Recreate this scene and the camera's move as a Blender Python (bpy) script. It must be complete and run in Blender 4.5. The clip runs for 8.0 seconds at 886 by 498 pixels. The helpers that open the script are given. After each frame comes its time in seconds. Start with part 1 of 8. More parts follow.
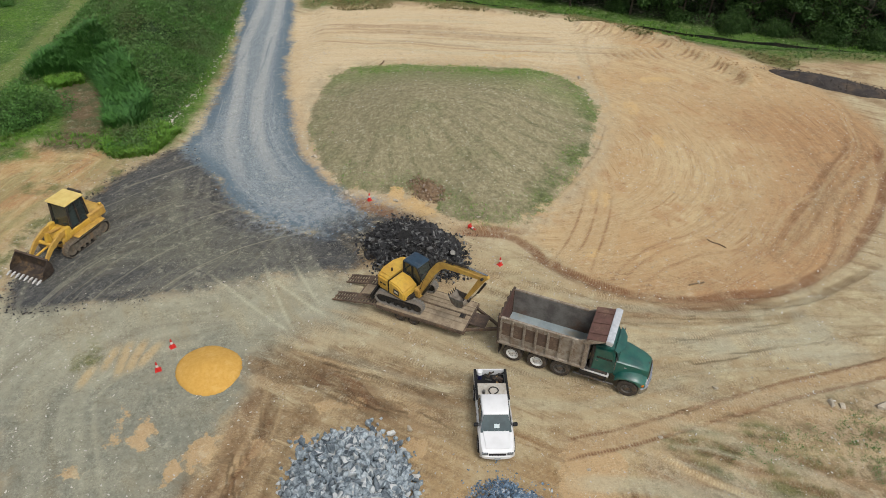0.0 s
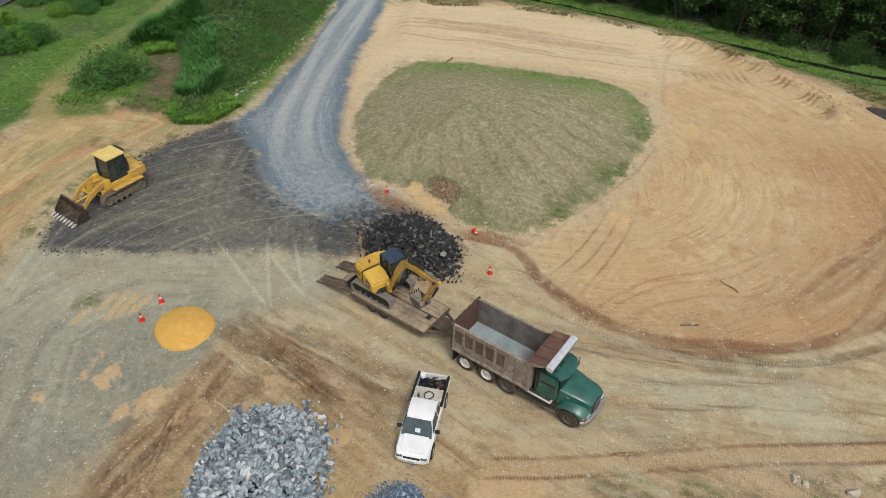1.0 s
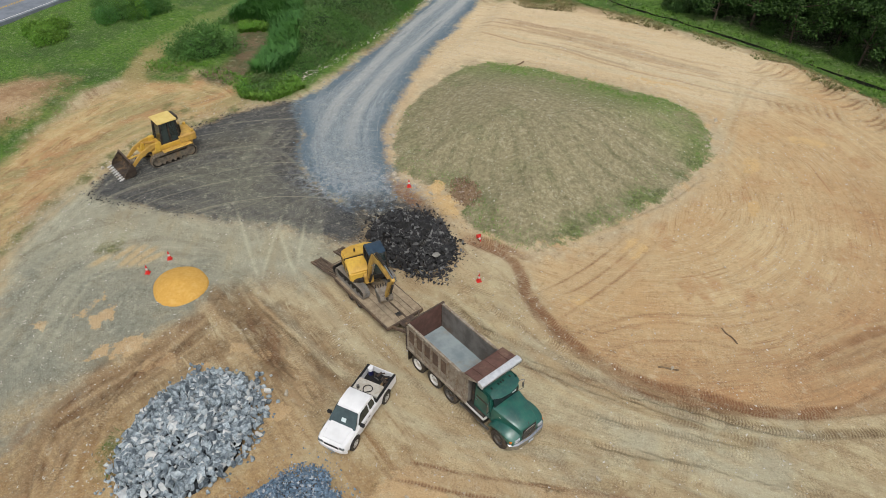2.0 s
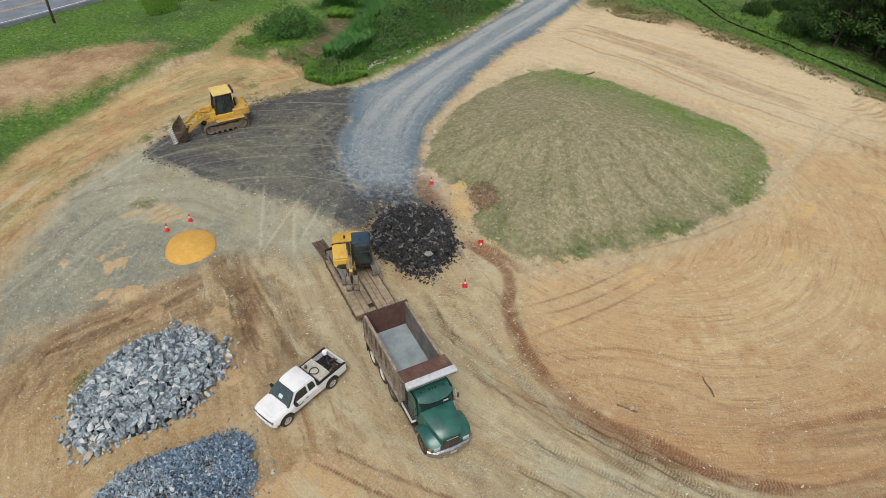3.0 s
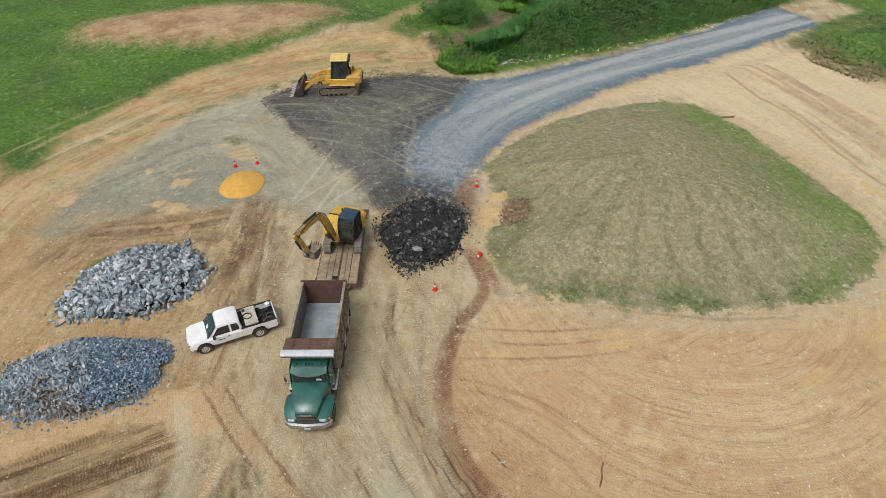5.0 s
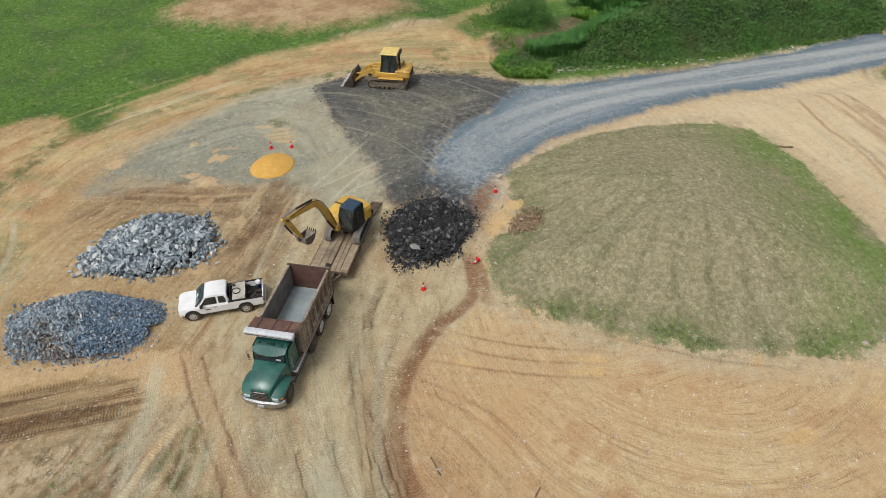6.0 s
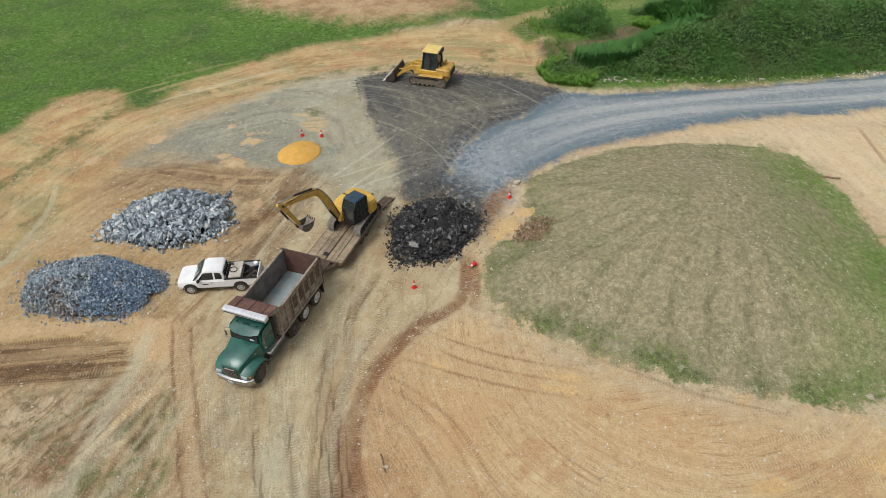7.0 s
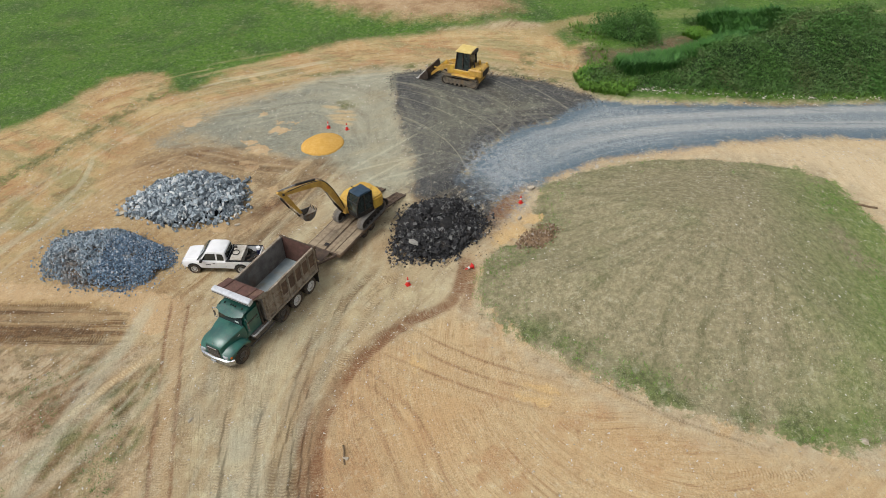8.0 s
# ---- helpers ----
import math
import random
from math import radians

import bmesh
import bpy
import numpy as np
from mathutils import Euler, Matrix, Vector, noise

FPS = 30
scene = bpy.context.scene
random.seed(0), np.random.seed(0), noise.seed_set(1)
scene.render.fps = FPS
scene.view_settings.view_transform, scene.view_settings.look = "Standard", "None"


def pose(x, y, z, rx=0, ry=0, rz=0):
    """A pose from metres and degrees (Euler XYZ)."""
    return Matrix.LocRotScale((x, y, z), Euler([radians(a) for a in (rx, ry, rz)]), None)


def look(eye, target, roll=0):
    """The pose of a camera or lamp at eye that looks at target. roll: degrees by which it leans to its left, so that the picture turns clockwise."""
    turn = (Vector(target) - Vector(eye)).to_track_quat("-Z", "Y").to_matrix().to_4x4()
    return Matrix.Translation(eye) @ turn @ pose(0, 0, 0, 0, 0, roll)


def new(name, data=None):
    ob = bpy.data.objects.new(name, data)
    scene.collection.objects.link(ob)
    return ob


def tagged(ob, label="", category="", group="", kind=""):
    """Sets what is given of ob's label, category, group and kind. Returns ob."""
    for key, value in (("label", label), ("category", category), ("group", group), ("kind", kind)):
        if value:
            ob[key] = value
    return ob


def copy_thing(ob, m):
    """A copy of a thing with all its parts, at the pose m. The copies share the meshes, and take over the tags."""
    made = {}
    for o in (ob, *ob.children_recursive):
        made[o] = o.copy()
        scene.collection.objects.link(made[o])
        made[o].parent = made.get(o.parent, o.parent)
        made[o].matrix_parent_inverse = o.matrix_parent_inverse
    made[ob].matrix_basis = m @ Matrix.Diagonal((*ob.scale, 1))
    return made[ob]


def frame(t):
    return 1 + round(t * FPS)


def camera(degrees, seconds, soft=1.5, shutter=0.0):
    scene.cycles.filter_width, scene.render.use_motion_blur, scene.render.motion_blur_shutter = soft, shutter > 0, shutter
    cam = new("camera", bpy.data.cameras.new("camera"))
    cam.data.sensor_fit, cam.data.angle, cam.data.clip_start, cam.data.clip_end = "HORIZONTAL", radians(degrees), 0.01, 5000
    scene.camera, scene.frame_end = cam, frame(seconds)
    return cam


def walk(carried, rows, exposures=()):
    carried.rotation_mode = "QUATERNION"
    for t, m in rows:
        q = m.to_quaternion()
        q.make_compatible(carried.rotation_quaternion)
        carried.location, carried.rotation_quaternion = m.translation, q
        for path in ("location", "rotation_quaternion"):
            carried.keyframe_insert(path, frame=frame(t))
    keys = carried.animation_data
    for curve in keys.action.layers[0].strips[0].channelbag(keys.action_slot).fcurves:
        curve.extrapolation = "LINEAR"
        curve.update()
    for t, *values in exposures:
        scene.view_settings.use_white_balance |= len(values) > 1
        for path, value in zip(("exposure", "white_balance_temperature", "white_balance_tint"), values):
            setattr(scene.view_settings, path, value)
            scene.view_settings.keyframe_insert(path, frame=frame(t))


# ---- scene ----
cam = camera(67.7, 8.0, 0.85)
METRES, EYE, TILT, LEAN, TURN = 58.06, 28.08, 0.0, 0.0, -5.4
ROWS = [
    (0.0, 0.0, 0.0, 0.0, 0.72, -38.83, -0.9),
    (0.5, 0.0721, 0.0053, 0.0034, 7.35, -39.07, -0.87),
    (1.0, 0.143, 0.0203, 0.0066, 14.11, -39.31, -0.83),
    (1.5, 0.2117, 0.0435, 0.0091, 20.95, -39.5, -0.75),
    (3.0, 0.3933, 0.1573, 0.0158, 41.24, -40.08, -0.47),
    (3.5, 0.4436, 0.2092, 0.0173, 48.06, -40.24, -0.35),
    (4.0, 0.4877, 0.2669, 0.0189, 54.88, -40.34, -0.17),
    (4.5, 0.5238, 0.3271, 0.0199, 61.52, -40.46, -0.01),
    (6.0, 0.5811, 0.4987, 0.0207, 78.78, -40.59, 0.53),
    (6.5, 0.5877, 0.5483, 0.0205, 83.56, -40.57, 0.65),
    (7.0, 0.5898, 0.5934, 0.0196, 87.88, -40.55, 0.77),
    (7.5, 0.5894, 0.6337, 0.0185, 91.76, -40.5, 0.88),
    (8.0, 0.5872, 0.669, 0.0174, 95.15, -40.42, 1.0),
]
EXPOSURES = [(0.0, 0.04), (1.5, 0.07), (3.5, 0.07), (4.5, 0.09), (6.0, 0.13), (8.0, 0.16)]
walk(cam, [(t, pose(0, 0, EYE, TILT, LEAN, TURN) @ pose(METRES * x, METRES * y, METRES * z, 90 + pitch, roll, yaw)) for t, x, y, z, yaw, pitch, roll in ROWS], EXPOSURES)

# ---- light: bright overcast sky ----
world = bpy.data.worlds.new("overcast_sky")
scene.world = world
world.use_nodes = True
wn, wl = world.node_tree.nodes, world.node_tree.links
sky = wn.new("ShaderNodeTexSky")
sky.sky_type, sky.sun_disc = "NISHITA", False
sky.sun_elevation, sky.sun_rotation = radians(58), radians(150)
sky.dust_density, sky.air_density = 4.0, 1.0
grey = wn.new("ShaderNodeHueSaturation")
grey.inputs["Saturation"].default_value = 0.3
wl.new(sky.outputs[0], grey.inputs["Color"])
wl.new(grey.outputs[0], wn["Background"].inputs["Color"])
wn["Background"].inputs["Strength"].default_value = 0.15
sun_data = bpy.data.lights.new("sun", "SUN")
sun_data.energy, sun_data.angle, sun_data.color = 1.55, radians(20), (1.0, 0.98, 0.95)
sun = new("sun", sun_data)
sun.matrix_world = look((20, -35, 65), (0, 0, 0))

# ---- materials ----
def lin(r, g, b, k=0.69):
    """A base colour from a display colour of 0 to 255, brought down to a real surface's reflectance."""
    return tuple(k * ((c / 255 / 12.92) if c < 10 else ((c / 255 + 0.055) / 1.055) ** 2.4) for c in (r, g, b)) + (1.0,)


def earth(r, g, b):
    """A base colour for soils and grasses, a little greyer."""
    c = lin(r, g, b)
    grey = 0.2126 * c[0] + 0.7152 * c[1] + 0.0722 * c[2]
    return tuple(k * (grey + 0.86 * (v - grey)) for v, k in zip(c[:3], (0.965, 1.0, 0.9))) + (1.0,)


class Nodes:
    """Short calls for building a node material."""

    def __init__(self, name):
        self.mat = bpy.data.materials.new(name)
        self.mat.use_nodes = True
        self.tree = self.mat.node_tree
        self.bsdf = self.tree.nodes["Principled BSDF"]
        self.where = self.tree.nodes.new("ShaderNodeTexCoord").outputs["Object"]

    def put(self, socket, value):
        if isinstance(value, bpy.types.NodeSocket):
            self.tree.links.new(value, socket)
        else:
            socket.default_value = value

    def attr(self, name):
        n = self.tree.nodes.new("ShaderNodeAttribute")
        n.attribute_name = name
        return n.outputs["Fac"]

    def math(self, op, a, b=0.0, clamp=False):
        n = self.tree.nodes.new("ShaderNodeMath")
        n.operation, n.use_clamp = op, clamp
        self.put(n.inputs[0], a)
        self.put(n.inputs[1], b)
        return n.outputs[0]

    def scaled(self, v, sx, sy, sz=1.0, turn=0.0):
        n = self.tree.nodes.new("ShaderNodeMapping")
        self.put(n.inputs["Vector"], v)
        n.inputs["Scale"].default_value = (sx, sy, sz)
        n.inputs["Rotation"].default_value = (0, 0, radians(turn))
        return n.outputs[0]

    def noise(self, scale, detail=4.0, rough=0.55, v=None, warp=0.0):
        n = self.tree.nodes.new("ShaderNodeTexNoise")
        self.put(n.inputs["Vector"], self.where if v is None else v)
        n.inputs["Scale"].default_value, n.inputs["Detail"].default_value = scale, detail
        n.inputs["Roughness"].default_value, n.inputs["Distortion"].default_value = rough, warp
        return n.outputs["Fac"]

    def cells(self, scale, v=None, colour=False):
        n = self.tree.nodes.new("ShaderNodeTexVoronoi")
        self.put(n.inputs["Vector"], self.where if v is None else v)
        n.inputs["Scale"].default_value = scale
        return n.outputs["Color" if colour else "Distance"]

    def span(self, v, lo, hi, to_lo=0.0, to_hi=1.0):
        n = self.tree.nodes.new("ShaderNodeMapRange")
        n.interpolation_type = "SMOOTHSTEP"
        self.put(n.inputs["Value"], v)
        for key, value in (("From Min", lo), ("From Max", hi), ("To Min", to_lo), ("To Max", to_hi)):
            self.put(n.inputs[key], value)
        return n.outputs[0]

    def mix(self, fac, a, b, blend="MIX"):
        n = self.tree.nodes.new("ShaderNodeMix")
        n.data_type, n.blend_type = "RGBA", blend
        self.put(n.inputs[0], fac)
        self.put(n.inputs[6], a)
        self.put(n.inputs[7], b)
        return n.outputs[2]

    def split(self, v):
        n = self.tree.nodes.new("ShaderNodeSeparateXYZ")
        self.put(n.inputs[0], v)
        return n.outputs

    def join(self, x, y, z=0.0):
        n = self.tree.nodes.new("ShaderNodeCombineXYZ")
        for socket, value in zip(n.inputs, (x, y, z)):
            self.put(socket, value)
        return n.outputs[0]

    def done(self, colour, rough=0.9, metal=0.0, bump=None, depth=0.02, strength=0.6, spec=0.3):
        b = self.bsdf.inputs
        self.put(b["Base Color"], colour)
        self.put(b["Roughness"], rough)
        self.put(b["Metallic"], metal)
        b["Specular IOR Level"].default_value = spec
        if bump is not None:
            n = self.tree.nodes.new("ShaderNodeBump")
            n.inputs["Strength"].default_value, n.inputs["Distance"].default_value = strength, depth
            self.put(n.inputs["Height"], bump)
            self.put(b["Normal"], n.outputs[0])
        return self.mat


def ground_material():
    n = Nodes("site_ground")
    P = n.where
    big, mid, fine, grit = n.noise(0.09, 5), n.noise(0.5, 6, 0.6), n.noise(3.0, 6, 0.65), n.noise(14.0, 3, 0.7)
    xyz = n.split(P)

    def zone(name, soft=0.5, rag=1.6, bias=0.0):
        ragged = n.math("MULTIPLY", n.math("SUBTRACT", mid, 0.5), rag)
        ragged2 = n.math("MULTIPLY", n.math("SUBTRACT", fine, 0.5), rag * 0.6)
        s = n.math("ADD", n.math("ADD", n.attr(name), bias), n.math("ADD", ragged, ragged2))
        return n.span(s, -soft, soft)

    # streaks that a blade leaves: straight across the soil, round at its rim
    dx, dy = n.math("SUBTRACT", xyz[0], 12.6), n.math("SUBTRACT", xyz[1], 48.0)
    r = n.math("SQRT", n.math("ADD", n.math("MULTIPLY", dx, dx), n.math("MULTIPLY", dy, dy)))
    th = n.math("MULTIPLY", n.math("ARCTAN2", dy, dx), 14.0)
    bend = n.math("MULTIPLY", n.math("SUBTRACT", n.noise(0.09, 2), 0.5), 3.0)
    ring = n.noise(1.0, 5, 0.65, n.join(n.math("ADD", n.math("MULTIPLY", r, 1.9), bend), n.math("MULTIPLY", th, 0.10)))
    rows = n.noise(1.0, 5, 0.65, n.join(n.math("ADD", n.math("MULTIPLY", xyz[0], 1.9), bend), n.math("MULTIPLY", xyz[1], 0.10)))
    hair_ring = n.noise(1.0, 4, 0.7, n.join(n.math("ADD", n.math("MULTIPLY", r, 7.0), n.math("MULTIPLY", bend, 2.5)), n.math("MULTIPLY", th, 0.22)))
    hair_rows = n.noise(1.0, 4, 0.7, n.join(n.math("ADD", n.math("MULTIPLY", xyz[0], 7.0), n.math("MULTIPLY", bend, 2.5)), n.math("MULTIPLY", xyz[1], 0.22)))
    rim = n.span(r, 6.0, 9.0)
    hair = n.math("ADD", n.math("MULTIPLY", hair_ring, rim), n.math("MULTIPLY", hair_rows, n.math("SUBTRACT", 1.0, rim)))
    streak = n.math("ADD", n.math("MULTIPLY", ring, rim), n.math("MULTIPLY", rows, n.math("SUBTRACT", 1.0, rim)))
    xlines = n.noise(1.0, 4, 0.6, n.join(n.math("ADD", n.math("MULTIPLY", xyz[0], 0.10), bend), n.math("MULTIPLY", xyz[1], 1.7)))
    diag = n.noise(1.0, 5, 0.65, n.scaled(n.scaled(P, 1, 1, 1, 33), 0.14, 1.6))

    lumpy0 = n.noise(1.7, 6, 0.72)
    # packed yard dirt
    col = n.mix(n.span(big, 0.4, 0.6), earth(213, 192, 157), earth(197, 166, 128))
    col = n.mix(n.span(n.noise(0.2, 6, 0.6), 0.5, 0.66, 0.0, 0.8), col, earth(158, 126, 92))
    col = n.mix(n.span(diag, 0.45, 0.75), col, earth(154, 118, 84))
    col = n.mix(n.span(mid, 0.53, 0.7), col, earth(216, 196, 162))
    southern = n.span(n.math("ADD", xyz[1], n.math("MULTIPLY", n.math("SUBTRACT", mid, 0.5), 9.0)), 24.0, 13.0)
    col = n.mix(n.math("MULTIPLY", southern, 0.55), col, n.mix(n.span(fine, 0.35, 0.65), earth(210, 166, 104), earth(182, 136, 84)))
    # bare clay soil
    soil = n.mix(n.span(streak, 0.36, 0.68), earth(214, 176, 130), earth(230, 197, 151))
    soil = n.mix(n.span(big, 0.45, 0.7), soil, earth(216, 172, 122))
    soil = n.mix(n.math("MULTIPLY", n.math("MULTIPLY", n.span(streak, 0.56, 0.68), 0.65), n.span(n.noise(0.13, 4), 0.42, 0.58)), soil, earth(190, 138, 96))
    soil = n.mix(n.math("MULTIPLY", n.span(mid, 0.6, 0.75), 0.6), soil, earth(236, 208, 164))
    worn = n.math("MULTIPLY", n.span(n.noise(0.16, 5, 0.6), 0.42, 0.6, 0.3, 1.0), n.span(n.noise(0.7, 5, 0.7), 0.35, 0.6, 0.3, 1.0))
    soil = n.mix(n.math("MULTIPLY", n.span(n.noise(0.33, 6, 0.65), 0.53, 0.66), 0.62), soil, earth(200, 146, 98))
    soil = n.mix(n.math("MULTIPLY", n.math("MULTIPLY", n.span(hair, 0.52, 0.63), 0.7), worn), soil, earth(168, 122, 82))
    soil = n.mix(n.math("MULTIPLY", n.math("MULTIPLY", n.span(hair, 0.37, 0.48, 1.0, 0.0), 0.7), worn), soil, earth(222, 192, 150))
    outer = n.span(n.math("ADD", r, n.math("MULTIPLY", n.math("SUBTRACT", n.noise(0.25, 5, 0.65), 0.5), 14.0)), 13.5, 23.0, 0.0, 0.75)
    rust = n.mix(n.span(ring, 0.38, 0.62), earth(206, 154, 106), earth(174, 124, 82))
    rust = n.mix(n.span(n.noise(1.1, 6, 0.7), 0.5, 0.64, 0.0, 0.6), rust, earth(156, 112, 76))
    soil = n.mix(n.math("MULTIPLY", outer, n.span(xyz[1], 62.0, 48.0)), soil, rust)
    on_soil = zone("soil", 0.9, 2.2)
    col = n.mix(on_soil, col, soil)
    pale = n.mix(n.span(xlines, 0.4, 0.65), earth(235, 208, 173), earth(229, 199, 162))
    col = n.mix(n.math("MULTIPLY", zone("pale", 2.0, 4.0), 0.85), col, pale)
    # orange clay strip at the edge of the yard
    clay = n.mix(n.span(mid, 0.35, 0.65), earth(205, 161, 107), earth(218, 185, 132))
    clay = n.mix(n.span(n.noise(0.22, 5), 0.48, 0.66, 0.0, 0.85), clay, earth(197, 142, 94))
    sparse = n.math("MULTIPLY", n.span(n.noise(0.3, 6, 0.7, n.scaled(n.scaled(P, 1, 1, 1, 28), 1.0, 0.35)), 0.46, 0.6), 0.8)
    clay = n.mix(sparse, clay, n.mix(fine, earth(150, 142, 88), earth(184, 168, 120)))
    banded = n.noise(1.0, 5, 0.65, n.join(n.math("MULTIPLY", n.attr("clay"), 1.3), n.math("MULTIPLY", n.math("SUBTRACT", xyz[1], xyz[0]), 0.05)))
    clay = n.mix(n.span(banded, 0.53, 0.68, 0.0, 0.45), clay, n.mix(fine, earth(160, 150, 96), earth(190, 168, 110)))
    clay = n.mix(n.span(banded, 0.3, 0.46, 0.45, 0.0), clay, earth(228, 200, 146))
    smudge = n.noise(1.0, 6, 0.72, n.join(n.math("ADD", n.math("MULTIPLY", n.attr("clay"), 0.9), n.math("MULTIPLY", bend, 0.5)), n.math("MULTIPLY", n.math("SUBTRACT", xyz[1], xyz[0]), 0.14)))
    clay = n.mix(n.span(smudge, 0.52, 0.62, 0.0, 0.6), clay, n.mix(n.span(fine, 0.35, 0.65), earth(146, 106, 66), earth(180, 134, 88)))
    col = n.mix(zone("clay", 1.2, 3.0), col, clay)
    grey = n.mix(n.span(fine, 0.3, 0.7), earth(132, 131, 123), earth(162, 160, 148))
    round_sand = n.math("SQRT", n.math("ADD", n.math("POWER", n.math("ADD", xyz[0], 9.5), 2.0), n.math("POWER", n.math("SUBTRACT", xyz[1], 21.5), 2.0)))
    wheel = n.noise(1.0, 6, 0.7, n.join(n.math("ADD", n.math("MULTIPLY", round_sand, 1.5), bend), n.math("MULTIPLY", n.math("ADD", xyz[0], xyz[1]), 0.07)))
    stone_dust = n.mix(n.span(mid, 0.35, 0.65), earth(178, 175, 160), earth(160, 156, 142))
    stone_dust = n.mix(n.math("MULTIPLY", n.span(wheel, 0.5, 0.66, 0.0, 0.6), n.span(n.noise(0.25, 5, 0.65), 0.42, 0.58)), stone_dust, earth(134, 130, 112))
    stone_dust = n.mix(n.span(n.noise(0.35, 6, 0.7, n.scaled(n.scaled(P, 1, 1, 1, 62), 0.4, 1.2)), 0.5, 0.64, 0.0, 0.5), stone_dust, earth(176, 158, 126))
    stone_dust = n.mix(n.math("MULTIPLY", n.span(wheel, 0.34, 0.46, 0.6, 0.0), n.span(n.noise(0.3, 5, 0.65), 0.42, 0.58)), stone_dust, earth(206, 200, 182))
    col = n.mix(n.math("MULTIPLY", zone("dusty", 1.6, 4.0), 0.88), col, stone_dust)
    col = n.mix(n.math("MULTIPLY", n.math("MULTIPLY", zone("grey", 0.9, 4.0, 0.2), n.span(n.noise(0.3, 5, 0.65), 0.36, 0.56, 0.3, 1.0)), 0.8), col, grey)
    # packed tan lane, and the stony scrub ground beside the broad wheel track
    packed = n.mix(n.span(n.noise(0.7, 6, 0.6), 0.38, 0.62), earth(213, 192, 154), earth(192, 165, 128))
    packed = n.mix(n.span(n.noise(1.0, 5, 0.65, n.scaled(n.scaled(P, 1, 1, 1, 8), 0.09, 1.3)), 0.5, 0.66, 0.0, 0.6), packed, earth(158, 128, 94))
    packed = n.mix(n.span(n.noise(0.22, 4), 0.5, 0.64, 0.0, 0.6), packed, earth(196, 190, 172))
    col = n.mix(n.math("MULTIPLY", zone("packed", 1.6, 3.0), 0.85), col, packed)
    stony_scrub = n.mix(n.span(n.noise(0.45, 6, 0.65), 0.38, 0.62), earth(212, 186, 154), earth(188, 156, 122))
    stony_scrub = n.mix(n.span(n.noise(0.3, 6, 0.7), 0.5, 0.62, 0.0, 0.75), stony_scrub, earth(168, 150, 118))
    blotch = n.math("MULTIPLY", n.span(n.noise(0.9, 6, 0.75), 0.5, 0.6), n.span(n.noise(0.14, 3), 0.42, 0.54))
    brown_smear = n.noise(1.0, 6, 0.7, n.scaled(n.scaled(P, 1, 1, 1, 38), 0.16, 1.1), warp=0.5)
    stony_scrub = n.mix(n.span(brown_smear, 0.5, 0.63, 0.0, 0.7), stony_scrub, n.mix(n.span(fine, 0.35, 0.65), earth(132, 94, 60), earth(172, 128, 86)))
    stony_scrub = n.mix(n.math("MULTIPLY", blotch, 0.6), stony_scrub, earth(104, 94, 62))
    col = n.mix(n.math("MULTIPLY", zone("scrub", 0.8, 2.0), 0.92), col, stony_scrub)
    ploughed = n.noise(1.0, 5, 0.65, n.join(n.math("ADD", n.math("MULTIPLY", xyz[0], 2.3), n.math("MULTIPLY", bend, 0.35)), n.math("MULTIPLY", xyz[1], 0.13)))
    col = n.mix(n.math("MULTIPLY", zone("stripes", 0.5, 1.2), n.span(ploughed, 0.46, 0.55, 0.25, 0.92)), col, n.mix(n.span(fine, 0.35, 0.65), earth(108, 76, 48), earth(150, 108, 68)))
    mud = n.mix(n.span(n.noise(0.9, 6, 0.7), 0.35, 0.65), earth(120, 90, 62), earth(162, 128, 92))
    smear = n.noise(1.0, 6, 0.7, n.scaled(n.scaled(P, 1, 1, 1, 28), 0.22, 0.95), warp=0.6)
    mud_fac = n.math("MULTIPLY", n.math("MULTIPLY", zone("mud", 0.8, 3.0), n.span(smear, 0.36, 0.5)), 0.86)
    col = n.mix(mud_fac, col, mud)
    # seeded mound: straw and thin grass, greener round the rim
    straw = n.mix(n.span(fine, 0.35, 0.68), earth(144, 133, 102), earth(180, 165, 132))
    straw = n.mix(n.span(n.noise(0.9, 6, 0.72), 0.52, 0.68, 0.0, 0.45), straw, earth(128, 114, 84))
    cx, cy = n.math("SUBTRACT", xyz[0], 0.5), n.math("SUBTRACT", xyz[1], 55.8)
    fan = n.math("ARCTAN2", cy, cx)
    fan_r = n.math("SQRT", n.math("ADD", n.math("MULTIPLY", cx, cx), n.math("MULTIPLY", cy, cy)))
    fan_bend = n.math("MULTIPLY", n.math("SUBTRACT", n.noise(0.25, 3), 0.5), 1.6)
    furrow = n.math("SINE", n.math("ADD", n.math("MULTIPLY", fan, 38.0), n.math("MULTIPLY", fan_bend, 3.4)))
    southeast = n.math("MULTIPLY", n.span(fan_r, 5.0, 9.0), n.span(n.math("SUBTRACT", xyz[1], n.math("MULTIPLY", xyz[0], 0.5)), 54.0, 49.0))
    furrowed = n.math("MULTIPLY", southeast, n.span(n.noise(0.5, 6, 0.7), 0.4, 0.62, 0.06, 0.42))
    straw = n.mix(n.math("MULTIPLY", n.span(furrow, 0.55, 1.0), furrowed), straw, n.mix(fine, earth(84, 88, 52), earth(116, 112, 76)))
    straw = n.mix(n.math("MULTIPLY", n.span(furrow, 0.3, -0.7, 0.0, 0.4), furrowed), straw, earth(192, 178, 146))
    sward = n.mix(n.span(fine, 0.3, 0.7), earth(74, 92, 44), earth(120, 132, 70))
    straw = n.mix(n.math("MULTIPLY", n.span(n.noise(0.16, 6, 0.7), 0.5, 0.66), 0.36), straw, sward)
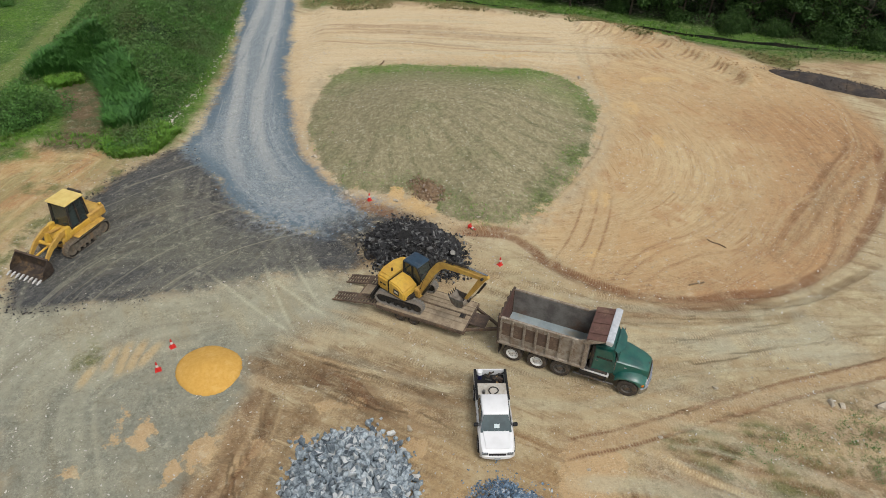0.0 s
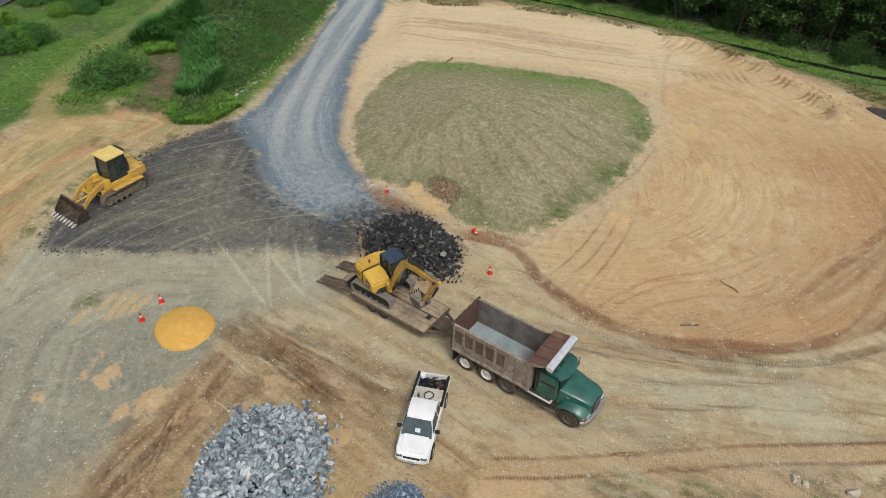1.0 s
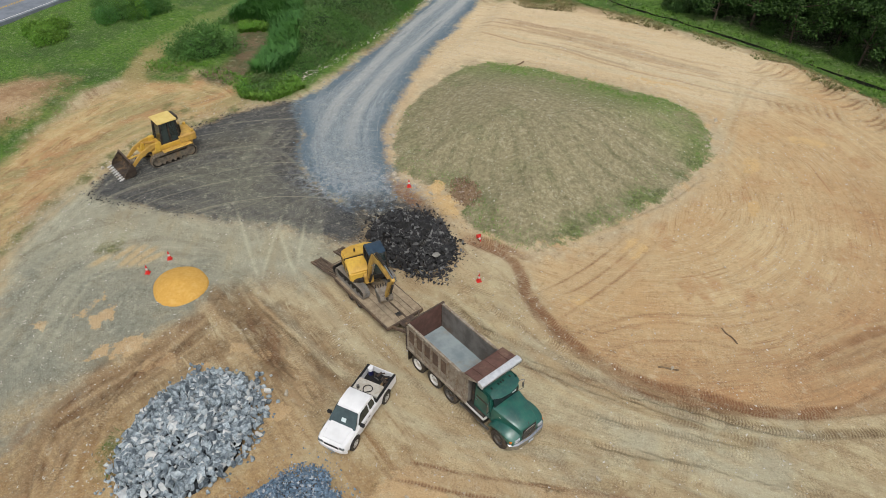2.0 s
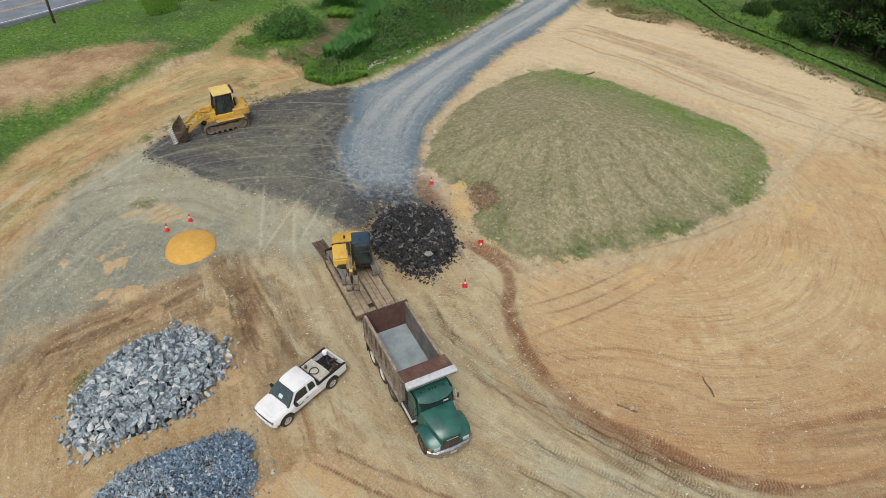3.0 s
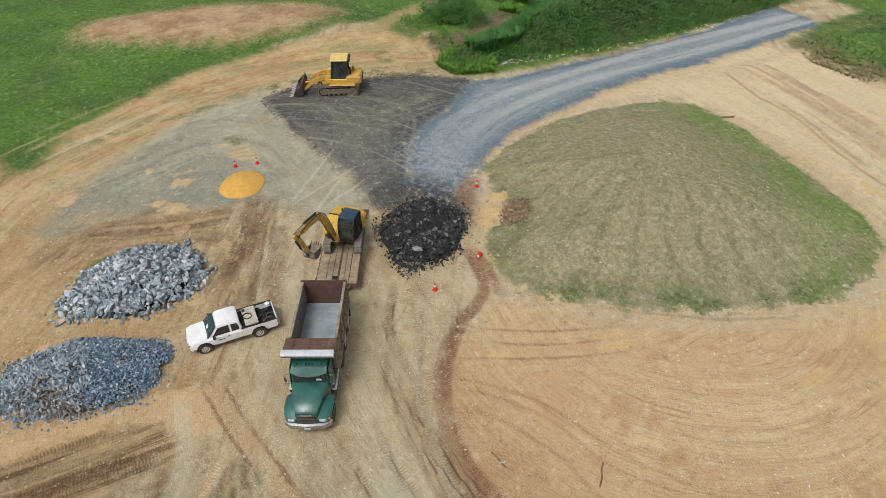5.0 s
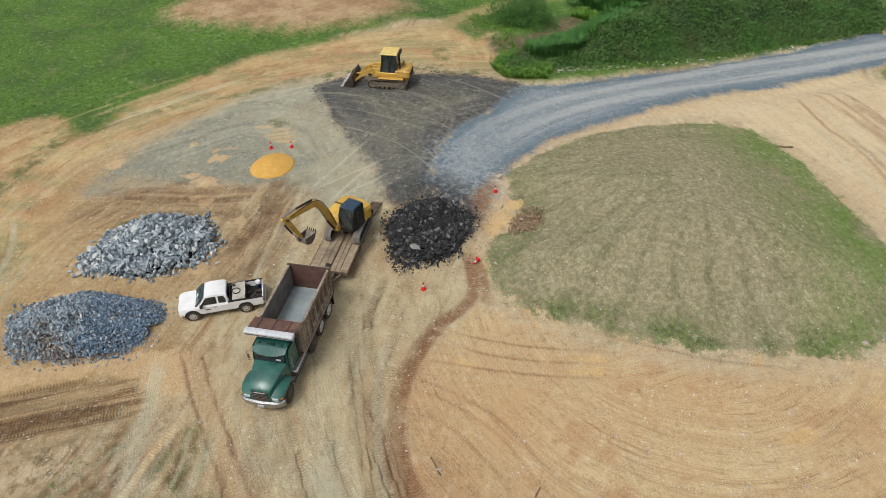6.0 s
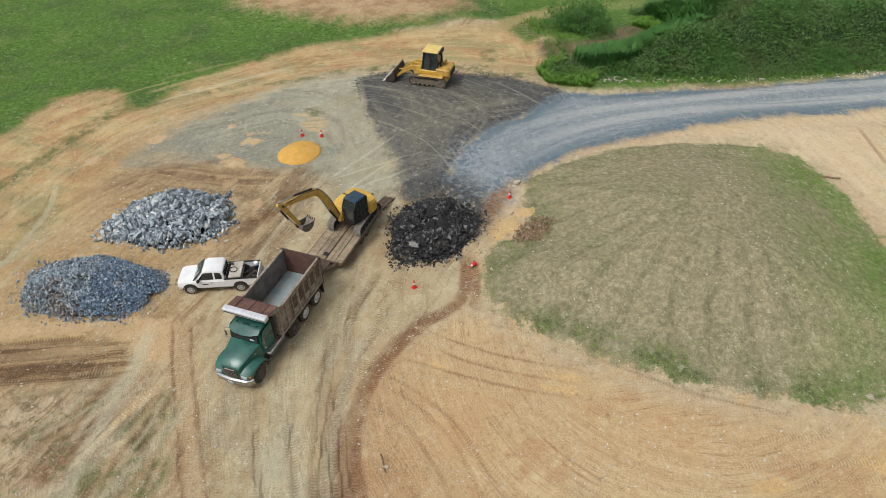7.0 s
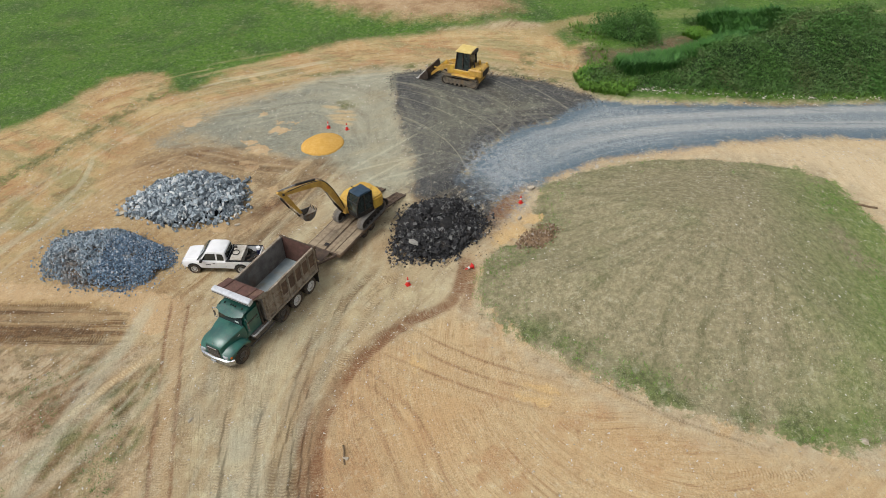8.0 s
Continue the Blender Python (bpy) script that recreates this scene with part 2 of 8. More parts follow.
    combed = n.noise(1.0, 5, 0.75, n.join(n.math("ADD", n.math("MULTIPLY", fan, 58.0), n.math("MULTIPLY", fan_bend, 3.0)), n.math("MULTIPLY", fan_r, 0.6)))
    straw = n.mix(n.span(combed, 0.52, 0.66, 0.0, 0.3), straw, earth(104, 100, 70))
    straw = n.mix(n.span(combed, 0.34, 0.46, 0.3, 0.0), straw, earth(190, 180, 150))
    rimgreen = n.math("MULTIPLY", n.span(n.attr("mound"), 0.3, 3.0, 1.0, 0.0), n.span(n.noise(0.2, 5, 0.65), 0.42, 0.58, 0.0, 0.9))
    rimgreen = n.math("MULTIPLY", rimgreen, n.span(xyz[0], -5.5, 3.0, 0.25, 1.0))
    straw = n.mix(rimgreen, straw, sward)
    farside = n.math("MULTIPLY", n.span(n.math("ADD", xyz[1], n.math("MULTIPLY", xyz[0], 0.25)), 55.0, 65.0), n.span(n.noise(0.2, 4), 0.3, 0.55, 0.0, 0.8))
    straw = n.mix(farside, straw, n.mix(n.span(fine, 0.3, 0.7), earth(104, 132, 50), earth(146, 162, 82)))
    straw = n.mix(n.math("MULTIPLY", n.span(n.cells(4.0), 0.05, 0.22, 0.8, 0.0), n.span(n.noise(0.7, 4), 0.42, 0.6)), straw, earth(204, 196, 172))
    straw = n.mix(n.math("MULTIPLY", n.span(n.cells(3.7), 0.03, 0.2, 0.45, 0.0), n.span(n.noise(0.9, 4), 0.4, 0.6)), straw, earth(92, 88, 60))
    collar = n.math("MULTIPLY", n.span(n.attr("mound"), -2.6, -0.3), n.span(n.noise(0.45, 6, 0.7), 0.38, 0.55, 0.1, 0.95))
    collar = n.math("MULTIPLY", collar, n.span(n.attr("gravel"), -0.6, 0.0, 1.0, 0.0))
    col = n.mix(collar, col, n.mix(lumpy0, earth(228, 208, 176), earth(182, 150, 118)))
    col = n.mix(zone("mound", 0.3, 3.6, -0.1), col, straw)
    col = n.mix(n.math("MULTIPLY", n.span(n.math("ADD", n.attr("wet"), n.math("MULTIPLY", n.math("SUBTRACT", n.noise(1.1, 6, 0.65), 0.47), 2.2)), -0.06, 0.14), 0.92), col, n.mix(on_soil, n.mix(mid, earth(226, 188, 142), earth(208, 166, 118)), n.mix(mid, earth(236, 194, 132), earth(222, 176, 114))))
    # meadow grass
    green = n.mix(n.span(fine, 0.3, 0.7), lin(62, 98, 29), lin(104, 142, 50))
    green = n.mix(n.span(n.noise(0.14, 6, 0.65), 0.42, 0.66), green, earth(72, 104, 34))
    green = n.mix(n.math("MULTIPLY", n.span(n.noise(0.3, 5), 0.55, 0.75), 0.5), green, earth(128, 138, 72))
    col = n.mix(zone("green", 1.0, 2.8), col, green)
    rank = n.math("MULTIPLY", n.math("MULTIPLY", n.span(n.attr("green"), 1.5, 5.0, 1.0, 0.0), zone("green", 1.0, 2.8)), n.math("MULTIPLY", n.span(xyz[0], -12.0, -9.0), n.span(n.noise(0.4, 6, 0.7), 0.38, 0.58, 0.1, 0.85)))
    col = n.mix(rank, col, n.mix(n.span(fine, 0.3, 0.7), earth(112, 104, 58), earth(156, 138, 92)))
    col = n.mix(n.math("MULTIPLY", zone("path", 0.6, 2.0), 0.7), col, n.mix(n.span(xyz[1], 52.0, 58.0), n.mix(mid, earth(176, 156, 104), earth(196, 160, 108)), n.mix(mid, earth(120, 136, 62), earth(150, 154, 84))))
    col = n.mix(zone("bare", 0.7, 2.0), col, n.mix(n.span(n.noise(0.6, 6, 0.7), 0.4, 0.62), n.mix(fine, earth(112, 92, 66), earth(138, 112, 84)), n.mix(fine, earth(70, 80, 42), earth(104, 108, 64))))
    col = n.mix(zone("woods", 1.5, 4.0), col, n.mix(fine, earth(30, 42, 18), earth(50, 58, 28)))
    col = n.mix(n.math("MULTIPLY", zone("redbank", 2.2, 5.5, 0.6), 0.9), col, n.mix(n.span(n.noise(0.35, 6, 0.65), 0.35, 0.65), earth(178, 132, 98), earth(216, 176, 138)))
    col = n.mix(n.math("MULTIPLY", zone("weeds", 0.35, 1.8), n.span(n.noise(0.8, 6, 0.7), 0.4, 0.58, 0.05, 0.85)), col, n.mix(n.span(fine, 0.3, 0.7), earth(88, 98, 46), earth(142, 138, 82)))
    # asphalt millings with blade marks
    tar = n.mix(n.span(fine, 0.3, 0.7), lin(70, 71, 73), lin(98, 98, 96))
    tar = n.mix(n.math("MULTIPLY", n.span(n.attr("tar"), 1.0, 4.0), n.span(n.noise(0.2, 5, 0.6), 0.38, 0.6, 0.1, 0.75)), tar, n.mix(fine, earth(97, 96, 89), earth(121, 118, 108)))
    tar = n.mix(n.span(n.attr("tar"), -0.2, 1.4, 0.6, 0.0), tar, n.mix(fine, lin(50, 52, 55), lin(82, 84, 86)))
    arcs = n.noise(1.0, 5, 0.7, n.scaled(n.scaled(P, 1, 1, 1, -58), 0.16, 2.6), warp=0.5)
    tar = n.mix(n.math("MULTIPLY", n.span(arcs, 0.5, 0.72), 0.6), tar, earth(138, 129, 114))
    swirl = n.noise(1.0, 5, 0.7, n.join(n.math("MULTIPLY", n.math("SQRT", n.math("ADD", n.math("POWER", n.math("ADD", xyz[0], 4.0), 2.0), n.math("POWER", n.math("SUBTRACT", xyz[1], 24.0), 2.0))), 2.2), n.math("MULTIPLY", xyz[1], 0.07)))
    tar = n.mix(n.math("MULTIPLY", n.span(swirl, 0.53, 0.66), 0.65), tar, earth(158, 150, 136))
    tar = n.mix(n.math("MULTIPLY", n.span(n.cells(4.0), 0.0, 0.16, 0.9, 0.0), n.span(mid, 0.4, 0.6)), tar, earth(52, 52, 54))
    col = n.mix(zone("tar", 0.6, 2.2), col, tar)
    # blue-grey road stone, paler where wheels run
    road = n.mix(n.span(n.noise(12.0, 4, 0.8), 0.34, 0.66), lin(98, 112, 121), lin(178, 187, 190))
    road = n.mix(n.span(n.attr("gravel"), 0.4, 1.9, 0.8, 0.0), road, n.mix(n.span(grit, 0.35, 0.65), lin(66, 90, 108), lin(110, 132, 146)))
    drawn = n.noise(1.0, 5, 0.65, n.join(n.math("MULTIPLY", n.attr("road_v"), 2.6), n.math("MULTIPLY", xyz[1], 0.05)))
    road = n.mix(n.span(drawn, 0.52, 0.68, 0.0, 0.4), road, lin(108, 124, 136))
    road = n.mix(n.span(drawn, 0.32, 0.46, 0.35, 0.0), road, lin(186, 192, 192))
    lane = n.math("MULTIPLY", n.math("MULTIPLY", n.attr("lane"), n.span(xyz[1], 42.0, 54.0, 0.25, 1.0)), n.span(n.noise(1.0, 5, 0.6, n.scaled(P, 2.2, 0.1)), 0.26, 0.52))
    road = n.mix(n.math("MULTIPLY", lane, 0.85), road, n.mix(n.noise(6.0, 4, 0.7), lin(198, 199, 194), lin(160, 166, 168)))
    col = n.mix(zone("gravel", 0.6, 2.4), col, road)
    col = n.mix(n.math("MULTIPLY", n.attr("gravel_fan"), n.span(n.noise(2.2, 5, 0.7), 0.42, 0.6)), col, n.mix(n.noise(7.0, 4, 0.8), lin(112, 124, 134), lin(190, 196, 198)))
    col = n.mix(n.math("MULTIPLY", n.attr("soot"), n.span(n.noise(1.6, 6, 0.7), 0.32, 0.56, 0.15, 0.95)), col, n.mix(n.span(fine, 0.35, 0.65), lin(46, 47, 49), lin(80, 81, 82)))
    # wheel and track marks
    shake = n.math("MULTIPLY", n.noise(1.3, 4, 0.7), 3.0)
    lug = n.math("ADD", 0.5, n.math("MULTIPLY", n.math("SINE", n.math("ADD", n.math("ADD", n.math("MULTIPLY", n.attr("rut_u"), 38.0), n.math("MULTIPLY", n.attr("rut_v"), 10.0)), n.math("MULTIPLY", shake, 0.5))), 0.5))
    lugs = n.math("ADD", 0.5, n.math("MULTIPLY", n.span(lug, 0.2, 0.8), n.span(n.noise(0.4, 4), 0.36, 0.55, 0.1, 0.6)))
    patchy = n.span(n.noise(0.8, 5, 0.7), 0.22, 0.5)
    loose = n.math("MULTIPLY", n.span(n.attr("tar"), -0.6, 0.2, 1.0, 0.15), n.span(n.attr("gravel"), -0.6, 0.2, 1.0, 0.0))
    col = n.mix(n.math("MULTIPLY", n.math("MULTIPLY", n.attr("rut_dark"), lugs), patchy), col, n.mix(0.42, n.mix(1.0, col, (0.58, 0.52, 0.46, 1), "MULTIPLY"), earth(116, 92, 68)))
    col = n.mix(n.math("MULTIPLY", n.math("MULTIPLY", n.attr("rut_red"), n.math("ADD", lugs, 0.26)), patchy), col, n.mix(0.12, earth(144, 94, 61), col))
    col = n.mix(n.math("MULTIPLY", loose, n.math("MULTIPLY", n.attr("rut_light"), n.span(n.noise(1.6, 5, 0.7), 0.25, 0.5))), col, n.mix(lug, earth(204, 168, 126), earth(228, 196, 152)))
    col = n.mix(n.math("MULTIPLY", n.span(n.attr("gravel"), -0.6, 0.2, 1.0, 0.0), n.math("MULTIPLY", n.math("MULTIPLY", n.attr("dust"), n.span(n.attr("tar"), 0.0, 1.2, 1.0, 0.5)), n.span(n.noise(3.0, 5, 0.7), 0.12, 0.42))), col, earth(212, 204, 180))
    cleat = n.math("MULTIPLY", n.attr("cleat"), n.span(n.noise(0.55, 5, 0.65), 0.4, 0.58))
    col = n.mix(n.math("MULTIPLY", cleat, n.span(lug, 0.5, 0.95, 0.0, 0.62)), col, n.mix(0.5, n.mix(1.0, col, (0.55, 0.5, 0.44, 1), "MULTIPLY"), earth(150, 112, 76)))
    col = n.mix(n.math("MULTIPLY", cleat, n.span(lug, 0.05, 0.4, 0.45, 0.0)), col, earth(226, 196, 152))
    col = n.mix(n.math("MULTIPLY", n.attr("ridge"), n.span(n.noise(2.5, 5), 0.2, 0.45)), col, n.mix(fine, earth(222, 194, 152), earth(196, 164, 122)))
    # stones and grit
    speck = n.span(n.cells(3.1), 0.03, 0.13, 1.0, 0.0)
    col = n.mix(n.math("MULTIPLY", speck, n.span(n.noise(0.6, 4), 0.5, 0.66)), col, earth(220, 214, 200))
    clods = n.noise(5.5, 6, 0.75)
    coarse = n.span(n.noise(0.55, 5, 0.65), 0.38, 0.62, 0.25, 1.0)
    lumpy = n.noise(1.7, 6, 0.72)
    dark_of, pale_of = n.mix(1.0, col, (0.5, 0.46, 0.42, 1), "MULTIPLY"), n.mix(0.62, col, earth(244, 234, 214))
    col = n.mix(n.span(lumpy, 0.54, 0.66, 0.0, 0.38), col, dark_of)
    col = n.mix(n.span(lumpy, 0.33, 0.45, 0.36, 0.0), col, pale_of)
    col = n.mix(n.math("MULTIPLY", n.span(clods, 0.54, 0.68, 0.0, 0.54), coarse), col, dark_of)
    col = n.mix(n.math("MULTIPLY", n.span(clods, 0.32, 0.45, 0.5, 0.0), coarse), col, pale_of)
    col = n.mix(n.math("MULTIPLY", n.span(grit, 0.54, 0.64, 0.0, 0.34), coarse), col, dark_of)
    col = n.mix(n.math("MULTIPLY", n.span(grit, 0.35, 0.45, 0.3, 0.0), coarse), col, pale_of)
    spark = n.noise(9.0, 5, 0.85)
    stony = n.math("MAXIMUM", n.span(n.attr("gravel"), -0.3, 0.3), n.span(n.attr("tar"), -0.3, 0.3, 0.0, 0.7))
    each = n.math("MULTIPLY", n.span(spark, 0.3, 0.7, 0.72, 1.3), n.span(n.noise(4.0, 6, 0.8), 0.3, 0.7, 0.84, 1.16))
    each = n.math("ADD", n.math("MULTIPLY", n.math("SUBTRACT", each, 1.0), n.math("MULTIPLY", n.span(coarse, 0.25, 1.0, 0.5, 1.1), n.math("ADD", 0.48, n.math("MULTIPLY", stony, 0.4)))), 1.0)
    col = n.mix(1.0, col, n.join(each, each, each), "MULTIPLY")
    rough = n.span(n.attr("wet"), -0.3, 0.3, 0.93, 0.55)
    bump = n.math("ADD", n.math("MULTIPLY", fine, 0.7), n.math("ADD", n.math("MULTIPLY", grit, 0.35), n.math("MULTIPLY", streak, 0.6)))
    bump = n.math("ADD", bump, n.math("MULTIPLY", n.math("ADD", clods, hair), 0.5))
    bump = n.math("ADD", bump, n.math("MULTIPLY", n.math("MULTIPLY", lug, n.math("ADD", n.attr("cleat"), n.math("ADD", n.attr("rut_dark"), n.attr("rut_red")))), 0.13))
    return n.done(col, rough, bump=n.math("ADD", bump, n.math("MULTIPLY", spark, 0.5)), depth=0.09, strength=0.9, spec=0.2)


GROUND = ground_material()


def speckled(name, a, b, scale=6.0, rough=0.85, metal=0.0, depth=0.01, vary=0.0, spec=0.3, mark=None):
    """A worn surface of two tones with grain; vary: how far single pieces differ; mark: a third tone in stains."""
    n = Nodes(name)
    col = n.mix(n.span(n.noise(scale, 6, 0.65), 0.32, 0.68), a, b)
    if mark:
        col = n.mix(n.math("MULTIPLY", n.span(n.noise(scale * 0.35, 6, 0.7), 0.5, 0.68), 0.8), col, mark)
    if vary:
        each = n.tree.nodes.new("ShaderNodeObjectInfo").outputs["Random"]
        isle = n.tree.nodes.new("ShaderNodeNewGeometry").outputs["Random Per Island"]
        both = n.math("FRACT", n.math("ADD", n.math("MULTIPLY", each, 7.3), n.math("MULTIPLY", isle, 3.7)))
        dark = n.mix(1.0, col, (0.42, 0.43, 0.45, 1), "MULTIPLY")
        light = n.mix(0.7, col, lin(232, 232, 228))
        col = n.mix(n.math("MULTIPLY", n.span(both, 0.0, 0.42, 1.0, 0.0), vary), col, dark)
        col = n.mix(n.math("MULTIPLY", n.span(both, 0.72, 1.0), vary), col, light)
    return n.done(col, rough, metal, n.noise(scale * 5, 5, 0.7), depth, 0.7, spec)

# ---- the lie of the land ----
def rounded(points, closed=True, steps=6):
    """A smooth line through the corners of a plan."""
    p = np.array(points, float)
    k = len(p)
    out = []
    for i in range(k if closed else k - 1):
        a, b, c, d = (p[j % k] if closed else p[min(max(j, 0), k - 1)] for j in (i - 1, i, i + 1, i + 2))
        for t in np.arange(steps) / steps:
            out.append(0.5 * (2 * b + (c - a) * t + (2 * a - 5 * b + 4 * c - d) * t * t + (3 * b - a - 3 * c + d) * t**3))
    if not closed:
        out.append(p[-1])
    return np.array(out)


def along(line, X, Y):
    """Distance to a line and the length along it, for each place."""
    best, best_u, run = np.full(X.shape, 1e9), np.zeros(X.shape), 0.0
    for a, b in zip(line[:-1], line[1:]):
        d = b - a
        size = float(np.hypot(*d)) or 1e-6
        t = np.clip(((X - a[0]) * d[0] + (Y - a[1]) * d[1]) / size**2, 0, 1)
        far = np.hypot(X - a[0] - t * d[0], Y - a[1] - t * d[1])
        nearer = far < best
        best, best_u = np.where(nearer, far, best), np.where(nearer, run + t * size, best_u)
        run += size
    return best, best_u


def inside(points, X, Y, smooth=True):
    """Signed distance to an outline, positive inside."""
    p = rounded(points) if smooth else np.array(points, float)
    far, _ = along(np.vstack([p, p[:1]]), X, Y)
    odd = np.zeros(X.shape, bool)
    for a, b in zip(p, np.roll(p, -1, 0)):
        if a[1] != b[1]:
            odd ^= ((a[1] > Y) != (b[1] > Y)) & (X < (b[0] - a[0]) * (Y - a[1]) / (b[1] - a[1]) + a[0])
    return np.where(odd, far, -far)


def step(v, lo, hi):
    t = np.clip((v - lo) / (hi - lo), 0, 1)
    return t * t * (3 - 2 * t)


MOUND = [(-3.4, 42.6), (-5.4, 46), (-7, 50.5), (-7, 56), (-5.6, 62), (-3.5, 64.6), (2, 65.5), (8, 64.6), (13.5, 63.8), (17.2, 62), (19.2, 57), (18.6, 52.4), (16.6, 47), (13.4, 41.6), (10.4, 38.2), (8.2, 37), (5.6, 37.5), (3.6, 39), (1.6, 41.3)]
TAR = [(-23.2, 30.4), (-23.9, 34), (-23.4, 38.5), (-22, 43), (-20, 46.6), (-16.9, 49.2), (-13.6, 45), (-11.8, 41.6), (-9.6, 39.2), (-6.6, 37.4), (-3.6, 36.4), (-2.2, 34), (-3.2, 32.7), (-6.4, 32.7), (-10.4, 32), (-15, 31.1), (-19, 30.7)]
GRAVEL = [(-18.3, 92), (-17.6, 86), (-16.8, 75), (-16.1, 66), (-16.2, 57.5), (-16.4, 52.5), (-16.9, 49), (-13.7, 44.8), (-12, 41.4), (-9.7, 39.2), (-6.6, 37.6), (-4.2, 36.3), (-1.6, 37.8), (-2.4, 39.4), (-3.7, 41.7), (-5.4, 44.6), (-7.5, 48.6), (-8.5, 53.4), (-9.5, 59), (-10.4, 67), (-10.8, 76), (-11.5, 86), (-12, 92)]
SOIL = [(5.5, 36.6), (8.8, 35.6), (11, 33), (13.6, 30.2), (17, 29), (21, 28.7), (26, 29.6), (31, 32.8), (37, 38.8), (42, 46), (43.6, 53), (41, 60), (37.6, 65.6), (30.4, 70), (24.4, 76), (15, 79.4), (8.2, 82), (1.3, 83.4), (-5, 82.6), (-11, 81.8), (-10.6, 72), (-9.4, 60), (-7, 47), (-3, 42), (2, 38.5)]
PALE = [(-11, 82), (-10.4, 72), (-9.2, 60), (-7.2, 50), (-5, 44), (-3, 50), (-3, 64), (8, 66), (18, 64), (24, 66), (24, 77), (12, 80.5), (1.3, 83.4)]
DROP = [(-4, 87), (1.3, 84.4), (8, 83), (15, 80.4), (24, 77.6), (30.4, 71.4), (37.6, 67), (52, 65), (70, 60), (200, 40), (900, 100), (900, 900), (-300, 900), (-60, 140), (-16, 106), (-7, 96)]
CLAY = [(-12.8, -6), (-17.2, -1), (-23.9, 7), (-27.8, 14), (-32, 23.5), (-33.6, 31), (-34.4, 38), (-33.6, 46), (-31.5, 49.5), (-26, 50.6), (-21.6, 48.6), (-22.6, 45), (-25, 41), (-26, 34), (-24.2, 26), (-20.4, 18), (-16.8, 11.5), (-11, 8.5), (-5, 9), (-1, 7), (5, 5), (9, 2), (14, -12), (0, -22)]
GREY = [(-11, 10.6), (-14.5, 13.1), (-18.5, 17.9), (-21, 23.6), (-19.4, 25.6), (-16, 24.6), (-13.4, 26), (-11.8, 27.2), (-9.9, 27.8), (-8.3, 26), (-8.3, 23.6), (-8.9, 21.4), (-9.6, 19), (-9.4, 15)]
BARE = [(-31.6, 60.6), (-29.6, 63), (-26.6, 60.1), (-25.1, 56.3), (-24.4, 51.4), (-24.6, 49.4), (-29, 50), (-28.2, 53.4), (-29, 56.5)]
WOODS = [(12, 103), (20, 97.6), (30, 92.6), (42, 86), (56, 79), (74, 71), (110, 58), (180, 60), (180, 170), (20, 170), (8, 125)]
DUSTY = [(-16.4, 15.4), (-20.4, 20.5), (-24.2, 25.7), (-24.2, 31), (-19, 31.2), (-10, 32.4), (-4, 32.8), (-2.4, 28.8), (-6.6, 27), (-8, 24), (-9, 21.1), (-11, 17.4), (-12.8, 13)]
DUSTY_EAST = [(-1, 29.6), (4, 27.6), (4.6, 32), (7.4, 34.4), (9.6, 32.4), (12, 28), (17.3, 26.7), (22.9, 28), (32, 30.6), (36, 27), (24, 22), (16, 21.7), (10, 24)]
MUD = [(-8.5, 25.8), (-6, 25.9), (-3.1, 26.2), (-0.6, 25.2), (3.6, 23.6), (3.4, 21), (-0.5, 21), (-4, 21.4), (-6, 17.5), (-7.2, 13), (-7.4, 10.6), (-9, 10.8), (-10, 13.4), (-10.4, 17.6), (-9, 21), (-7.8, 23.5)]
MEADOW_WEST = [(-13.6, -3.8), (-15.2, -1.6), (-17.7, -0.1), (-20.5, 0.8), (-23.4, 2.4), (-24.6, 4.9), (-24.2, 7.3), (-20.4, 9.2), (-20.1, 10.7), (-23, 12.7), (-25.2, 14.4), (-28, 18.5), (-30.6, 22.6), (-32.3, 26), (-32.8, 30), (-33.8, 34), (-35.1, 38.6), (-36.6, 43), (-35.4, 46.4), (-31.5, 47.4), (-28.6, 48.4), (-30.4, 51), (-27, 51.6), (-23.6, 49.2), (-20, 48.2), (-17.8, 50.4), (-17, 55), (-16.6, 66), (-17, 76), (-18.4, 92), (-19, 400), (-600, 400), (-600, -400), (-60, -400)]
REDBANK = [(-45.6, 17), (-41.2, 22.6), (-38.6, 28.2), (-37.6, 32.1), (-37.4, 35.6), (-38.1, 39.2), (-39.7, 43.2), (-43.4, 40.9), (-45.6, 36.4), (-47.6, 31.2), (-48.6, 26), (-49, 19)]
VERGE = [(-10, 84.6), (-4.5, 83.6), (1.3, 85.4), (8, 84), (15, 81.4), (24, 78.6), (30.6, 72.4), (37.6, 68), (41.5, 62.5), (44, 64.5), (56, 63.5), (70, 58), (300, 30), (900, 900), (-12.4, 900), (-12.4, 92)]
SCRUB = [(11.7, 2), (11.6, 17.9), (13.8, 18.5), (18.8, 20), (22, 20.6), (27.5, 21.7), (36, 23.6), (48, 24), (48, -4), (20, -8)]
SOUTH_SCRUB = [(13, 13.5), (15.5, 17.4), (20, 19.4), (26, 20.6), (32, 21), (32, 10), (20, 6)]
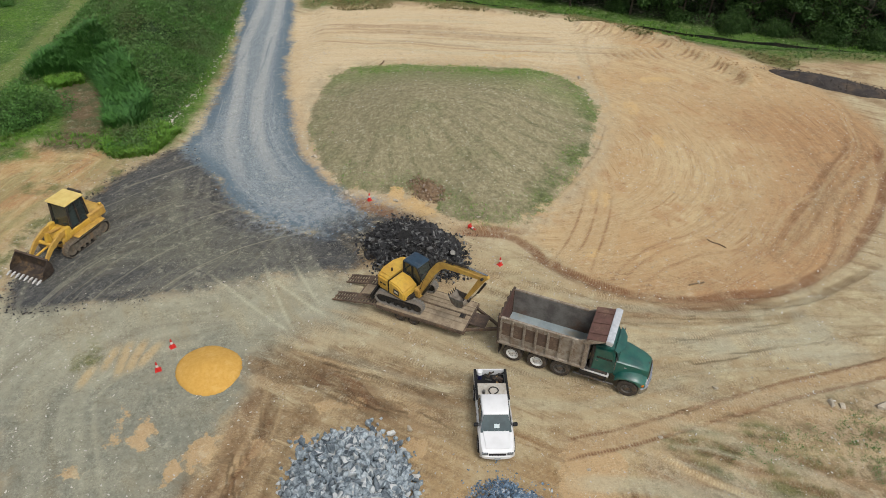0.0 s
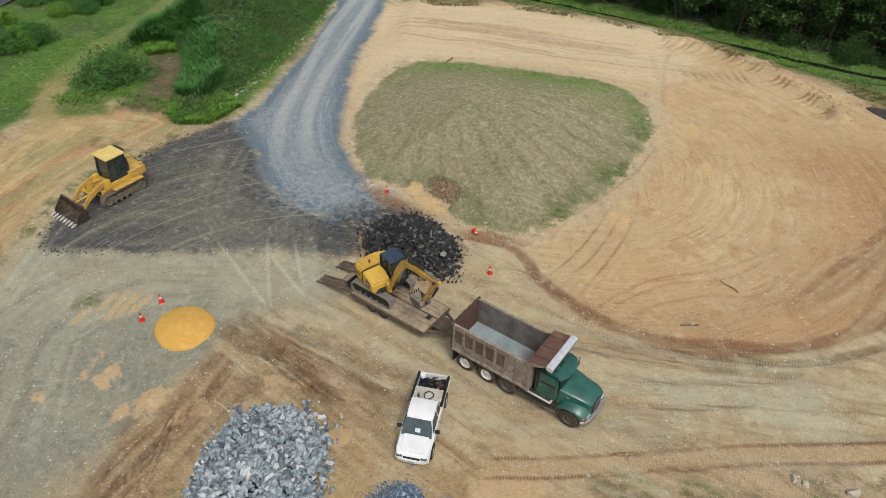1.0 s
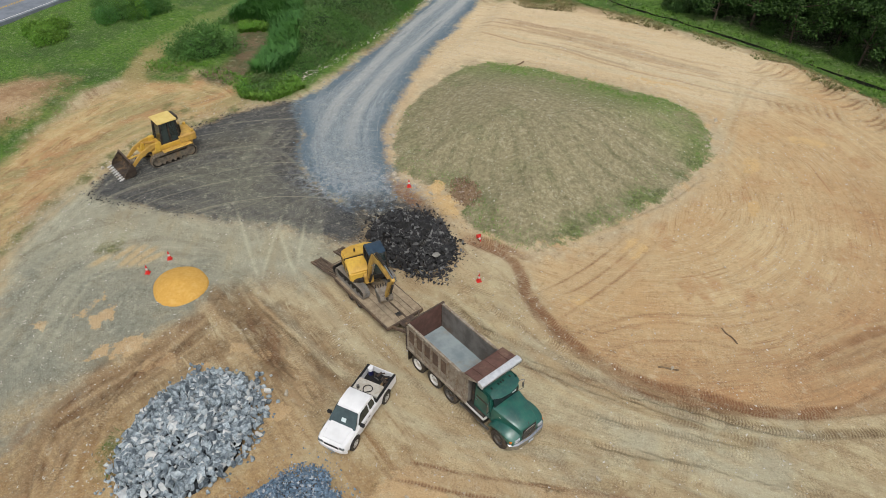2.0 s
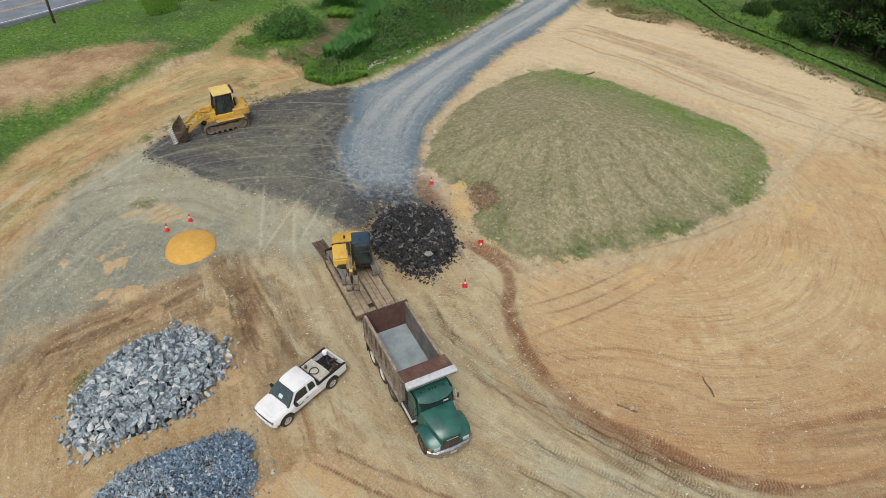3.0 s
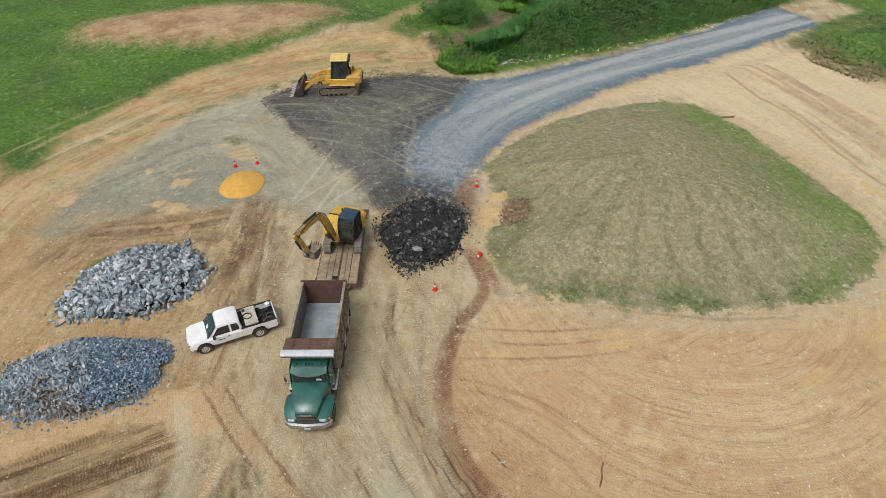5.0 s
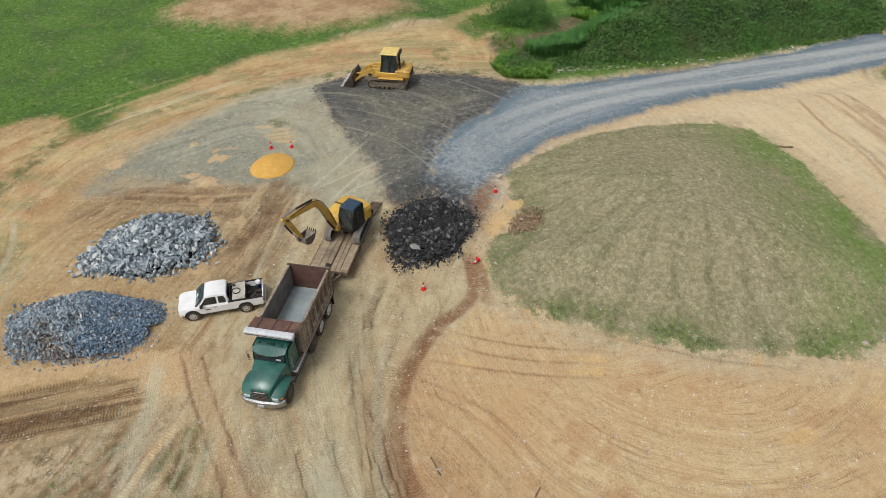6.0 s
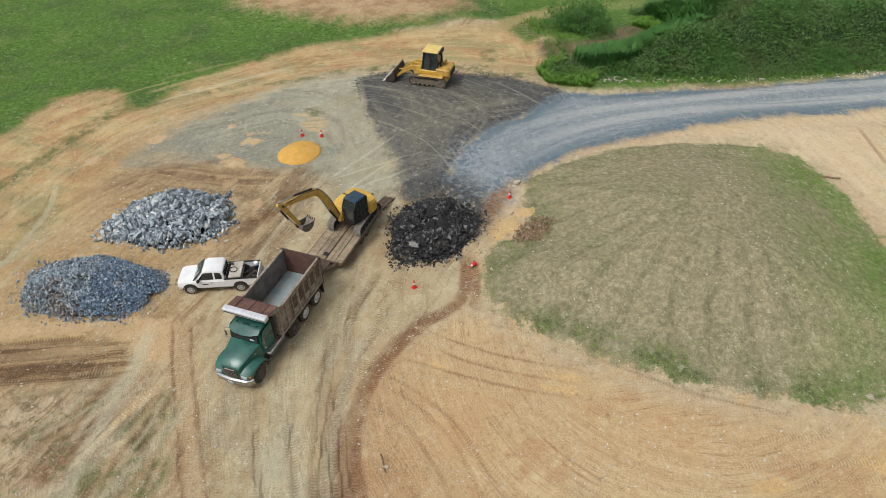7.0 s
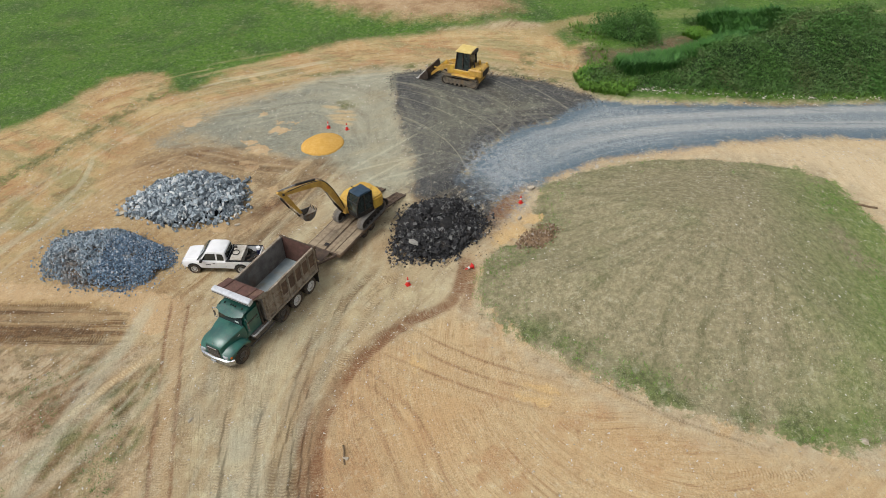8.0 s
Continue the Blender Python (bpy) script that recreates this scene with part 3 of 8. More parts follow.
WET = [(-11.6, 8.4, 0.55, 0.55), (-14.3, 12.9, 0.6, 0.7), (-9.7, 20.0, 0.6, 0.7), (-7.0, 19.8, 0.6, 0.5), (-12.95, 20.9, 0.5, 0.95), (-10.9, 18.8, 0.5, 0.5), (-10.2, 19.5, 0.4, 0.7), (-7.9, 18.95, 0.4, 0.4), (-4.9, 19.8, 0.55, 0.4), (-3.2, 22.2, 0.9, 0.3), (-15.6, 18.9, 0.55, 0.35), (-14.2, 21.3, 0.2, 0.6), (-12.2, 8.5, 0.5, 0.3), (1.5, 39.9, 0.8, 1.0), (0.2, 41.2, 0.7, 0.9), (2.6, 39.1, 0.6, 0.5), (15.6, 40.2, 0.7, 1.1), (26.8, 60.5, 1.6, 0.6), (0.8, 19.1, 0.6, 0.5), (0.8, 10.6, 0.5, 0.6), (13.2, 67.2, 2.2, 0.4), (22.6, 54.6, 0.7, 1.3), (22.9, 48.4, 0.35, 1.0), (13.4, 33.6, 0.5, 0.5)]
BANK_LINE = rounded([(23.6, 75.6), (27, 74.2), (30.1, 72.4), (33.2, 68.4), (35.8, 63.2), (36.6, 59.6)], False)
WEEDS = [(-17.3, 26.4, 0.8, 1.3), (-5.3, 13.9, 0.9, 1.1), (-32.4, 50, 2.4, 2.2), (-24.5, 43.4, 0.8, 0.8), (-26.4, 44, 1.4, 1.0), (1.2, 8.0, 0.7, 0.5), (15.8, 17.6, 1.7, 1.4), (13.4, 15, 0.7, 1.2)]

# wheel and track marks
TRACKS, ROUTES = [], []


def track(name, half, line, strength=1.0, depth=0.08):
    """One mark: its name, half its width and its line."""
    TRACKS.append((name, half, rounded(line, False), strength, depth))


def route(line, reach, count, kinds=("rut_dark", "rut_dark", "rut_light", "dust"), strength=0.6):
    """Many faint marks that run beside one line."""
    ROUTES.append((line, reach, count, kinds, strength))


track("rut_red", 0.36, [(3.4, 36.7), (6.4, 36.3), (8.4, 35.6), (10.2, 33), (12.7, 30.6), (15.2, 29.3), (18.2, 28.7), (21.4, 29), (25, 29.4), (31, 32.6), (37.3, 38.9), (42, 47)], 1.0, 0.12)
track("rut_red", 0.14, [(8.9, 34.2), (11, 31.4), (13.6, 29.5), (16, 28.7), (20, 28.2), (24, 28.6)], 0.6)
track("rut_red", 0.3, [(3.6, 36.9), (6.2, 36.9), (8.2, 36.6), (10, 36.2)], 0.75)
track("rut_dark", 0.26, [(5, 31), (7.4, 29.4), (9.6, 28.7), (13.1, 28.6), (15.2, 28), (17.7, 27.7), (21.4, 27.9), (26, 28.4), (33, 31.6)], 0.9)
track("rut_dark", 0.26, [(6.6, 28.6), (10.3, 27.7), (13.2, 27.4), (15.4, 27.1), (17.7, 26.9), (20.2, 26.8), (26, 27.2)], 0.7)
track("cleat", 0.3, [(6, 32), (9, 30.4), (12, 29.6), (15, 29.2)], 0.9)
track("cleat", 0.3, [(4.4, 33.6), (6.6, 31.6), (8.4, 29.9), (9.6, 27.4)], 0.8)
track("rut_light", 0.36, [(7.2, 18.4), (9, 18.8), (11.2, 19.15), (15.3, 20.1), (18.8, 20.9), (21.3, 21.5), (27.2, 22.6), (36, 24.5)], 0.6)
track("rut_red", 0.3, [(7.2, 18.4), (9, 18.8), (11.2, 19.15), (15.3, 20.1), (18.8, 20.9), (21.3, 21.5), (27.2, 22.6), (36, 24.5)], 0.6, 0.05)
for k, (x, half, end) in enumerate(((8.3, 0.12, 14.2), (8.75, 0.16, 15.2), (9.2, 0.09, 13), (9.6, 0.16, 15), (10.05, 0.12, 14.4), (10.45, 0.2, 15.6), (10.9, 0.13, 16.4), (11.25, 0.2, 17.2))):
    track("rut_dark", half, [(x - 0.3, -14), (x + 0.12 * math.sin(2.1 * k), -2), (x + 0.1 * math.cos(3 * k), 6), (x + 0.06 * math.sin(5 * k), 11), (x + 0.15, end)], 1.0, 0.14)
track("rut_light", 0.2, [(11.8, 19), (13.6, 17.2), (16.4, 15.2), (18, 14)])
track("rut_dark", 0.3, [(14.4, 16.6), (17, 18.4), (20, 18.6)])
track("rut_dark", 0.22, [(13, 24), (16, 23.6), (19, 24), (23, 25)], 0.5)
track("rut_dark", 0.22, [(13.4, 25.8), (16.4, 25.4), (20, 25.8), (25, 26.8)], 0.5)
track("rut_red", 0.12, [(-8, 72.6), (-2.2, 71.3), (2.4, 71.1), (9.1, 69.2), (15.6, 68.3), (22.6, 67.5), (28, 66)], 0.55)
track("rut_red", 0.2, [(-1, 72), (3, 71.6), (7.9, 70.3), (11, 69.6)], 0.7)
track("rut_red", 0.08, [(0.9, 73), (7.9, 72), (14.3, 70.6), (20, 70), (26, 68)], 0.4)
track("rut_red", 0.08, [(-6, 75), (2, 74.4), (10, 73), (18, 72)], 0.5)
# scraped lines across the soil below the mound, and the crack at its foot
for k in range(13):
    off = 0.34 * k - 0.6
    track(("rut_light", "rut_red", "rut_light", "rut_light")[k % 4], (0.13, 0.05, 0.08, 0.1)[k % 4], [(10.2 + 0.9 * off, 31.6 + 0.8 * (k % 3) - 0.2 * off), (12.1 + 0.8 * off, 34.9 - 0.2 * off), (13.9 + 0.7 * off, 38.4 - 0.3 * off), (15.6 + 0.6 * off, 41.4 + 1.2 * ((k * 5) % 4) - 0.4 * off)], 0.55, 0.02)
track("rut_dark", 0.05, [(11.7, 39.6), (14.2, 42.6), (15.6, 44.6), (17.3, 47.2), (18.5, 49.8), (19.6, 52.2)], 0.55, 0.05)
track("rut_light", 0.16, [(10.6, 38.0), (13.6, 41.6), (16.2, 44.8), (18.2, 48), (19.4, 51)], 0.5, 0.02)
for off in (0, 0.8, 1.5, 2.6, 3.3):
    track(("rut_red", "rut_light")[int(off * 10) % 2], 0.07, [(13 + off, 29.7 + 0.2 * off), (15.2 + off, 32.3 - 0.2 * off), (17.9 + off, 34.2 - 0.5 * off), (21.6 + off, 35.6 - 0.7 * off), (26, 38.5 - 0.6 * off)], 0.3, 0.02)
# cleat prints of the crawler over the soil
for k, (r0, a0, a1) in enumerate(((8.6, -75, 20), (10.8, -60, 40), (12.6, -80, 10), (14.4, -40, 55), (16.4, -75, -5), (18.2, -30, 50), (20.5, -65, 20), (23, -50, 35), (25.5, -70, 0), (9.6, -20, 60))):
    for off in (0, 1.7):
        track("cleat", 0.22, [(12.6 + (r0 + off + 0.6 * math.sin(k + i)) * math.cos(radians(a0 + (a1 - a0) * i / 5)), 48 + 1.05 * (r0 + off) * math.sin(radians(a0 + (a1 - a0) * i / 5))) for i in range(6)], 0.22 + 0.05 * (k % 4), 0.015)
for k in range(9):
    x = 20 + 2.6 * k
    for off in (0, 1.6):
        track("cleat", 0.26, [(x + off, 46 + 1.0 * k), (x + 0.8 + off, 56 + 0.4 * k), (x + 0.6 + off, 73 - 0.9 * k)], 0.6, 0.03)
for x, y, dx, dy in ((16, 25.2, 12, 1.4), (15, 23.6, 14, 1.6), (17, 21.9, 14, 2.2), (12, 26, -8, 4), (12, 22.5, -7, 1.5), (2.6, 24, -8, 4.4), (1.6, 22.6, -8, 3.6), (5, 31.6, 7, -4), (-7, 11.5, -1.4, 9), (-6, 9.5, -2.6, 6), (-0.8, 21.5, -5, 3)):
    for off in (0, 1.8):
        track("cleat", 0.2, [(x, y + off), (x + dx * 0.5, y + dy * 0.42 + off), (x + dx, y + dy + off)], 0.6, 0.02)
# shade of pushed-up edges, painted as thin red lines beside the broad wheel track
for off in (-0.55, 0.5):
    track("rut_red", 0.06, [(7.2, 18.4 + off), (9, 18.8 + off), (11.2, 19.15 + off), (15.3, 20.1 + off), (18.8, 20.9 + off), (21.3, 21.5 + off), (27.2, 22.6 + off), (36, 24.5 + off)], 0.9, 0.07)
# streaks that fan out from the end of the broad track
for k in range(14):
    track(("rut_dark", "dust", "rut_dark", "rut_light")[k % 4], (0.1, 0.06, 0.22, 0.12)[k % 4], [(11.3 + 0.1 * k, 17 + 0.12 * k), (13.6 + 0.13 * k, 14.2 + 0.3 * k), (15.4 + 0.2 * k, 11.2 + 0.42 * k)], 0.42, 0.04)
# two spun wheel marks that cross
track("rut_red", 0.6, [(-3.6, 41.4), (-1.6, 40), (-0.4, 39.2), (0.9, 38.2)], 0.7, 0.03)
track("dust", 0.06, [(-12.8, 34), (-8.6, 29.8), (-5.7, 27)], 0.68, 0.01)
track("dust", 0.06, [(-9, 35), (-7, 29.8), (-5.9, 27.2)], 0.68, 0.01)
track("dust", 0.06, [(-8.6, 33.2), (-5.6, 30), (-3.5, 28.1)], 0.68, 0.01)
track("dust", 0.06, [(-7, 34.6), (-5.3, 31), (-4.3, 29)], 0.68, 0.01)
track("dust", 0.3, [(-7.5, 33), (-9.4, 34), (-11.8, 36.4), (-14.3, 39)], 0.18, 0.01)
# scraped ridges beside the sand
for a, b in (((-16.15, 25.2), (-15.75, 27.3)), ((-15.2, 24.6), (-15.2, 27.6)), ((-14.75, 24.9), (-14.35, 27.7)), ((-14.3, 25.3), (-13.4, 27.4)), ((-17.1, 24), (-16.6, 25.9))):
    track("ridge", 0.2, [a, ((a[0] + b[0]) / 2 - 0.08, (a[1] + b[1]) / 2), b], 1.0, 0.34)
    track("rut_dark", 0.2, [(a[0] + 0.3, a[1]), ((a[0] + b[0]) / 2 + 0.22, (a[1] + b[1]) / 2), (b[0] + 0.3, b[1])], 1.0, 0.12)
for off in (-1.5, -0.9, 0.8, 1.4, 2.4):
    track("dust" if off > 1.2 else "rut_light", 0.13, [(-2 + off * 0.5, 1.6 - off * 0.3), (-7.2 + off * 0.6, 3.4 + off * 0.5), (-12.4 + off * 0.7, 6.0 + off * 0.6), (-16.8 + off * 0.8, 9.6 + off * 0.5), (-20.4 + off, 15.6), (-23.4 + off, 22.8), (-25 + off, 30), (-26 + off, 38)], 0.24, 0.03)
LANES = [rounded([(-13.2, 92), (-13.2, 84), (-12.9, 73.2), (-12.4, 64), (-12.1, 57.6), (-11, 50), (-8.8, 44)], False), rounded([(-15.3, 92), (-15.4, 84), (-15.6, 73), (-14.7, 64), (-14, 57.7), (-13.3, 50), (-11.2, 43)], False)]


def lumps(X, Y, size, seed):
    """Smooth random relief about 0, from a lattice of random heights."""
    rng = np.random.default_rng(seed)
    table = rng.random((128, 128)) - 0.5
    u, v = X / size + 37.3, Y / size + 11.7
    i, j = np.floor(u).astype(int), np.floor(v).astype(int)
    fu, fv = u - i, v - j
    fu, fv = fu * fu * (3 - 2 * fu), fv * fv * (3 - 2 * fv)
    g = lambda a, b: table[a % 128, b % 128]
    return (g(i, j) * (1 - fu) + g(i + 1, j) * fu) * (1 - fv) + (g(i, j + 1) * (1 - fu) + g(i + 1, j + 1) * fu) * fv


def beside(points, shift, wobble, seed):
    """A line run beside another one, wandering a little."""
    p = rounded(points, False)
    d = np.gradient(p, axis=0)
    nrm = np.stack([-d[:, 1], d[:, 0]], -1) / np.hypot(*d.T)[:, None]
    k = np.arange(len(p))
    sway = wobble * (np.sin(k * 0.21 + seed) + 0.5 * np.sin(k * 0.53 + 2.1 * seed))
    return p + nrm * (shift + sway)[:, None]


route([(42, 25), (30, 24), (22, 23.6), (15, 23), (9, 22), (3, 23.6), (-2, 26), (-6, 27.4)], 2.4, 16, ("rut_dark", "rut_light", "dust", "dust"), 0.34)
route([(40, 30.5), (30, 27), (22, 25.6), (14, 26.6), (9, 29), (5, 31), (1, 31)], 2.6, 16, ("rut_dark", "rut_light", "dust", "dust"), 0.34)
route([(-2, 5), (-6.6, 10), (-8.7, 12.4), (-9, 14.8), (-8, 17.8), (-6.8, 20.9), (-6.4, 24.9)], 1.5, 18, ("rut_dark", "rut_red", "rut_light"), 0.6)
route([(4, 18), (0.3, 20.9), (-3.2, 23.4), (-8.4, 26)], 1.9, 18, ("rut_dark", "rut_dark", "rut_light"), 0.75)
route([(-24, 29.2), (-16, 29.5), (-10.6, 30.2), (-8, 30.2)], 1.2, 24, ("rut_dark", "dust"), 0.32)
route([(-15, 13), (-17, 18), (-18.6, 24), (-15, 28.4), (-10, 29.4)], 3.0, 24, ("rut_dark", "dust", "dust"), 0.3)
route([(-12, 4), (-6, 6), (0, 5), (6, 3), (12, 2)], 3.0, 12)
route([(28, 67.4), (16.9, 68.7), (9, 69.8), (2.4, 71.4), (-2, 72), (-8, 72.8)], 2.2, 26, ("rut_light", "dust", "rut_light"), 0.4)
route([(24, 69.5), (14, 72), (4, 74), (-8, 73)], 6.0, 26, ("rut_light", "rut_light", "dust"), 0.35)
route([(34, 12), (26, 16.5), (18, 18), (12, 19.5), (7, 20)], 4.0, 18)
route([(20, 52), (20.6, 57), (22, 68), (24, 74)], 1.6, 8, ("rut_light", "dust", "rut_red"), 0.36)
route([(-20, 12), (-26, 22), (-27.4, 30), (-28, 36), (-26, 46)], 2.0, 18, ("rut_red", "rut_light"), 0.3)
route([(-18, 4), (-24, 14), (-28, 24)], 3.4, 12)
route([(-20.6, 34.6), (-15.8, 36.2), (-10.3, 35.4), (-5.6, 33.7)], 2.4, 22, ("dust",), 0.3)
route([(-19, 31.6), (-13.9, 33), (-9.1, 33.3), (-5, 32.9)], 1.2, 14, ("dust",), 0.3)
route([(-11.6, 33.2), (-13.4, 37), (-14.9, 41.6), (-16, 46)], 1.6, 14, ("dust",), 0.3)
route([(-22.6, 36), (-19, 40), (-14, 42), (-10, 40)], 1.8, 14, ("dust", "rut_dark"), 0.3)
route([(-14.5, 37.5), (-11, 34), (-8, 31), (-6, 28.6)], 3.0, 34, ("dust",), 0.34)
route([(-10, 38), (-8, 34), (-6.6, 30.6), (-5.4, 28)], 2.2, 26, ("dust",), 0.34)
route([(44, 56), (42.4, 50.6), (40.6, 46), (36.6, 41.7), (32.9, 38.1), (29.1, 34.4), (25.5, 31.2)], 1.9, 26, ("rut_dark", "rut_dark", "rut_light", "rut_red"), 0.62)
route([(-2, 8.6), (-5.5, 10.5), (-7.6, 12.4), (-8.8, 15), (-8.7, 17.4), (-7.9, 20.2), (-7.1, 24.3)], 1.3, 14, ("rut_red", "rut_light", "rut_red"), 0.42)
route([(-5.4, 25), (-3.2, 23.4), (-1.7, 22.1), (1.5, 20.6), (4.5, 19.6)], 1.0, 12, ("rut_dark", "rut_red"), 0.8)
route([(9.4, 27.8), (11.4, 27.3), (14.4, 27.2), (16.2, 27.5), (18.7, 27.8), (24, 28.2)], 0.6, 8, ("rut_dark", "rut_red"), 0.8)
route([(11.5, 17.8), (13.4, 16.5), (15.2, 15.2), (17, 14), (19, 12.6)], 0.55, 14, ("rut_red", "rut_dark", "rut_red"), 0.9)
route([(11, 16.2), (13.2, 14.9), (14.7, 13.6), (16, 12)], 0.7, 10, ("rut_red", "rut_light"), 0.7)
for k in range(44):
    i = int((k + 0.5) / 44 * (len(BANK_LINE) - 1))
    x, y = BANK_LINE[i]
    track(("rut_red", "ridge")[k % 2], (0.13, 0.15)[k % 2], [(x + 0.4, y + 0.3), (x - 1.0, y - 0.9 - 0.3 * (k % 3)), (x - 2.2 - 0.5 * (k % 3), y - 2.4)], 0.6, 0.14)
for k in range(16):
    track(("rut_red", "ridge")[k % 2], 0.13, [(23.2 + 0.42 * k, 68.2 + 0.06 * k), (23.6 + 0.42 * k, 66.6), (24.2 + 0.42 * k, 65.2 - 0.1 * (k % 5))], 0.6, 0.16)
route([(-9, 76), (-2, 75.6), (6, 74.6), (14, 73), (20, 72)], 1.6, 14, ("rut_red", "rut_red", "rut_light"), 0.6)
route([(26, 10), (19, 14), (14, 17), (11.4, 18.4)], 3.0, 22, ("rut_red", "rut_dark", "dust"), 0.5)
route([(9.6, -10), (9.7, 4), (9.9, 15)], 1.5, 10, ("rut_dark", "rut_light"), 0.8)


def marks():
    """Where wheels and tracks have marked the grid of the ground, and the length along each mark."""
    got = {name: np.zeros(GX.shape) for name in ("rut_dark", "rut_red", "rut_light", "dust", "ridge", "cleat", "rut_u", "rut_v", "sunk")}
    rnd = random.Random(12)
    strongest = np.zeros(GX.shape)
    lines = list(TRACKS)
    for line, reach, count, kinds, most in ROUTES:
        for k in range(count):
            p = beside(line, rnd.uniform(-reach, reach), rnd.uniform(0.1, 0.5), rnd.uniform(0, 9))
            a = rnd.randrange(0, max(1, len(p) // 2))
            p = p[a:a + rnd.randrange(len(p) // 3, len(p))]
            lines.append((rnd.choice(kinds), rnd.choice((0.07, 0.1, 0.16, 0.26, 0.4)), p, rnd.uniform(0.35, 0.9) * most, rnd.uniform(0.015, 0.05)))
    for name, half, p, strength, depth in lines:
        m, u = np.zeros(GX.shape), got["rut_u"]
        run, pad, soft = 0.0, half * 1.4 + 0.25, 0.7 if name == "ridge" else 2.0
        ends = np.r_[0, np.cumsum(np.hypot(*np.diff(p, axis=0).T))]
        for a, b in zip(p[:-1], p[1:]):
            i0, i1 = np.searchsorted(gx, (min(a[0], b[0]) - pad, max(a[0], b[0]) + pad))
            j0, j1 = np.searchsorted(gy, (min(a[1], b[1]) - pad, max(a[1], b[1]) + pad))
            d = b - a
            size = float(np.hypot(*d)) or 1e-6
            win = (slice(j0, j1), slice(i0, i1))
            x, y = GX[win], GY[win]
            t = np.clip(((x - a[0]) * d[0] + (y - a[1]) * d[1]) / size**2, 0, 1)
            far = np.hypot(x - a[0] - t * d[0], y - a[1] - t * d[1])
            fade = step(run + t * size, 0, soft) * step(ends[-1] - run - t * size, 0, soft)
            here = (1 - step(far, half * 0.6, half * 1.3 + 0.1)) * fade
            better = here > m[win]
            m[win] = np.where(better, here, m[win])
            if name != "dust":
                over = better & (here * strength > strongest[win])
                u[win] = np.where(over, run + t * size, u[win])
                got["rut_v"][win] = np.where(over, far, got["rut_v"][win])
            run += size
        if name != "dust":
            strongest = np.maximum(strongest, m * strength)
        got[name] = np.maximum(got[name], m * strength)
        got["sunk"] = np.maximum(got["sunk"], m * depth * 0.6) if name in ("rut_dark", "rut_red", "cleat") else got["sunk"] - m * depth * 0.5 * (name == "rut_light") - m * depth * (name == "ridge")
    return got


def height(X, Y):
    X, Y = np.asarray(X, float), np.asarray(Y, float)
    near = 1 - step(np.hypot(X - 5, Y - 40), 70, 130)
    near = near * (1 - 0.9 * (1 - step(np.hypot((X - 6) / 11, (Y - 25) / 8), 0.7, 1.2)))
    h = near * (0.22 * lumps(X, Y, 7, 1) + 0.09 * lumps(X, Y, 1.6, 2) + 0.04 * lumps(X, Y, 0.7, 3))
    m = inside(MOUND, X, Y)
    h = h + 2.2 * step(m, -0.3, 11) + 0.12 * step(m, -0.1, 0.5) * near
    h = h - 4.0 * step(inside(DROP, X, Y, False), 0, 12)
    h = h + 0.5 * (1 - step(along(BANK_LINE, X, Y)[0] + 0.8 * lumps(X, Y, 1.1, 78), 0.0, 1.7)) * (X > 20)
    h = h + 0.9 * step(inside(THICKET, X, Y), 0.5, 7) + 0.6 * step(inside(REDBANK, X, Y), -4, 2)
    return h - 0.6 * step(Y, 57, 78) * step(-X, 6.5, 9.5) * near


THICKET = [(-19.3, 54), (-19.9, 49), (-22.6, 48.6), (-24, 51.4), (-25, 56.4), (-26.8, 60.4), (-29.8, 63.8), (-33.6, 63.2), (-35.4, 62.4), (-36, 68), (-36.4, 76), (-36.6, 96), (-20, 96), (-18.2, 80), (-18.2, 66), (-18.8, 58)]


def axis(lo, hi, pitch, reach, grow=1.09):
    mid = list(np.arange(lo, hi + pitch / 2, pitch))
    out, s, a, b = [], pitch, lo, hi
    lows, highs = [], []
    while a > -reach or b < reach:
        s *= grow
        a, b = a - s, b + s
        lows.append(a)
        highs.append(b)
    return np.array(lows[::-1] + mid + highs)


def sheet(name, X, Y, Z, keep=None):
    """A mesh over a grid of places, of the faces to keep."""
    ny, nx = X.shape
    idx = np.arange(nx * ny).reshape(ny, nx)
    quads = np.stack([idx[:-1, :-1], idx[:-1, 1:], idx[1:, 1:], idx[1:, :-1]], -1)
    quads = quads[keep] if keep is not None else quads.reshape(-1, 4)
    used, quads = np.unique(quads, return_inverse=True)
    quads = quads.reshape(-1, 4)
    co = np.stack([X.ravel()[used], Y.ravel()[used], Z.ravel()[used]], -1)
    me = bpy.data.meshes.new(name)
    me.vertices.add(len(co))
    me.vertices.foreach_set("co", co.ravel())
    me.loops.add(quads.size)
    me.loops.foreach_set("vertex_index", quads.ravel().astype(np.int32))
    me.polygons.add(len(quads))
    me.polygons.foreach_set("loop_start", np.arange(0, quads.size, 4, dtype=np.int32))
    me.polygons.foreach_set("use_smooth", np.ones(len(quads), bool))
    me.update(calc_edges=True)
    return me, used


def paint(me, fields, used):
    for name, values in fields.items():
        me.attributes.new(name, "FLOAT", "POINT").data.foreach_set("value", np.clip(values.ravel()[used], -30, 3000).astype(np.float32))


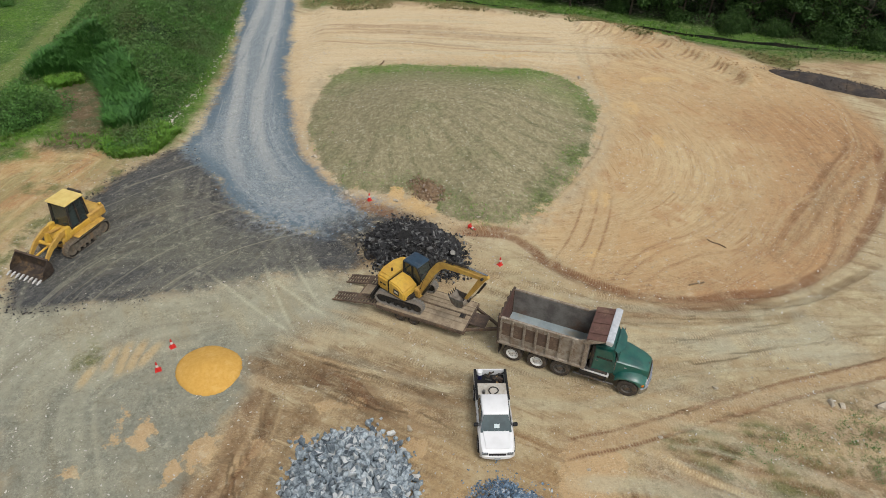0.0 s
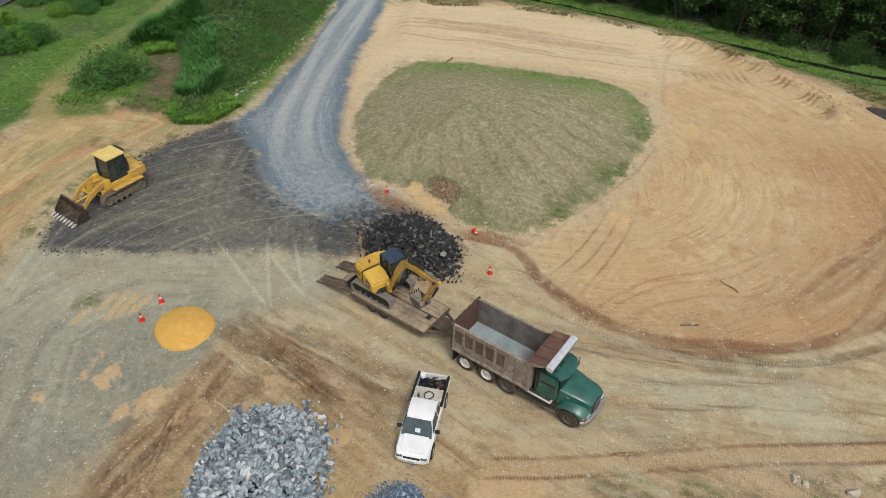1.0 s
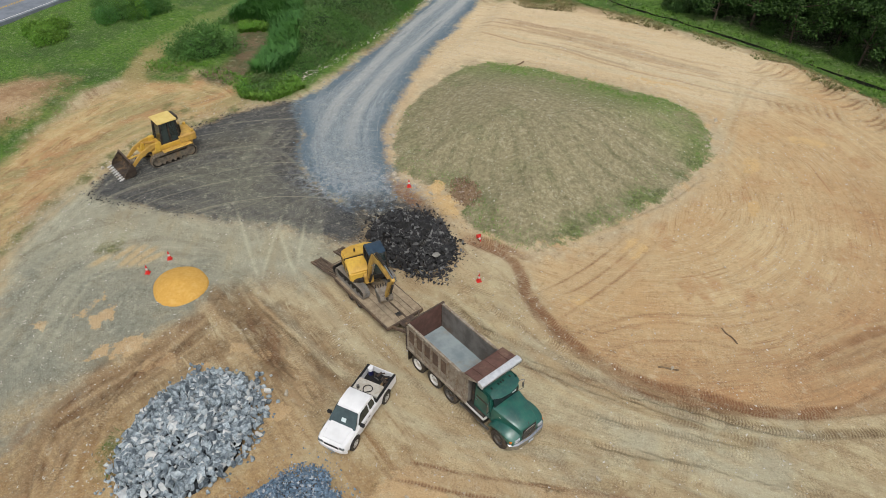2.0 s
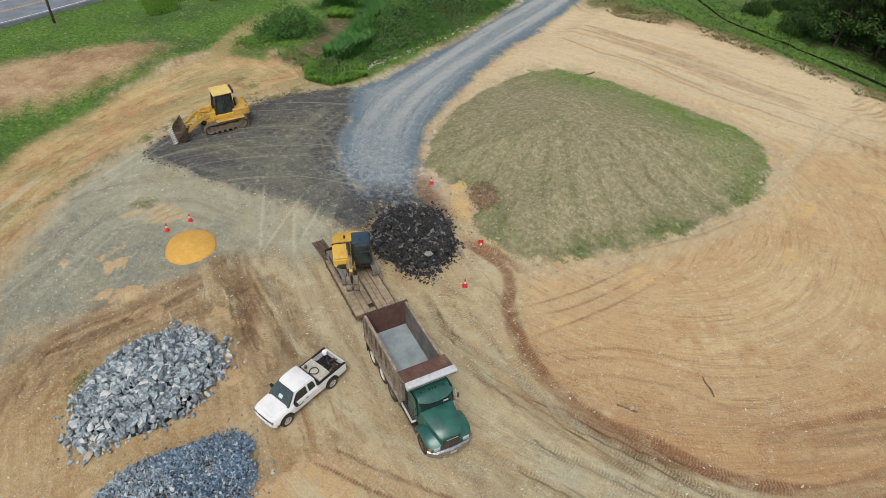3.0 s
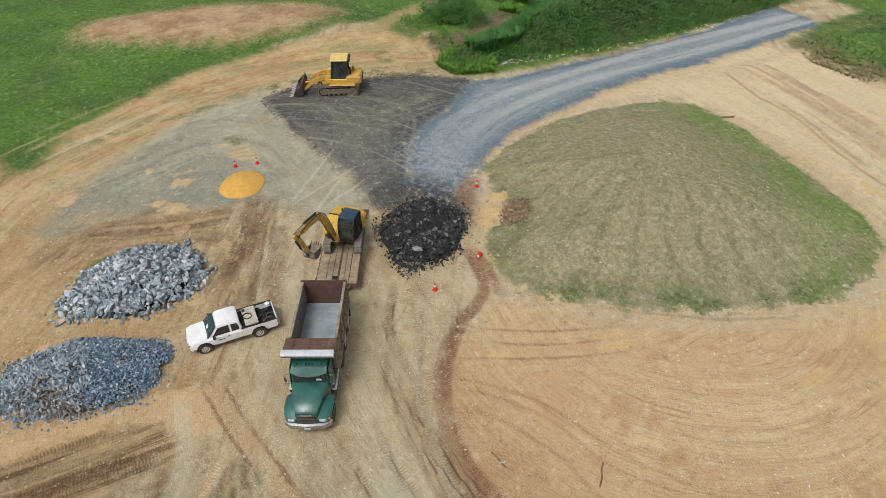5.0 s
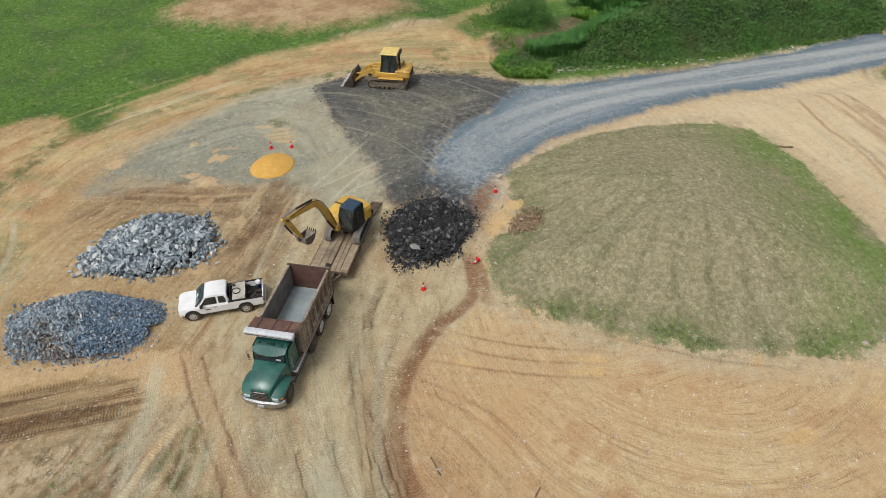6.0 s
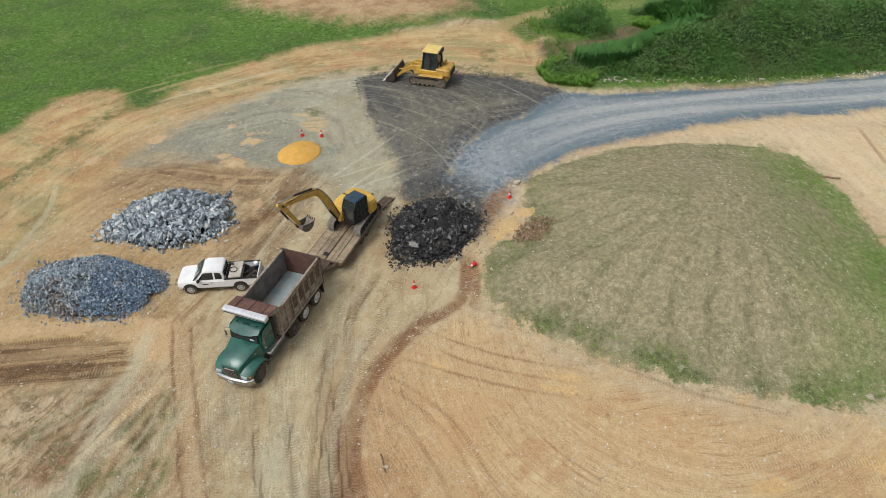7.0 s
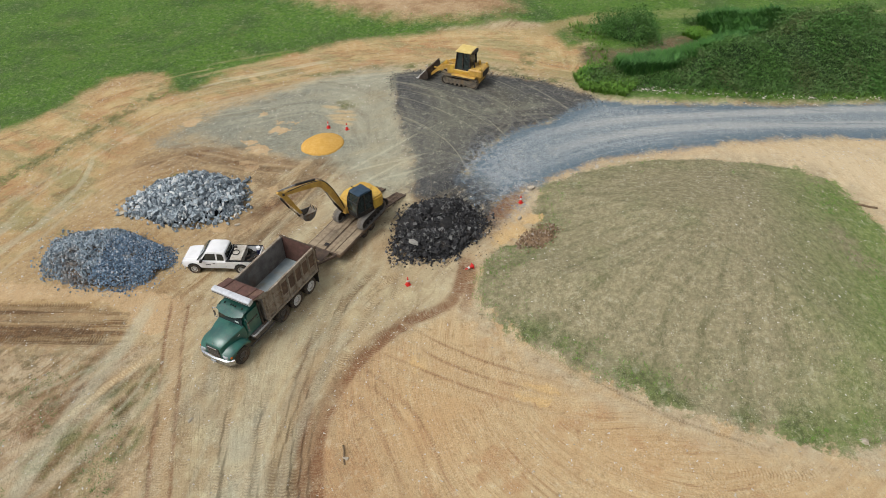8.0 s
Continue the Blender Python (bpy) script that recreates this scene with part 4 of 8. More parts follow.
gx, gy = axis(-30, 43, 0.125, 2500), axis(3, 83, 0.125, 2500)
GX, GY = np.meshgrid(gx, gy)
MARKS = marks()
GZ = height(GX, GY) - MARKS["sunk"]
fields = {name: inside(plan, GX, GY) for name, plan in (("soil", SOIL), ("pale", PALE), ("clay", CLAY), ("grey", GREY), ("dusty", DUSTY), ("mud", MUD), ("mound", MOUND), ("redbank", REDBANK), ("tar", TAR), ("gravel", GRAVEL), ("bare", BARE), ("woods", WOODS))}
fields["packed"], fields["scrub"] = inside(DUSTY_EAST, GX, GY), inside(SCRUB, GX, GY, False)
fields["stripes"] = inside([(8.3, -16), (8.2, 6), (8.5, 13), (9, 15.4), (11.2, 16.6), (11.6, 15), (11.5, 4), (11.7, -16)], GX, GY, False)
fields["road_v"] = along(rounded([(-24.3, 92), (-23.6, 76), (-23, 66), (-22.4, 58), (-21.6, 50), (-18.4, 41), (-13, 33)], False), GX, GY)[0]
outland = np.maximum(np.abs(GX - 0) - 75, np.maximum(GY - 100, -18 - GY))
fields["green"] = np.maximum.reduce([inside(MEADOW_WEST, GX, GY, False), inside(VERGE, GX, GY, False), outland])
fields["wet"] = np.maximum.reduce([(1 - np.hypot((GX - x) / a, (GY - y) / b)) * min(a, b) for x, y, a, b in WET])
fields["wet"] = np.maximum(fields["wet"], np.minimum(inside([(4.9, 3), (6.1, 6.2), (6.8, 12), (7.4, 17), (8.4, 18.6), (10.7, 18.4), (10.4, 16.6), (9, 15.6), (8, 13), (7.8, 7), (7.2, 3)], GX, GY), 0.35))
fields["weeds"] = np.maximum.reduce([(1 - np.hypot((GX - x) / a, (GY - y) / b)) * min(a, b) for x, y, a, b in WEEDS] + [half - along(rounded(line, False), GX, GY)[0] for half, line in ((0.35, [(-23.3, 21.4), (-24.1, 25.2), (-25.6, 29.7), (-25.4, 32.5)]), (0.75, [(-1, -2.4), (-5.8, 0.2), (-9.8, 2.8), (-13.9, 5), (-17, 6.5), (-20.6, 8.6)]), (0.3, [(-20.4, 11), (-22.4, 15.5), (-24.2, 21)]), (0.9, [(14.1, 18.7), (15.6, 18.2), (16.8, 17.1), (17.9, 15.9), (19.4, 15)]), (0.7, [(18, 19), (19.4, 18.2), (21, 17)]), (0.6, [(-25.2, 31.5), (-25.6, 35.3), (-24.6, 40.1), (-22, 44), (-21, 47.6)]))])
fields["path"] = 1.3 - along(rounded([(-33, 45.5), (-35.6, 50), (-37.4, 56), (-37.8, 63), (-37.6, 70), (-38.2, 78), (-38.2, 92)], False), GX, GY)[0]
fields["lane"] = np.maximum.reduce([1 - step(along(line, GX, GY)[0], 0.3, 0.85) for line in LANES])
fan = np.hypot((GX + 5.0) / 7.5, (GY - 39.5) / 4.2)
fields["gravel_fan"] = (1 - step(fan, 0.35, 1.0)) * (1 - step(fields["mound"], -1, 0))
fields["soot"] = 1 - step(np.hypot((GX + 1.4) / 5.6, (GY - 36.9) / 3.7), 0.3, 1.0)
fields |= {k: v for k, v in MARKS.items() if k != "sunk"}

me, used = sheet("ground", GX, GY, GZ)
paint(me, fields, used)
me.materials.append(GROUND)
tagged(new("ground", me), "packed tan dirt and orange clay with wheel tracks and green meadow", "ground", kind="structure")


def overlay(name, field, label, category, lift=0.03):
    """A layer spread on the ground, thinning to its ragged edge."""
    f = fields[field]
    mean = (f[:-1, :-1] + f[1:, 1:]) / 2
    keep = (mean > 0) & (np.abs(GX[:-1, :-1] - 5) < 90) & (np.abs(GY[:-1, :-1] - 40) < 75)
    me, used = sheet(name, GX, GY, GZ + 0.006 + lift * step(f, 0, 1.0), keep)
    paint(me, fields, used)
    me.materials.append(GROUND)
    return tagged(new(name, me), label, category, kind="structure")


overlay("gravel_road", "gravel", "blue-grey crushed stone haul road with two paler wheel lanes", "road", 0.05)
overlay("asphalt_pad", "tar", "dark grey asphalt millings spread flat with pale blade marks", "pavement", 0.05)
overlay("grass_island", "mound", "low round mound of dry straw and thin green grass", "mound", 0.02)


def surf(X, Y):
    """The ground's height at places, read off its grid."""
    X, Y = np.asarray(X, float), np.asarray(Y, float)
    i, j = np.clip(np.searchsorted(gx, X) - 1, 0, len(gx) - 2), np.clip(np.searchsorted(gy, Y) - 1, 0, len(gy) - 2)
    u, v = (X - gx[i]) / (gx[i + 1] - gx[i]), (Y - gy[j]) / (gy[j + 1] - gy[j])
    return (GZ[j, i] * (1 - u) + GZ[j, i + 1] * u) * (1 - v) + (GZ[j + 1, i] * (1 - u) + GZ[j + 1, i + 1] * u) * v


def ground_z(x, y):
    return float(surf(x, y))

# ---- building tools ----
def mesh_of(name, bm, mat, angle=35):
    me = bpy.data.meshes.new(name)
    bmesh.ops.recalc_face_normals(bm, faces=bm.faces)
    bm.to_mesh(me)
    bm.free()
    me.shade_smooth()
    me.set_sharp_from_angle(angle=radians(angle))
    if mat:
        me.materials.append(mat)
    return me


def part(name, bm, mat, parent, label="", kind=""):
    ob = new(name, mesh_of(name, bm, mat))
    ob.parent = parent
    return tagged(ob, label, kind=kind)


def again(ob, m, parent=None):
    """One more piece on the same mesh, at the pose m."""
    o = new(ob.name.split(".")[0], ob.data)
    o.parent, o.matrix_basis = parent or ob.parent, m
    return o


def thing(name, m, label, category, group="", kind=""):
    ob = new(name)
    ob.matrix_world = m
    ob.empty_display_size = 0.3
    return tagged(ob, label, category, group, kind)


def box(x0, x1, y0, y1, z0, z1, bevel=0.02, bm=None, turn=None):
    bm = bm or bmesh.new()
    m = Matrix.Translation(((x0 + x1) / 2, (y0 + y1) / 2, (z0 + z1) / 2)) @ Matrix.Diagonal((x1 - x0, y1 - y0, z1 - z0, 1))
    verts = bmesh.ops.create_cube(bm, size=1, matrix=(turn or Matrix()) @ m)["verts"]
    if bevel:
        edges = list({e for v in verts for e in v.link_edges})
        bmesh.ops.bevel(bm, geom=edges, offset=bevel, segments=1, affect="EDGES")
    return bm


def prism(outline, y0, y1, bevel=0.02, bm=None, y0b=None):
    """An outline in x and z, drawn out from y0 to y1."""
    bm = bm or bmesh.new()
    a = [bm.verts.new((x, y0, z)) for x, z in outline]
    b = [bm.verts.new((x, y1, z)) for x, z in outline]
    k = len(outline)
    faces = [bm.faces.new(a), bm.faces.new(b[::-1])] + [bm.faces.new((a[i], b[i], b[(i + 1) % k], a[(i + 1) % k])) for i in range(k)]
    bmesh.ops.recalc_face_normals(bm, faces=faces)
    if bevel:
        bmesh.ops.bevel(bm, geom=list({e for f in faces for e in f.edges}), offset=bevel, segments=2, affect="EDGES", clamp_overlap=True)
    return bm


def loft(sections, bm=None, cap=True):
    """A skin over rings of points."""
    bm = bm or bmesh.new()
    rings = [[bm.verts.new(p) for p in s] for s in sections]
    k = len(rings[0])
    for a, b in zip(rings[:-1], rings[1:]):
        for i in range(k):
            bm.faces.new((a[i], a[(i + 1) % k], b[(i + 1) % k], b[i]))
    if cap:
        bm.faces.new(rings[0][::-1])
        bm.faces.new(rings[-1])
    return bm


def rod(a, b, r, r2=None, seg=10, bm=None):
    bm = bm or bmesh.new()
    a, b = Vector(a), Vector(b)
    m = Matrix.Translation((a + b) / 2) @ (b - a).to_track_quat("Z", "Y").to_matrix().to_4x4()
    bmesh.ops.create_cone(bm, cap_ends=True, segments=seg, radius1=r, radius2=r if r2 is None else r2, depth=(b - a).length, matrix=m)
    return bm


def hose(points, r, seg=7, bm=None, smooth=5):
    """A bent tube along a smooth line."""
    p = [Vector(v) for v in rounded(points, False, smooth)] if smooth else [Vector(v) for v in points]
    bm = bm or bmesh.new()
    rings = []
    for i, v in enumerate(p):
        d = (p[min(i + 1, len(p) - 1)] - p[max(i - 1, 0)]).normalized()
        q = d.to_track_quat("Z", "Y")
        rings.append([v + q @ Vector((r * math.cos(2 * math.pi * k / seg), r * math.sin(2 * math.pi * k / seg), 0)) for k in range(seg)])
    return loft(rings, bm)


def turned(profile, seg=24, bm=None, m=None):
    """A profile of (radius, y) turned about the y axis."""
    bm = bm or bmesh.new()
    rings = [[(r * math.cos(2 * math.pi * k / seg), y, r * math.sin(2 * math.pi * k / seg)) for k in range(seg)] for r, y in profile]
    start = len(bm.verts)
    loft(rings, bm, cap=False)
    if m:
        bm.verts.ensure_lookup_table()
        bmesh.ops.transform(bm, matrix=m, verts=bm.verts[start:])
    return bm


def wheel(parent, x, y, r, w, tyre_mat, rim_mat, rim=0.58, dish=0.06, side=1, name="wheel", hub_mat=None):
    """A wheel with tyre, rim and hub; side: +1 shows its face to the left."""
    ob = new(name)
    ob.parent, ob.matrix_basis = parent, Matrix.Translation((x, y, r))
    h, q = w / 2, r * rim
    part("tyre", turned([(q, -h), (r * 0.93, -h), (r, -h * 0.7), (r * 1.0, 0), (r, h * 0.7), (r * 0.93, h), (q, h), (q, -h)], 28), tyre_mat, ob)
    s = side
    part("rim", turned([(q, -h * 0.8), (q, s * (h - 0.01)), (q * 0.9, s * (h - 0.015)), (q * 0.82, s * (h - dish - 0.02)), (q * 0.45, s * (h - dish)), (q * 0.42, s * (h - dish * 0.4)), (0.02, s * (h - dish * 0.35))], 22), rim_mat, ob)
    nut = None
    for k in range(8):
        a = 2 * math.pi * k / 8
        m = Matrix.Translation((q * 0.62 * math.cos(a), s * (h - dish - 0.005), q * 0.62 * math.sin(a)))
        if nut is None:
            nut = part("wheel_nut", rod((0, -0.015, 0), (0, 0.015, 0), 0.022, seg=6), hub_mat or tyre_mat, ob)
            nut.matrix_basis = m
        else:
            again(nut, m, ob)
    return ob


def paint_mat(name, a, b, rough=0.4, dirt=lin(150, 120, 86), dirty=0.4, metal=0.0, low=None, spec=0.5):
    """Paint with grime in patches, thicker towards a given height of splashed mud."""
    n = Nodes(name)
    col = n.mix(n.span(n.noise(1.6, 5), 0.35, 0.65), a, b)
    fac = n.math("MULTIPLY", n.span(n.noise(4.5, 6, 0.7), 0.42, 0.72), dirty)
    if low:
        splash = n.math("ADD", n.split(n.where)[2], n.math("MULTIPLY", n.math("SUBTRACT", n.noise(3.0, 5), 0.5), low * 1.1))
        fac = n.math("MAXIMUM", fac, n.span(splash, low * 0.25, low, 0.85, 0.0))
    col = n.mix(fac, col, dirt)
    return n.done(col, n.span(fac, 0.0, 0.8, rough, 0.9), metal, n.noise(25, 4), 0.004, 0.25, spec)


RUBBER = speckled("tyre_rubber", lin(52, 50, 48), lin(92, 82, 70), 5, 0.85, vary=0.0, mark=lin(128, 108, 84))
DARK = speckled("black_steel", lin(34, 34, 34), lin(58, 54, 50), 6, 0.6, 0.0, mark=lin(96, 80, 62))
CHROME = speckled("chrome", lin(214, 216, 218), lin(190, 192, 194), 5, 0.22, 0.9, 0.002)
ALLOY = speckled("bright_alloy", lin(226, 226, 224), lin(196, 192, 184), 8, 0.45, 0.1, 0.003, mark=lin(150, 134, 112))
STEEL = speckled("plain_steel", lin(132, 130, 126), lin(104, 100, 94), 7, 0.55, 0.5, mark=lin(120, 92, 64))
RUST = speckled("rusty_steel", lin(102, 85, 73), lin(80, 69, 61), 4, 0.85, 0.1, mark=lin(142, 118, 94))


def glass_mat():
    n = Nodes("tinted_glass")
    n.bsdf.inputs["Transmission Weight"].default_value = 0.25
    return n.done(n.mix(n.noise(0.8), (0.008, 0.014, 0.015, 1), (0.024, 0.038, 0.04, 1)), 0.05, spec=0.8)


GLASS = glass_mat()
# pickup windshield: its grey-green reflection is painted into the base colour
REFLECTION_GLASS = speckled("windshield_glass", lin(66, 88, 90), lin(40, 58, 60), 0.7, 0.06, spec=0.9)
CAB_GLASS = speckled("loader_cab_glass", lin(62, 74, 72), lin(30, 36, 36), 0.9, 0.07, spec=0.8)
RIM_WHITE = speckled("white_wheel_rim", lin(246, 246, 242), lin(224, 222, 214), 7, 0.5, mark=lin(178, 164, 140))
POLISHED = speckled("polished_alloy", lin(244, 246, 248), lin(214, 218, 222), 3, 0.3, 0.35, 0.002)
LAMP_CLEAR = speckled("headlamp_glass", lin(216, 222, 224), lin(180, 186, 190), 9, 0.15, 0.2)
LAMP_AMBER = speckled("amber_lens", lin(236, 130, 30), lin(220, 110, 24), 9, 0.3)
LAMP_RED = speckled("red_lens", lin(170, 26, 22), lin(140, 20, 18), 9, 0.3)
LAMP_GREY = speckled("grey_lamp_glass", lin(150, 156, 160), lin(110, 116, 120), 9, 0.15, 0.2)

# ---- white pickup ----
def pickup_truck(m):
    t = thing("pickup_truck", m, "white extended-cab pickup truck with a tool-filled bed parked on dirt", "pickup truck")
    white = paint_mat("white_car_paint", lin(248, 248, 248, 0.72), lin(238, 238, 238, 0.72), 0.25, dirty=0.03, low=0.55)
    black = speckled("black_plastic", lin(26, 26, 27), lin(40, 40, 40), 8, 0.6)
    # lower body: rings along the length, from the bed's end to the nose
    def ring(x, w, z0, z1, r=0.08):
        return [(x, -w + r, z0), (x, -w, z0 + r), (x, -w, z1 - r * 1.4), (x, -w + r, z1), (x, w - r, z1), (x, w, z1 - r * 1.4), (x, w, z0 + r), (x, w - r, z0)]
    part("nose", loft([ring(0.88, 0.86, 0.42, 1.03), ring(1.15, 0.865, 0.42, 1.03), ring(1.6, 0.865, 0.42, 1.02), ring(2.2, 0.85, 0.42, 0.98), ring(2.44, 0.8, 0.45, 0.92), ring(2.52, 0.74, 0.5, 0.84)]), white, t)
    hood = bmesh.new()
    loft([[(0.9, -0.7, 1.0), (0.9, 0.7, 1.0), (0.9, 0.66, 1.09), (0.9, -0.66, 1.09)], [(1.5, -0.68, 0.99), (1.5, 0.68, 0.99), (1.5, 0.62, 1.08), (1.5, -0.62, 1.08)], [(2.4, -0.6, 0.88), (2.4, 0.6, 0.88), (2.36, 0.54, 0.98), (2.36, -0.54, 0.98)]], hood)
    part("hood", hood, white, t)
    part("cab_body", loft([ring(-0.44, 0.86, 0.4, 1.04), ring(0.88, 0.86, 0.4, 1.04)]), white, t)
    cab = loft([[(-1.0, -0.78, 1.02), (-0.95, -0.68, 1.56), (-0.95, 0.68, 1.56), (-1.0, 0.78, 1.02)],
                [(-0.9, -0.79, 1.02), (-0.75, -0.66, 1.66), (-0.75, 0.66, 1.66), (-0.9, 0.79, 1.02)],
                [(0.0, -0.79, 1.02), (0.05, -0.65, 1.68), (0.05, 0.65, 1.68), (0.0, 0.79, 1.02)],
                [(0.5, -0.79, 1.02), (0.25, -0.62, 1.64), (0.25, 0.62, 1.64), (0.5, 0.79, 1.02)],
                [(0.82, -0.74, 1.02), (0.34, -0.58, 1.58), (0.34, 0.58, 1.58), (0.82, 0.74, 1.02)]])
    bmesh.ops.bevel(cab, geom=[e for e in cab.edges if e.is_manifold], offset=0.03, segments=2, affect="EDGES", clamp_overlap=True)
    roof = part("cab_roof", cab, white, t)
    part("windshield", loft([[(0.98, -0.76, 1.03), (0.98, 0.76, 1.03), (0.9, 0.76, 1.01), (0.9, -0.76, 1.01)], [(0.7, -0.71, 1.35), (0.7, 0.71, 1.35), (0.62, 0.7, 1.33), (0.62, -0.7, 1.33)], [(0.4, -0.6, 1.63), (0.4, 0.6, 1.63), (0.36, 0.6, 1.61), (0.36, -0.6, 1.61)]]), REFLECTION_GLASS, t, "dark tinted windshield with a paper on the dashboard")
    paper = part("dash_paper", box(-0.1, 0.1, -0.13, 0.13, 0, 0.006, 0), speckled("white_paper", lin(226, 238, 238), lin(206, 222, 224), 6), t, "pale sheet of paper")
    paper.matrix_basis = pose(0.79, 0.03, 1.285, 0, 49, 0)
    part("rear_window", prism([(-1.04, 1.1), (-0.995, 1.5), (-0.975, 1.5), (-1.02, 1.1)], -0.58, 0.58, 0.005), GLASS, t)
    for s in (-1, 1):
        lean = lambda x, z: s * (0.805 - (z - 1.02) * 0.21)
        def pane(name, pts, mat):
            bm = bmesh.new()
            a = [bm.verts.new((x, lean(x, z) + s * 0.012, z)) for x, z in pts]
            b = [bm.verts.new((x, lean(x, z) - s * 0.03, z)) for x, z in pts]
            loft_k = len(pts)
            bm.faces.new(a), bm.faces.new(b[::-1])
            for i in range(loft_k):
                bm.faces.new((a[i], a[(i + 1) % loft_k], b[(i + 1) % loft_k], b[i]))
            return part(name, bm, mat, t)
        pane("side_window", [(0.62, 1.09), (0.3, 1.5), (0.12, 1.54), (-0.32, 1.54), (-0.32, 1.09)], GLASS)
        pane("side_window", [(-0.44, 1.09), (-0.44, 1.53), (-0.78, 1.51), (-0.86, 1.3), (-0.86, 1.09)], GLASS)
        door = part("door", prism([(0.6, 0.47), (0.66, 1.0), (-0.36, 1.0), (-0.36, 0.47)], s * 0.855, s * 0.874, 0.008), white, t)
        part("door_handle", box(-0.28, -0.12, s * 0.876 - 0.012, s * 0.876 + 0.02, 0.86, 0.9, 0.006), black, door)
        part("lettering", box(0.02, 0.38, s * 0.876 - 0.004, s * 0.876 + 0.002, 0.74, 0.8, 0), black, door, "small dark unreadable lettering bar")
        part("mirror", box(0.5, 0.66, s * 0.84, s * 1.08, 1.05, 1.22, 0.03) if s > 0 else box(0.5, 0.66, -1.08, -0.84, 1.05, 1.22, 0.03), black, t)
        part("headlight", box(2.3, 2.53, s * 0.6 - 0.16, s * 0.6 + 0.16, 0.68, 0.86, 0.03), LAMP_GREY, t)
        part("tail_light", box(-2.53, -2.49, s * 0.78 - 0.06, s * 0.78 + 0.06, 0.72, 1.0, 0.01), LAMP_RED, t)
        # bed sides with flared arches
        side = prism([(-0.45, 0.46), (-0.45, 1.05), (-2.5, 1.05), (-2.5, 0.5), (-1.82, 0.46), (-1.76, 0.72), (-1.58, 0.84), (-1.24, 0.84), (-1.06, 0.72), (-1.0, 0.46)], s * 0.74, s * 0.87, 0.018)
        part("bed_side", side, white, t)
        part("bed_rail", box(-2.5, -0.46, s * 0.8 - 0.07, s * 0.8 + 0.07, 1.05, 1.075, 0.008), black, t)
        for x in (1.72, -1.4):
            arch = [(x + 0.46 * math.cos(a), 0.4 + 0.46 * math.sin(a)) for a in np.linspace(math.pi * 0.98, 0.02, 11)]
            arch += [(x + 0.40 * math.cos(a), 0.4 + 0.40 * math.sin(a)) for a in np.linspace(0.02, math.pi * 0.98, 11)]
            part("wheel_arch", prism(arch, s * 0.8, s * 0.905, 0), black, t)
            wheel(t, x, s * 0.79, 0.39, 0.25, RUBBER, ALLOY, 0.6, 0.06, s)
    part("bed_floor", box(-2.48, -0.46, -0.76, 0.76, 0.58, 0.64, 0.01), black, t)
    part("bed_front", box(-0.52, -0.46, -0.76, 0.76, 0.6, 1.05, 0.01), white, t)
    part("tailgate", box(-2.54, -2.48, -0.76, 0.76, 0.5, 1.05, 0.015), white, t)
    part("front_bumper", loft([[(2.35, y, 0.4), (x, y, 0.42), (x, y, 0.6), (2.35, y, 0.62)] for y, x in ((-0.84, 2.4), (-0.6, 2.55), (0, 2.6), (0.6, 2.55), (0.84, 2.4))]), white, t)
    part("grille", box(2.4, 2.53, -0.42, 0.42, 0.62, 0.8, 0.02), black, t)
    part("front_plate", box(2.59, 2.615, -0.15, 0.15, 0.42, 0.56, 0.005), LAMP_CLEAR, t, "small pale plate with plain markings")
    part("rear_bumper", box(-2.66, -2.54, -0.8, 0.8, 0.42, 0.6, 0.02), CHROME, t)
    part("chassis", box(-2.3, 2.2, -0.5, 0.5, 0.3, 0.45, 0.02), DARK, t)
    BEIGE = speckled("beige_metal", lin(214, 208, 196), lin(190, 184, 170), 3, 0.6, mark=lin(160, 148, 128))
    # load carried in the bed
    chest = part("tool_chest", box(-1.94, -1.22, -0.72, 0.72, 0.64, 1.1, 0.02), BEIGE, t, "pale metal tool chest across the bed")
    part("chest_lid", box(-1.96, -1.2, -0.74, 0.74, 1.1, 1.14, 0.012), BEIGE, chest)
    for s in (-1, 1):
        part("chest_latch", box(-1.98, -1.95, s * 0.4 - 0.05, s * 0.4 + 0.05, 1.0, 1.12, 0.006), DARK, chest)
    part("black_crate", box(-1.18, -0.99, -0.7, 0.7, 0.64, 1.06, 0.03), black, t)
    part("coiled_hose", hose([(-1.08, -0.3, 1.08), (-1.22, 0.1, 1.18), (-1.4, 0.3, 1.19), (-1.62, 0.22, 1.18), (-1.66, -0.02, 1.18), (-1.46, -0.18, 1.19), (-1.24, -0.1, 1.18), (-1.06, 0.1, 1.1)], 0.026), black, t, "black coiled fuel hose")
    part("pump", rod((-1.3, -0.45, 1.15), (-1.3, -0.45, 1.35), 0.08), STEEL, t)
    bucket = part("bucket", rod((-2.25, -0.55, 0.64), (-2.25, -0.55, 1.0), 0.13, 0.15, 16), speckled("blue_plastic", lin(36, 40, 96), lin(30, 34, 80), 6, 0.5), t, "dark blue plastic bucket with white lid")
    part("lid", rod((-2.25, -0.55, 1.0), (-2.25, -0.55, 1.16), 0.155, 0.14, 16), white, bucket)
    rng = random.Random(4)
    for k in range(14):
        x, y = rng.uniform(-2.3, -1.6), rng.uniform(-0.35, 0.6)
        a = rng.uniform(0, 3)
        tool = rod((x, y, 0.68 + 0.022 * k), (x + 0.34 * math.cos(a), y + 0.34 * math.sin(a), 0.72 + 0.022 * k), rng.uniform(0.03, 0.06), seg=8)
        part("tool", tool, rng.choice([STEEL, DARK, RUST, ALLOY]), t)
